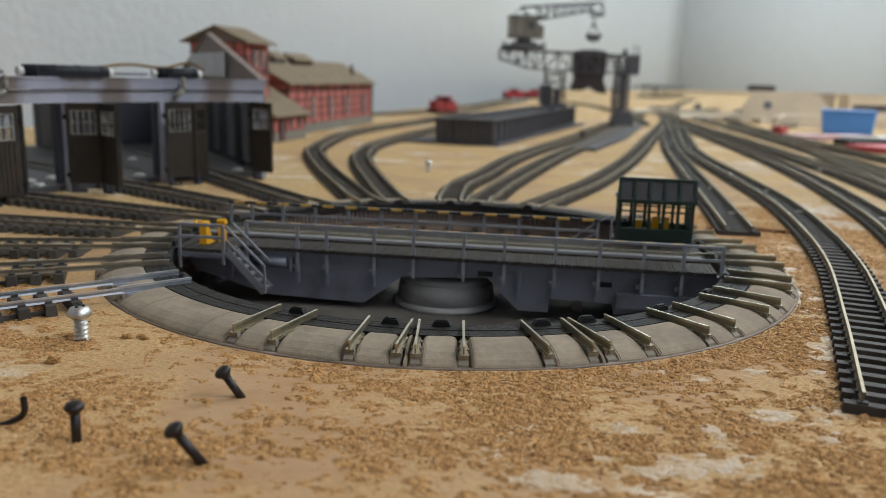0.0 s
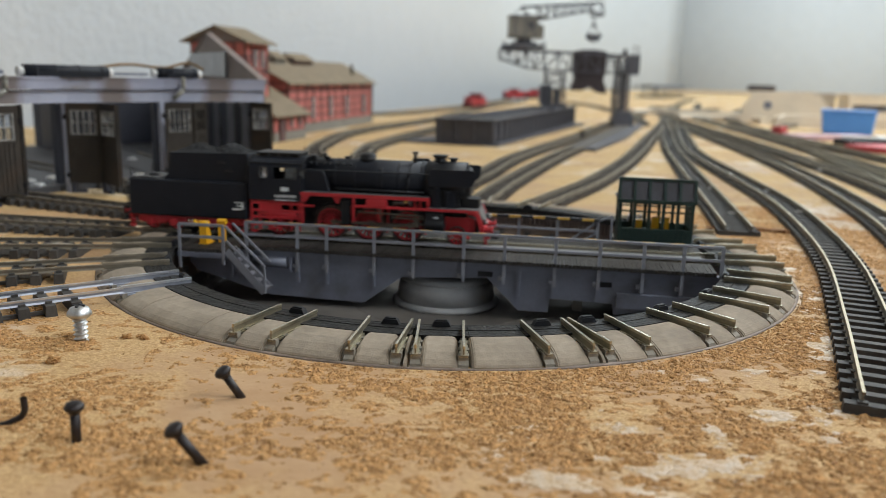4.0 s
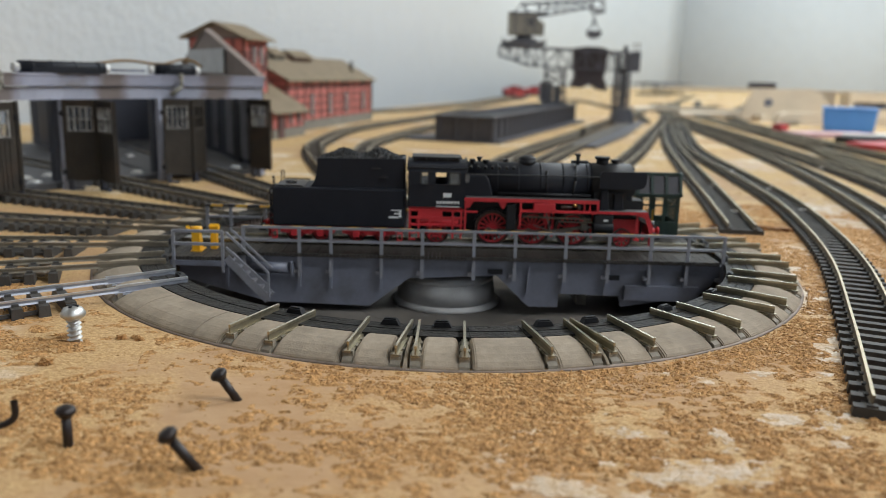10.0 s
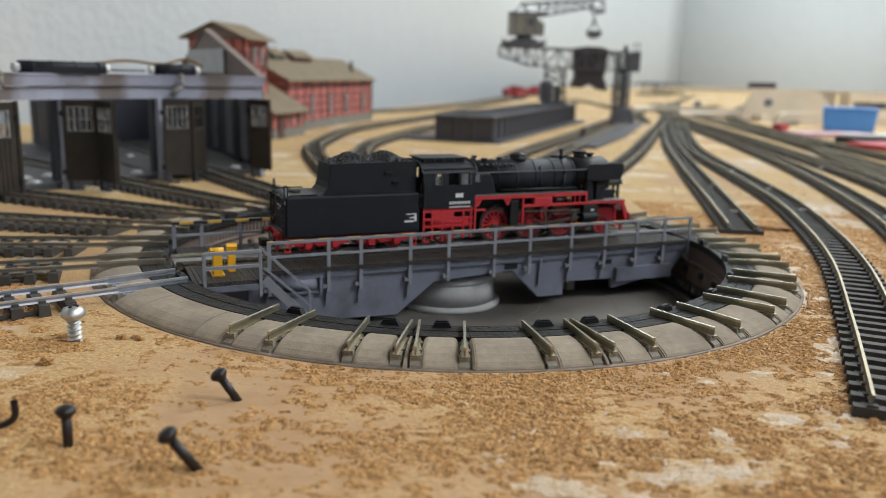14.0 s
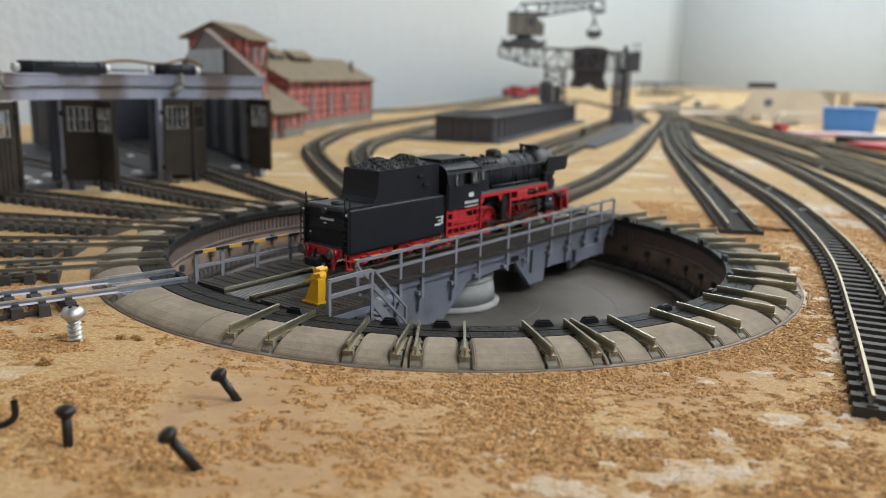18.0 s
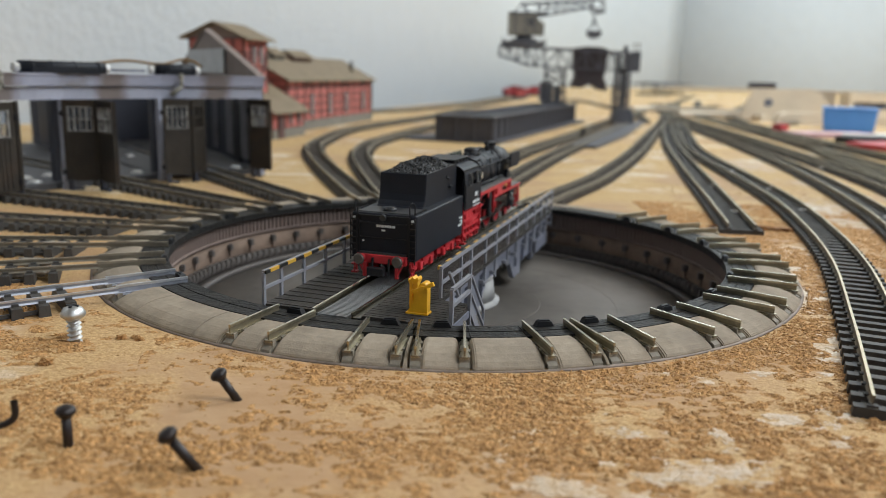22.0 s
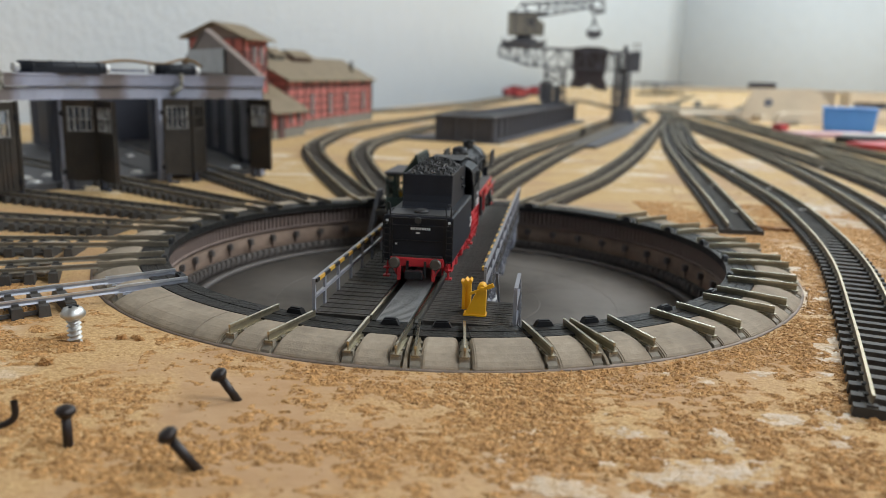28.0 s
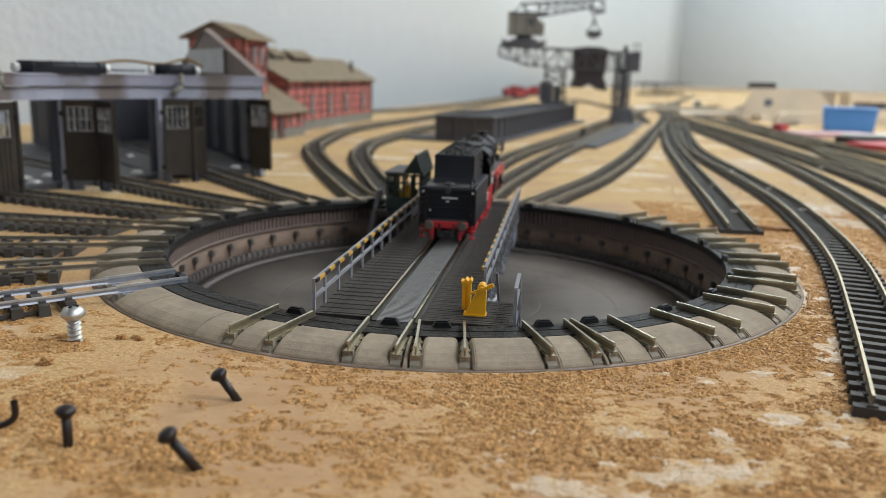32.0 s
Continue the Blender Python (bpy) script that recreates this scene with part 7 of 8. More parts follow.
        bar(bm, (0.1667 + s * 0.0075, 0.735, 0.1085), (0.1667, 0.735, 0.1195), 0.0009)
    box(bm, 0.1645, 0.1690, 0.7325, 0.7375, 0.1170, 0.1200)
    part("grab", bm, M_CRANE, cr, "clamshell grab")
    return cr


crane()


# ---------------------------------------------------------------- other rolling stock
def diesel(label, m, dark=False):
    d = thing("diesel_locomotive", label, "locomotive", m)
    body = M_DIESEL
    bm = bmesh.new()
    box(bm, -0.030, 0.030, -0.0088, 0.0088, 0.0085, 0.0120)
    soften(part("frame", bm, M_BLACKM if dark else body, d), 0.0004)
    bm = bmesh.new()
    box(bm, -0.0290, -0.0060, -0.0070, 0.0070, 0.0120, 0.0225)
    box(bm, 0.0100, 0.0290, -0.0070, 0.0070, 0.0120, 0.0215)
    soften(part("hood", bm, body, d, "red engine hoods"), 0.0012, 3)
    bm = bmesh.new()
    box(bm, -0.0060, 0.0100, -0.0085, 0.0085, 0.0120, 0.0200)
    for x in (-0.0055, 0.0020, 0.0095):
        for y in (-0.0080, 0.0080):
            box(bm, x - 0.0006, x + 0.0006, y - 0.0005, y + 0.0005, 0.0200, 0.0265)
    box(bm, -0.0065, 0.0105, -0.0090, 0.0090, 0.0265, 0.0282)
    cab = soften(part("cab", bm, body, d, "red driver's cab"), 0.0005)
    bm = bmesh.new()
    box(bm, -0.0052, 0.0092, -0.0078, 0.0078, 0.0200, 0.0265)
    part("window", bm, M_BLACK, cab)
    bm = bmesh.new()
    rod(bm, (0.014, 0, 0.021), (0.014, 0, 0.0255), 0.0012, 8)
    rod(bm, (-0.012, 0, 0.022), (-0.012, 0, 0.0245), 0.0012, 8)
    part("exhaust", bm, M_BLACKM, d)
    wm = wheel_mesh(0.0030, 8, "wheel")
    for x in (-0.022, -0.012, 0.012, 0.022):
        for s in (-1, 1):
            make_wheel("wheel", wm, d, pose(x, s * 0.0050, 0.0070))
    bm = bmesh.new()
    for x in (-0.017, 0.017):
        box(bm, x - 0.0090, x + 0.0090, -0.0075, 0.0075, 0.0060, 0.0088)
    for e in (-1, 1):
        box(bm, min(e * 0.0300, e * 0.0312), max(e * 0.0300, e * 0.0312), -0.0086, 0.0086, 0.0070, 0.0105)
        for s in (-1, 1):
            rod(bm, (e * 0.0312, s * 0.0055, 0.0095), (e * 0.0330, s * 0.0055, 0.0095), 0.0013, 10)
    part("bogie", bm, M_BLACKM, d)
    for e in (-1, 1):
        for s in (-1, 1):
            bm = bmesh.new()
            rod(bm, (e * 0.0290, s * 0.0045, 0.0140), (e * 0.0298, s * 0.0045, 0.0140), 0.0010, 10)
            part("headlamp", bm, M_WHITE, d)
    return d


SHUNTER = diesel("small red diesel shunting locomotive running behind the coal bunker", pose(0, 0.9, 0))
diesel("red diesel locomotive parked on the wall-side track", pose(0.150, 1.74, 0.0, 0, 0, 38))
diesel("black and red diesel locomotive parked behind a red one", pose(0.204, 1.782, 0.0, 0, 0, 38), True)


# ---------------------------------------------------------------- far side of the layout
def platform_shed():
    p = thing("platform_shed", "long low grey model platform roof on posts", "platform roof", Matrix.Translation((0.72, 2.55, 0)) @ pose(0, 0, 0, 0, 0, 56))
    bm = bmesh.new()
    box(bm, -0.14, 0.14, -0.04, 0.04, 0.0, 0.006)
    part("platform", bm, M_STONE, p)
    bm = bmesh.new()
    prism(bm, [(-0.055, 0.034), (0.0, 0.040), (0.055, 0.034), (0.055, 0.037), (0.0, 0.043), (-0.055, 0.037)], -0.15, 0.15, pose(0, 0, 0, 0, 0, 90))
    part("roof", bm, M_BUNKER, p)
    for i in range(5):
        for s in (-0.02, 0.02):
            bm = bmesh.new()
            box(bm, -0.125 + i * 0.062, -0.120 + i * 0.062, s - 0.002, s + 0.002, 0.006, 0.037)
            part("post", bm, M_CRANE, p)


platform_shed()


def plywood_ramp():
    """A pale plywood shell of a raised corner with a round hole, its bent side strip and the deck beside it."""
    r = thing("plywood_ramp", "unfinished pale plywood ramp with a hole and curved edge", "ramp", pose(0.448, 0.93, 0, 0, 0, -4))
    arc = [(0.062 + 0.036 * math.cos(radians(a)), 0.046 * math.sin(radians(a))) for a in range(0, 91, 10)]
    bm = bmesh.new()
    prism(bm, [(-0.030, 0.0)] + arc + [(-0.008, 0.046), (-0.020, 0.030)], 0.0, 0.006)
    part("front_panel", bm, M_PLYWOOD, r, "pale plywood panel")
    for x, y0, y1, mm in ((0.0, 0.001, 0.055, M_PLYDARK), (0.022, 0.055, 0.060, M_PLYWOOD)):
        bm = bmesh.new()
        big = [(p + 0.001 + x, q * 1.01) for p, q in arc]
        small = [(p - 0.004 + x, q * 0.99) for p, q in reversed(arc)]
        prism(bm, big + small, y0, y1)
        part("bent_side", bm, mm, r, "bent plywood side strip")
    bm = bmesh.new()
    rod(bm, (0.010, -0.0012, 0.026), (0.010, 0.001, 0.026), 0.0060, 18)
    part("round_hole", bm, M_GREY, r, "dark round hole")
    bm = bmesh.new()
    box(bm, -0.10, 0.60, 0.170, 0.180, 0.0400, 0.0440)
    box(bm, -0.10, 0.60, 0.180, 0.240, 0.0380, 0.0420)
    part("far_edge", bm, M_PLYWOOD, r)
    # added sheet whose darker colour stands for shade under the deck
    bm = bmesh.new()
    box(bm, 0.090, 0.165, 0.160, 0.168, 0.0, 0.043)
    part("back_panel", bm, M_PLYDARK, r, "darker panel standing in for the shaded gap under the deck")
    bm = bmesh.new()
    box(bm, 0.155, 0.162, 0.08, 0.12, 0.0, 0.044)
    box(bm, 0.162, 0.60, 0.10, 0.108, 0.028, 0.040)
    box(bm, 0.162, 0.60, 0.10, 0.108, 0.0, 0.018)
    part("side_panel", bm, M_PLYWOOD, r)
    bm = bmesh.new()
    box(bm, 0.162, 0.60, 0.112, 0.118, 0.016, 0.030)
    part("slot_back", bm, M_GREY, r)
    bm = bmesh.new()
    prism(bm, [(0.0, 0.0), (0.30, 0.0), (0.30, 0.012), (0.015, 0.016), (0.004, 0.012)], -0.075, -0.055)
    part("low_deck", bm, M_PLYWOOD, r, "low pale deck before the ramp")
    return r


plywood_ramp()
wagon = thing("dark_wagon", "dark brown goods wagon standing on the raised far deck", "wagon", pose(0.521, 1.128, 0.0420, 0, 0, -4))
bm = bmesh.new()
box(bm, -0.0215, 0.0215, -0.007, 0.007, 0.0022, 0.0092)
soften(part("body", bm, M_HOPPER, wagon), 0.0006)
bm = bmesh.new()
prism(bm, [(-0.0220, 0.0092), (0.0220, 0.0092), (0.0200, 0.0115), (-0.0200, 0.0115)], -0.0072, 0.0072)
part("roof", bm, M_BUNKER, wagon)
for x in (-0.014, 0.014):
    bm = bmesh.new()
    rod(bm, (x, -0.0055, 0.0022), (x, 0.0055, 0.0022), 0.0022, 12)
    part("wheelset", bm, M_BLACKM, wagon)
for k, (x, y, r0) in enumerate(((0.375, 0.90, 0.070), (0.36, 1.02, 0.11))):
    bm = bmesh.new()
    turned(bm, [(r0, 0.0), (r0 + 0.012, 0.0), (r0 + 0.012, 0.009), (r0, 0.009)], 10, 120, 24)
    solid("curved_strip", bm, M_PLYWOOD, "pale curved plywood trackbed strip lying on the board", "strip", pose(x, y, 0.0002 * k), "trackbed strips")
# blue crate and what lies before it
c = thing("blue_crate", "bright blue open plastic crate on the board", "crate", pose(0.471, 0.713, 0, 0, 0, -24))
bm = bmesh.new()
prism(bm, [(-0.0265, 0.001), (0.0265, 0.001), (0.0292, 0.0265), (-0.0292, 0.0265)], -0.020, 0.020)
soften(part("tub", bm, M_BLUE, c), 0.002, 3)
bm = bmesh.new()
box(bm, -0.0302, 0.0302, -0.0212, 0.0212, 0.0265, 0.0285)
soften(part("rim", bm, M_BLUE, c), 0.001)
rnd = random.Random(21)
M_REDP = mat("red_card", (0.52, 0.05, 0.06), 0.5, vary=0.08, scale=60)
M_PINK = mat("pink_card", (0.62, 0.40, 0.42), 0.6, vary=0.15, scale=60)
for i, (x, y, w, d, h, a, mm, lab) in enumerate((
        (0.392, 0.462, 0.050, 0.060, 0.005, 18, M_REDP, "flat red cardboard box"), (0.415, 0.535, 0.075, 0.028, 0.006, 12, M_BLACKM, "flat black tool case"),
        (0.400, 0.605, 0.085, 0.028, 0.005, 8, M_PINK, "pink and white magazine"), (0.462, 0.575, 0.050, 0.030, 0.006, -8, M_WHITEP, "white paper bag"),
        (0.435, 0.410, 0.060, 0.060, 0.005, 25, M_REDP, "flat red cardboard box"), (0.515, 0.60, 0.06, 0.04, 0.010, 5, M_WHITEP, "white cardboard carton"),
        (0.368, 0.655, 0.012, 0.012, 0.009, 30, M_REDP, "small red box"))):
    bm = bmesh.new()
    box(bm, -w / 2, w / 2, -d / 2, d / 2, 0.0, h)
    soften(solid("packaging", bm, mm, lab + " lying on the board", "box", pose(x, y, 0.0002 * i, 0, 0, a), "clutter beside the tracks"), 0.0008)
bm = bmesh.new()
prism(bm, [(0.0, 0.0), (0.045, 0.0), (0.045, 0.002), (0.004, 0.002), (0.004, 0.020), (0.0, 0.020)], -0.008, 0.008)
solid("metal_bracket", bm, M_ZINC, "bent bright metal angle bracket", "bracket", pose(0.425, 0.525, 0.0062, 0, 0, 150))


# ---------------------------------------------------------------- nails, screws, crumbs on the board
def nail(foot, head, lean_label):
    t = thing("nail", lean_label, "nail", None, "nails in the board")
    a, b = Vector(foot), Vector(head)
    d = (b - a).normalized()
    bm = bmesh.new()
    rod(bm, a - d * 0.002, b - d * 0.0006, 0.00074, 12)
    part("shank", bm, M_NAIL, t)
    bm = bmesh.new()
    rod(bm, b - d * 0.0014, b - d * 0.0004, 0.0008, 14, 0.0014)
    q = d.to_track_quat("Z", "Y").to_matrix().to_4x4()
    bmesh.ops.create_uvsphere(bm, u_segments=16, v_segments=10, radius=0.00152, matrix=Matrix.Translation(b - d * 0.0003) @ q @ Matrix.Diagonal((1, 1, 0.62, 1)))
    for f in bm.faces:
        f.smooth = True
    part("nail_head", bm, M_NAIL, t, "domed black nail head")


nail((-0.0357, -0.1210, 0), (-0.0387, -0.1219, 0.0052), "black round-headed track nail leaning in the chipboard")
nail((-0.0562, -0.1400, 0), (-0.0561, -0.1402, 0.0061), "black round-headed track nail standing upright in the chipboard")
nail((-0.0348, -0.1460, 0), (-0.0386, -0.1474, 0.0062), "black round-headed track nail leaning in the chipboard")
crv = bpy.data.curves.new("bent_nail", "CURVE")
crv.dimensions, crv.bevel_depth, crv.bevel_resolution = "3D", 0.00055, 3
sp = crv.splines.new("BEZIER")
W = [(-0.0716, -0.1350, -0.0004), (-0.0692, -0.1344, 0.0004), (-0.0677, -0.1338, 0.0014), (-0.0675, -0.1336, 0.0042)]
sp.bezier_points.add(len(W) - 1)
for b, co in zip(sp.bezier_points, W):
    b.co, b.handle_left_type, b.handle_right_type = co, "AUTO", "AUTO"
crv.materials.append(M_NAIL)
tagged(new("bent_nail", crv), "thin black nail bent into a hook in the board", "nail")


def screw(x, y, h, r, head, label):
    t = thing("screw", label, "screw", pose(x, y, 0))
    bm = bmesh.new()
    n, turns, per = 14, h / 0.00098, 14
    prev = None
    steps = int(turns * per)
    rod(bm, (0, 0, -0.002), (0, 0, h), r * 0.72, 14)
    for i in range(steps + 1):
        a, z = 2 * math.pi * i / per, h * i / steps
        ring = [bm.verts.new((q * math.cos(a), q * math.sin(a), z + o)) for q, o in ((r * 0.70, -0.00040), (r * 1.06, 0), (r * 0.70, 0.00040))]
        if prev:
            for j in range(2):
                bm.faces.new((prev[j], ring[j], ring[j + 1], prev[j + 1]))
        prev = ring
    part("thread", bm, M_ZINC, t, "zinc screw thread")
    bm = bmesh.new()
    turned(bm, [(0.0002, h - 0.0006), (r, h - 0.0006), (head, h + 0.0002), (head, h + 0.0008), (head * 0.75, h + 0.0018), (head * 0.35, h + 0.0023), (0.0002, h + 0.0024)], n=24)
    hd = part("screw_head", bm, M_ZINC, t, "domed cross-slot screw head")
    bm = bmesh.new()
    box(bm, -head * 0.5, head * 0.5, -0.0003, 0.0003, h + 0.0014, h + 0.00246)
    box(bm, -0.0003, 0.0003, -head * 0.5, head * 0.5, h + 0.0014, h + 0.00246)
    part("cross_slot", bm, M_BLACKM, hd)


screw(-0.0765, -0.0939, 0.0055, 0.00145, 0.00245, "zinc-plated cross-head screw standing half driven in the board")
screw(-0.0130, 0.2249, 0.0046, 0.0013, 0.0024, "small zinc screw standing in the board between tracks")
for x, y, h in ((0.1385, 0.1682, 40), (0.1220, 0.0867, -50), (0.1734, 0.2391, 70), (0.1662, 0.1631, 20), (0.1545, 0.0952, -40), (0.1841, 0.0815, -35), (0.1478, 0.2573, 60), (0.2430, 0.2742, 30)):
    bm = bmesh.new()
    bar(bm, (-0.0016, 0, 0.0003), (0.0016, 0, 0.0003), 0.0009, 0.0007)
    bar(bm, (0.0010, 0, 0.0004), (0.0014, 0.0012, 0.0004), 0.0007, 0.0006)
    solid("track_pin", bm, M_WHITEP, "bent pale metal track pin between the rails", "track pin", pose(x, y, 0.0019, 0, 0, h), "track pins")
for x, y, s in ((-0.1153, -0.0350, 1.0), (-0.1204, -0.0140, 1.0), (-0.1116, -0.0467, 1.0), (-0.0955, -0.0728, 0.7)):
    bm = bmesh.new()
    ball(bm, (0, 0, 0), 1.0, 24, 12)
    for v in bm.verts:
        k = 1.0 + 0.45 * noise.noise(v.co * 1.7 + Vector((x * 300, y * 300, 0))) + 0.2 * noise.noise(v.co * 4.0)
        v.co = Vector((v.co.x * 0.0058 * s * k, v.co.y * 0.0019 * s * k, 0.0016 + v.co.z * 0.0013 * s * k))
    for f in bm.faces:
        f.smooth = True
    solid("glue_blob", bm, M_GLUE, "whitish dried glue blob between sleepers", "glue", pose(x, y, 0, 0, 0, rnd.uniform(-10, 30)), "glue blobs")


def lattice(x, y, cell, seed):
    """Smooth value noise, 0 to 1, over arrays of places."""
    g = np.random.RandomState(seed).rand(257, 257)
    u, v = x / cell + 61.3, y / cell + 37.7
    i, j = np.floor(u).astype(int), np.floor(v).astype(int)
    fu, fv = u - i, v - j
    fu, fv = fu * fu * (3 - 2 * fu), fv * fv * (3 - 2 * fv)
    i, j = i % 256, j % 256
    return (g[i, j] * (1 - fu) + g[i + 1, j] * fu) * (1 - fv) + (g[i, j + 1] * (1 - fu) + g[i + 1, j + 1] * fu) * fv


def tornness(x, y):
    """How far the skin of the board is torn off: streaky patches, worst on the side of the straight track."""
    m = 0.42 * lattice(x * 0.6, y, 0.011, 1) + 0.25 * lattice(x * 0.7, y, 0.0040, 2) + 0.33 * lattice(x * 0.7, y, 0.0014, 3)
    d = np.hypot(x, y)
    m = m + np.clip((x + 0.05) * 1.2, 0.0, 0.10) + np.where((d < 0.121) & (x > -0.03), 0.06, 0.0)
    m = m - np.where((x < 0.035) & (y < -0.150), 0.05, 0.0) - np.where((x < -0.060) & (d < 0.120), 0.12, 0.0)
    for cx, cy, rx, ry in SMEARS:
        m = m - 0.45 * np.clip(1.15 - np.hypot((x - cx) / rx, (y - cy) / ry), 0.0, 1.0)
    return np.clip((m - 0.44) / 0.14, 0.0, 1.0)


# places of white filler and painted sheen on the board: middle and half widths
SMEARS = ((0.0395, -0.1420, 0.0085, 0.0040), (0.0320, -0.1440, 0.0050, 0.0025), (0.0175, -0.1480, 0.0080, 0.0022), (0.0300, -0.1297, 0.0027, 0.0018),
          (0.0585, -0.1225, 0.0046, 0.0036), (0.0660, -0.1245, 0.0016, 0.0050), (0.0635, -0.1310, 0.0017, 0.0012), (0.0710, -0.1200, 0.0022, 0.0014),
          (0.0830, -0.0830, 0.0020, 0.0026), (0.0810, -0.0923, 0.0026, 0.0018), (0.0505, -0.1060, 0.0022, 0.0012), (0.0450, -0.1310, 0.0016, 0.0042),
          (0.0313, -0.1293, 0.0057, 0.003), (0.026, -0.1238, 0.002, 0.0014), (0.0506, -0.105, 0.0018, 0.0015), (0.0676, -0.1201, 0.0014, 0.0034), (0.0658, -0.128, 0.0008, 0.0017), (0.0714, -0.1217, 0.0018, 0.0017), (0.0641, -0.1316, 0.0013, 0.0012), (0.06, -0.1319, 0.0013, 0.001), (0.0459, -0.1304, 0.0013, 0.0039),
          (0.0255, -0.141, 0.0022, 0.0012), (0.0626, -0.1002, 0.003, 0.0026), (0.0753, -0.1001, 0.0025, 0.0026), (0.0823, -0.0915, 0.0015, 0.0025), (0.0873, -0.08, 0.0016, 0.0058), (0.0597, -0.1207, 0.004, 0.0024), (0.0432, -0.1026, 0.0018, 0.0015), (0.0382, -0.1425, 0.0051, 0.0029), (0.0446, -0.1432, 0.0034, 0.0031), (0.2018, 0.2899, 0.0143, 0.0269), (0.1738, 0.1157, 0.0143, 0.0258), (0.1658, 0.0745, 0.0076, 0.0143), (0.2016, 0.2026, 0.0085, 0.0161))


def smears():
    """Thin white patches with ragged edges: filler, and glossy highlights painted in as colour."""
    for k, (cx, cy, rx, ry) in enumerate(SMEARS):
        g = max(0.00024, rx / 60)
        nx, ny = int(2.8 * rx / g) + 2, int(2.8 * ry / g) + 2
        X, Y = np.meshgrid(np.linspace(cx - 1.4 * rx, cx + 1.4 * rx, nx), np.linspace(cy - 1.4 * ry, cy + 1.4 * ry, ny), indexing="ij")
        d = 1.0 - np.hypot((X - cx) / rx, (Y - cy) / ry)
        n = 0.5 * lattice(X * 0.5, Y, 0.0016, 20 + k) + 0.3 * lattice(X * 0.6, Y, 0.0007, 50 + k) + 0.2 * lattice(X, Y, 0.00035, 80 + k)
        s = d * 0.45 + 2.6 * (n - 0.56)
        Z = -0.00004 + 0.00030 * np.clip(s, 0.0, 0.5) + 0.00007 * n
        idx = np.arange(nx * ny).reshape(nx, ny)
        keep = (s > 0.08)[:-1, :-1]
        F = np.stack([idx[:-1, :-1][keep], idx[1:, :-1][keep], idx[1:, 1:][keep], idx[:-1, 1:][keep]], 1)
        if not len(F):
            continue
        me = bpy.data.meshes.new("filler_sheen_smear")
        me.from_pydata(np.stack([X.ravel(), Y.ravel(), Z.ravel()], 1).tolist(), [], F.tolist())
        me.materials.append(M_SMEAR)
        tagged(new("filler_sheen_smear", me), "ragged white smear of filler and painted sheen on the chipboard", "smear", kind="stuff")


def torn_skin():
    """Raised, crumbly fibres where the board's skin is torn."""
    for k, (x0, x1, y0, y1, g) in enumerate(((-0.135, 0.140, -0.192, -0.050, 0.00022), (0.085, 0.200, -0.050, 0.120, 0.00045))):
        nx, ny = int((x1 - x0) / g), int((y1 - y0) / g)
        jit = np.random.RandomState(9 + k)
        X, Y = np.meshgrid(np.linspace(x0, x1, nx), np.linspace(y0, y1, ny), indexing="ij")
        X = X + jit.uniform(-0.4, 0.4, X.shape) * g
        Y = Y + jit.uniform(-0.4, 0.4, Y.shape) * g
        t = tornness(X, Y)
        h = 0.36 * lattice(X * 0.6, Y, 0.0011, 5) + 0.34 * lattice(X * 0.8, Y, 0.00055, 6) + 0.30 * lattice(X, Y, 0.00032, 7)
        h = np.clip(h - 0.38, -0.3, 1.0) * 0.00135 + jit.uniform(-0.00009, 0.00009, X.shape)
        Z = np.where(t > 0, t * h, 0.0) - 0.00004
        Z[np.hypot(X, Y) < 0.1060] = -0.001
        idx = np.arange(nx * ny).reshape(nx, ny)
        a, b, c, d = idx[:-1, :-1], idx[1:, :-1], idx[1:, 1:], idx[:-1, 1:]
        zz = np.maximum(np.maximum(Z[:-1, :-1], Z[1:, :-1]), np.maximum(Z[1:, 1:], Z[:-1, 1:]))
        keep = (zz > 0.00001) & (np.hypot(X, Y)[:-1, :-1] > 0.1058)
        F = np.stack([a[keep], b[keep], c[keep], d[keep]], 1)
        used, inv = np.unique(F, return_inverse=True)
        V = np.stack([X.ravel()[used], Y.ravel()[used], Z.ravel()[used]], 1)
        F = inv.reshape(-1, 4)
        me = bpy.data.meshes.new("torn_skin")
        me.vertices.add(len(V))
        me.vertices.foreach_set("co", V.ravel())
        me.loops.add(F.size)
        me.loops.foreach_set("vertex_index", F.ravel().astype(np.int32))
        me.polygons.add(len(F))
        me.polygons.foreach_set("loop_start", np.arange(0, F.size, 4, dtype=np.int32))
        me.polygons.foreach_set("use_smooth", np.zeros(len(F), dtype=bool))
        me.update(calc_edges=True)
        me.validate()
        me.materials.append(M_TORN)
        tagged(new("torn_skin", me), "rough torn brown fibres of the chipboard's surface", "torn chipboard", kind="stuff")


M_TORN = mat("torn_fibres", (0.50, 0.275, 0.107), 0.8, vary=0.30, scale=900, spec=0.3, bump=0.5, bump_scale=2600, dirt=(0.23, 0.115, 0.042), dirt_amount=0.42, dirt_scale=760)
torn_skin()
smears()


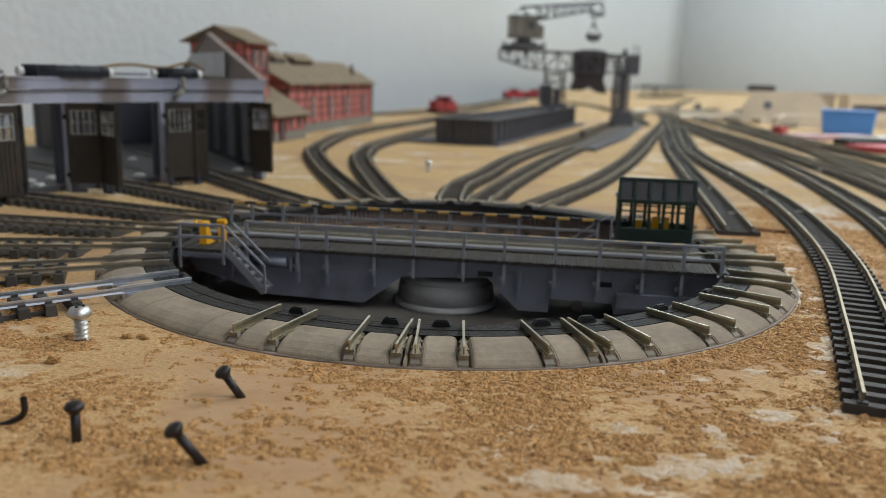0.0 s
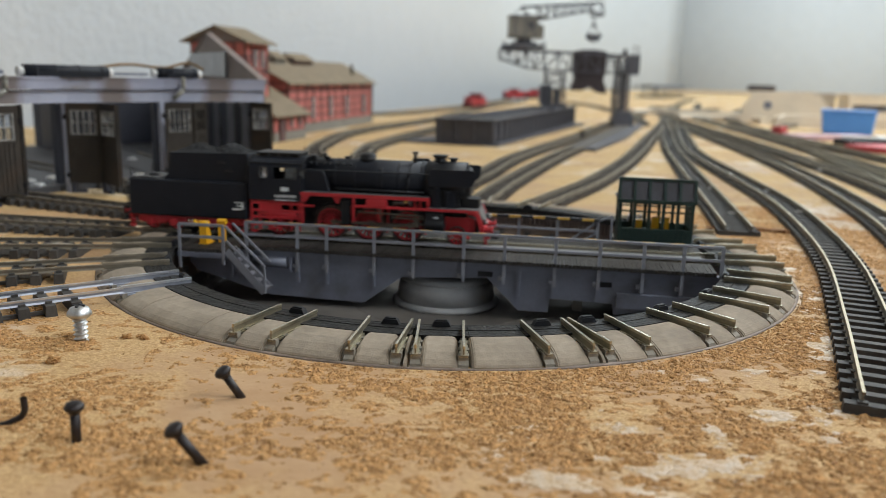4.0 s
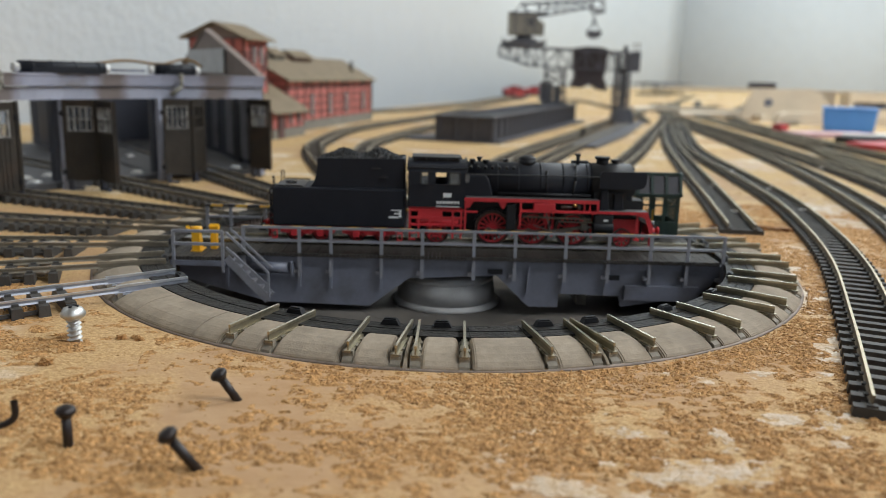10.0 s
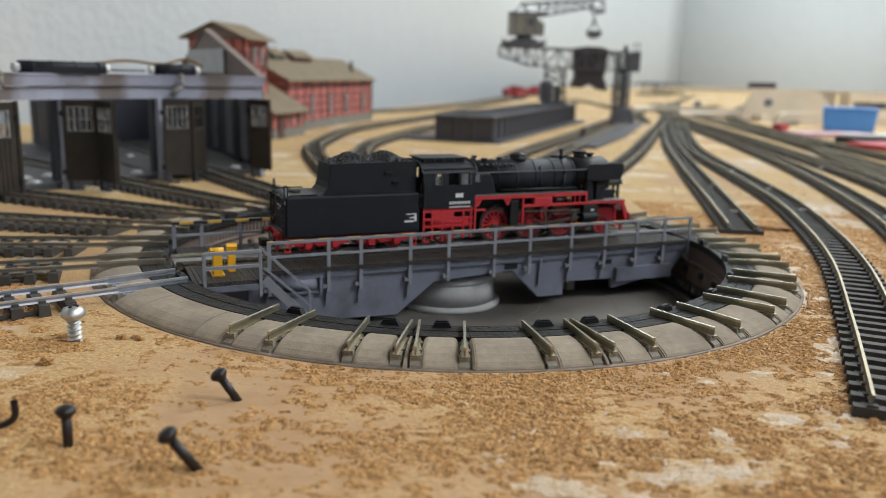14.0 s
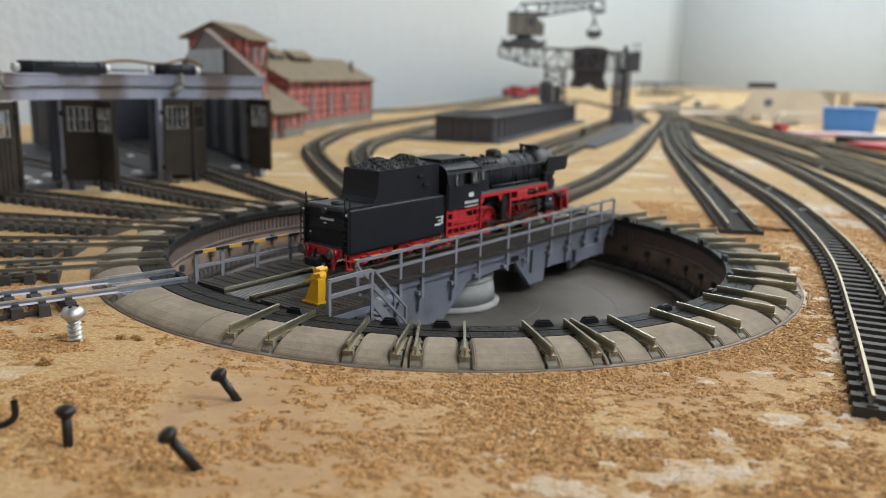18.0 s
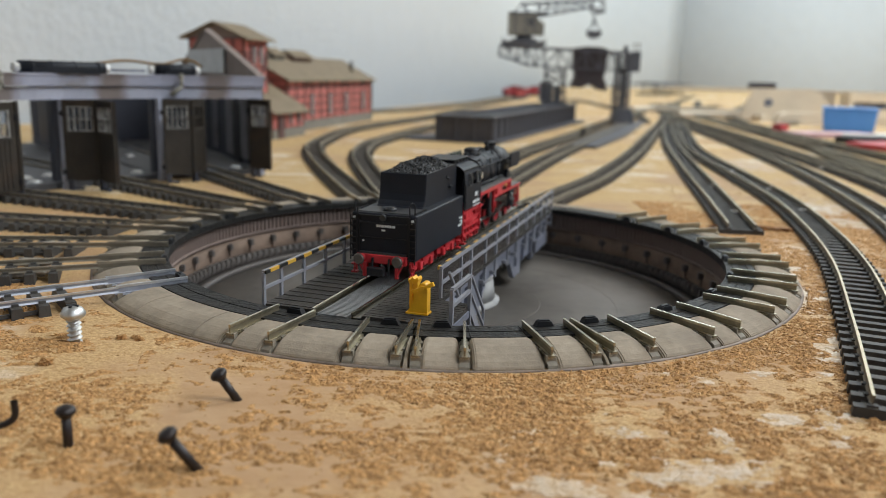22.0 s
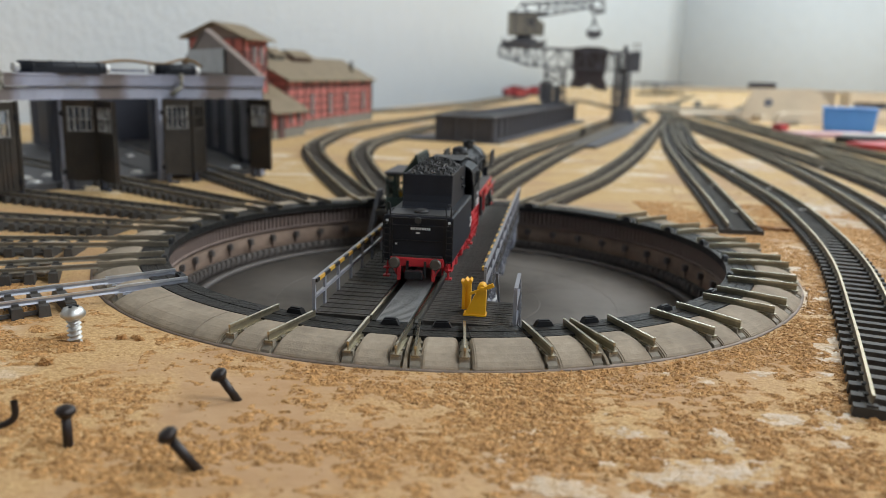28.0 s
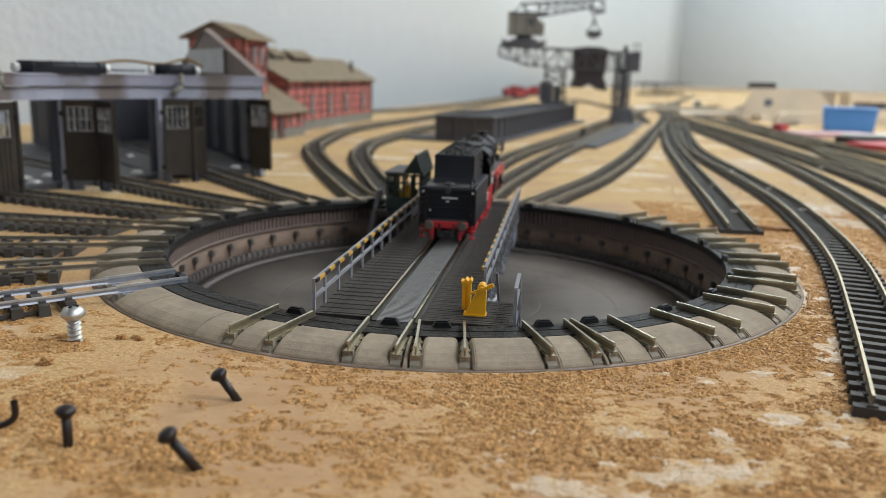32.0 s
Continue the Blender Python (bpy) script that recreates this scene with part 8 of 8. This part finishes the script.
def crumbs():
    """Loose and torn-up chips of board, thick where the skin is gone."""
    r = random.Random(33)
    verts, faces = [], []

    def chip(x, y, l, w, h, a, lift):
        ca, sa = math.cos(a), math.sin(a)
        k = len(verts)
        tilt = r.uniform(-0.35, 0.35)
        for sx, sy, sz in ((-1, -1, 0), (1, -1, 0), (1, 1, 0), (-1, 1, 0), (-0.8, -0.7, 1), (0.8, -0.7, 1), (0.8, 0.7, 1), (-0.8, 0.7, 1)):
            u, v = sx * l, sy * w * r.uniform(0.6, 1.2)
            verts.append((x + u * ca - v * sa, y + u * sa + v * ca, lift + sz * h + sx * l * tilt))
        faces.extend([tuple(k + i for i in f) for f in ((4, 5, 6, 7), (0, 1, 5, 4), (1, 2, 6, 5), (2, 3, 7, 6), (3, 0, 4, 7))])

    pick = np.random.RandomState(33)
    X = np.concatenate([pick.uniform(-0.125, 0.130, 60000), pick.uniform(-0.16, 0.20, 9000)])
    Y = np.concatenate([pick.uniform(-0.19, -0.03, 60000), pick.uniform(-0.05, 0.20, 9000)])
    D, T = np.hypot(X, Y), tornness(X, Y)
    keep = (D > 0.1054) & ~((Y > -0.02) & (np.abs(X) < 0.11)) & (pick.uniform(0, 1, len(X)) < np.clip(T * 0.9, 0.035, 1.0) + np.where((D < 0.112) & (Y < -0.05) & (X > -0.05), 0.45, 0.0))
    for x, y, t in zip(X[keep].tolist(), Y[keep].tolist(), T[keep].tolist()):
        s = r.uniform(0.00008, 0.00021) * (1.25 if x > 0.0 else 1.0) * (1.9 if r.random() < 0.03 else 1.0)
        chip(x, y, s * r.uniform(1.0, 2.6), s * r.uniform(0.5, 1.0), s * r.uniform(0.3, 0.9), r.gauss(0.0, 0.9), -s * 0.35 + 0.00022 * t * r.random())
    me = bpy.data.meshes.new("wood_crumbs")
    me.from_pydata(verts, [], faces)
    me.materials.append(M_CHIPS)
    tagged(new("wood_crumbs", me), "loose brown chipboard crumbs scattered on the board", "crumbs", kind="stuff")
    for x, y, s in ((-0.0762, -0.107, 0.0011), (-0.0679, -0.0913, 0.0008), (-0.0655, -0.0905, 0.0006), (-0.0640, -0.0918, 0.0007)):
        bm = bmesh.new()
        ball(bm, (0, 0, 0), 1.0, 22, 16)
        for v in bm.verts:
            k = 1.0 + 0.8 * noise.noise(v.co * 2.4 + Vector((x * 900, 0, 0))) + 0.6 * noise.noise(v.co * 7.0 + Vector((y * 900, 3.0, 0)))
            v.co = Vector((v.co.x * s * 1.25 * k, v.co.y * s * 0.9 * k, v.co.z * s * 0.7 * k + s * 0.3))
        solid("wood_chip", bm, M_TORN, "torn brown lump of chipboard on the surface", "wood chip", pose(x, y, 0), "wood chips")
    # torn lumps of the board's edge under the bright rails
    for i in range(11):
        f = i / 10
        bm = bmesh.new()
        ball(bm, (0, 0, 0), 1.0, 14, 10)
        for v in bm.verts:
            k = 1.0 + 0.7 * noise.noise(v.co * 2.2 + Vector((i * 7.0, 0, 0))) + 0.4 * noise.noise(v.co * 6.0 + Vector((i, 3.0, 0)))
            v.co = Vector((v.co.x * 0.0011 * k, v.co.y * 0.0009 * k, v.co.z * 0.0009 * k + 0.0006))
        solid("wood_chip", bm, M_TORN, "torn brown lump of chipboard on the surface", "wood chip", pose(-0.0985 + 0.0052 * f + r.uniform(-0.0006, 0.0006), -0.0785 + 0.0045 * f + r.uniform(-0.0006, 0.0006), 0, 0, 0, r.uniform(0, 180)), "wood chips")
    # torn joint between two boards
    bm = bmesh.new()
    for i in range(70):
        f = i / 69
        x = 0.103 + 0.045 * f
        y = 0.0585 - 0.006 * f + r.uniform(-0.0012, 0.0012)
        q = r.uniform(0.0004, 0.0010)
        box(bm, -q * 1.8, q * 1.8, -q, q, -q * 0.4, q * r.uniform(0.6, 1.5), pose(x, y, 0.0002, r.uniform(-20, 20), r.uniform(-20, 20), r.uniform(0, 180)))
    solid("board_joint", bm, M_CHIP, "torn brown edge where two boards meet", "joint", kind="stuff")


M_CHIP = mat("wood_chip", (0.26, 0.12, 0.040), 0.8, vary=0.35, scale=500)


def chips_material():
    m = bpy.data.materials.new("torn_chips")
    m.use_nodes = True
    N, L = m.node_tree.nodes, m.node_tree.links
    b = N["Principled BSDF"]
    b.inputs["Roughness"].default_value = 0.75
    b.inputs["Specular IOR Level"].default_value = 0.3
    g = N.new("ShaderNodeNewGeometry")
    cr = N.new("ShaderNodeValToRGB")
    L.new(g.outputs["Random Per Island"], cr.inputs[0])
    e = cr.color_ramp.elements
    e[0].position, e[0].color = 0.0, (0.24, 0.112, 0.036, 1)
    e[1].position, e[1].color = 1.0, (0.62, 0.40, 0.20, 1)
    for p, c in ((0.35, (0.34, 0.178, 0.062, 1)), (0.68, (0.45, 0.250, 0.094, 1)), (0.9, (0.53, 0.320, 0.135, 1))):
        x = e.new(p)
        x.color = c
    L.new(cr.outputs[0], b.inputs["Base Color"])
    return m


M_CHIPS = chips_material()
crumbs()


# ---------------------------------------------------------------- what moves
TURN = [(0.0, 172.05), (7.4, 172.05), (8.0, 173.2), (8.5, 174.9), (9.0, 177.0), (10.0, 181.3), (11.0, 186.2), (12.0, 191.8), (13.0, 198.0), (14.0, 204.7),
        (14.5, 208.2), (15.5, 215.2), (16.5, 222.5), (17.0, 226.2), (18.0, 233.2), (19.0, 239.4), (20.0, 244.7), (21.0, 249.1), (22.0, 252.4), (23.0, 255.6),
        (24.0, 258.9), (24.8, 261.6), (25.1, 262.05), (32.0, 262.05)]
RUN = [(0.0, 0.300), (1.0, 0.232), (1.5, 0.1985), (2.0, 0.1680), (2.5, 0.1395), (3.0, 0.1105), (3.5, 0.0785), (4.2, 0.0405), (5.0, 0.0060), (5.5, 0.0), (30.7, 0.0), (31.0, -0.0030), (31.5, -0.0236), (32.0, -0.0520)]


SHUNT = [(0.0, -0.012, 0.87), (1.0, -0.004, 0.905), (2.0, 0.008, 0.965), (3.5, 0.030, 1.07), (5.5, 0.072, 1.25), (7.0, 0.110, 1.42), (9.0, 0.140, 1.55), (12.0, 0.152, 1.60), (32.0, 0.153, 1.605)]


def value(rows, t):
    for (a, p), (b, q) in zip(rows, rows[1:]):
        if a <= t <= b:
            return p + (q - p) * (t - a) / (b - a)
    return rows[-1][1]


def motions():
    walk(BRIDGE, [(t, pose(0, 0, 0, 0, 0, a)) for t, a in TURN])
    times = sorted({t for t, _ in TURN} | {t for t, _ in RUN})
    # wheels and coupling rods turn with the distance run
    steps = [k / 15 for k in range(0, 84)] + [30.7] + [30.7 + k / 15 for k in range(1, 20)] + [32.0]
    dist = {t: value(RUN, t) for t in steps}
    for ob, x, y, z, r in WHEELS:
        walk(ob, [(t, pose(x, y, z) @ Matrix.Rotation((dist[t] - 0.3) / r, 4, "Y")) for t in steps])
    for ob, s in RODS:
        walk(ob, [(t, pose(0.0014 * math.sin((dist[t] - 0.3) / 0.0055 + (0 if s > 0 else 1.57)), 0, 0.0014 * math.cos((dist[t] - 0.3) / 0.0055 + (0 if s > 0 else 1.57)))) for t in steps])
    rows = []
    for (t, x, y), (_, xb, yb) in zip(SHUNT, SHUNT[1:] + [(0, 0.20, 1.80)]):
        rows.append((t, pose(x, y, 0, 0, 0, math.degrees(math.atan2(yb - y, xb - x)) - 14)))
    walk(SHUNTER, rows)
    walk(LOCO, [(t, pose(0, 0, 0, 0, 0, value(TURN, t)) @ pose(value(RUN, t), 0, 0)) for t in times])


motions()
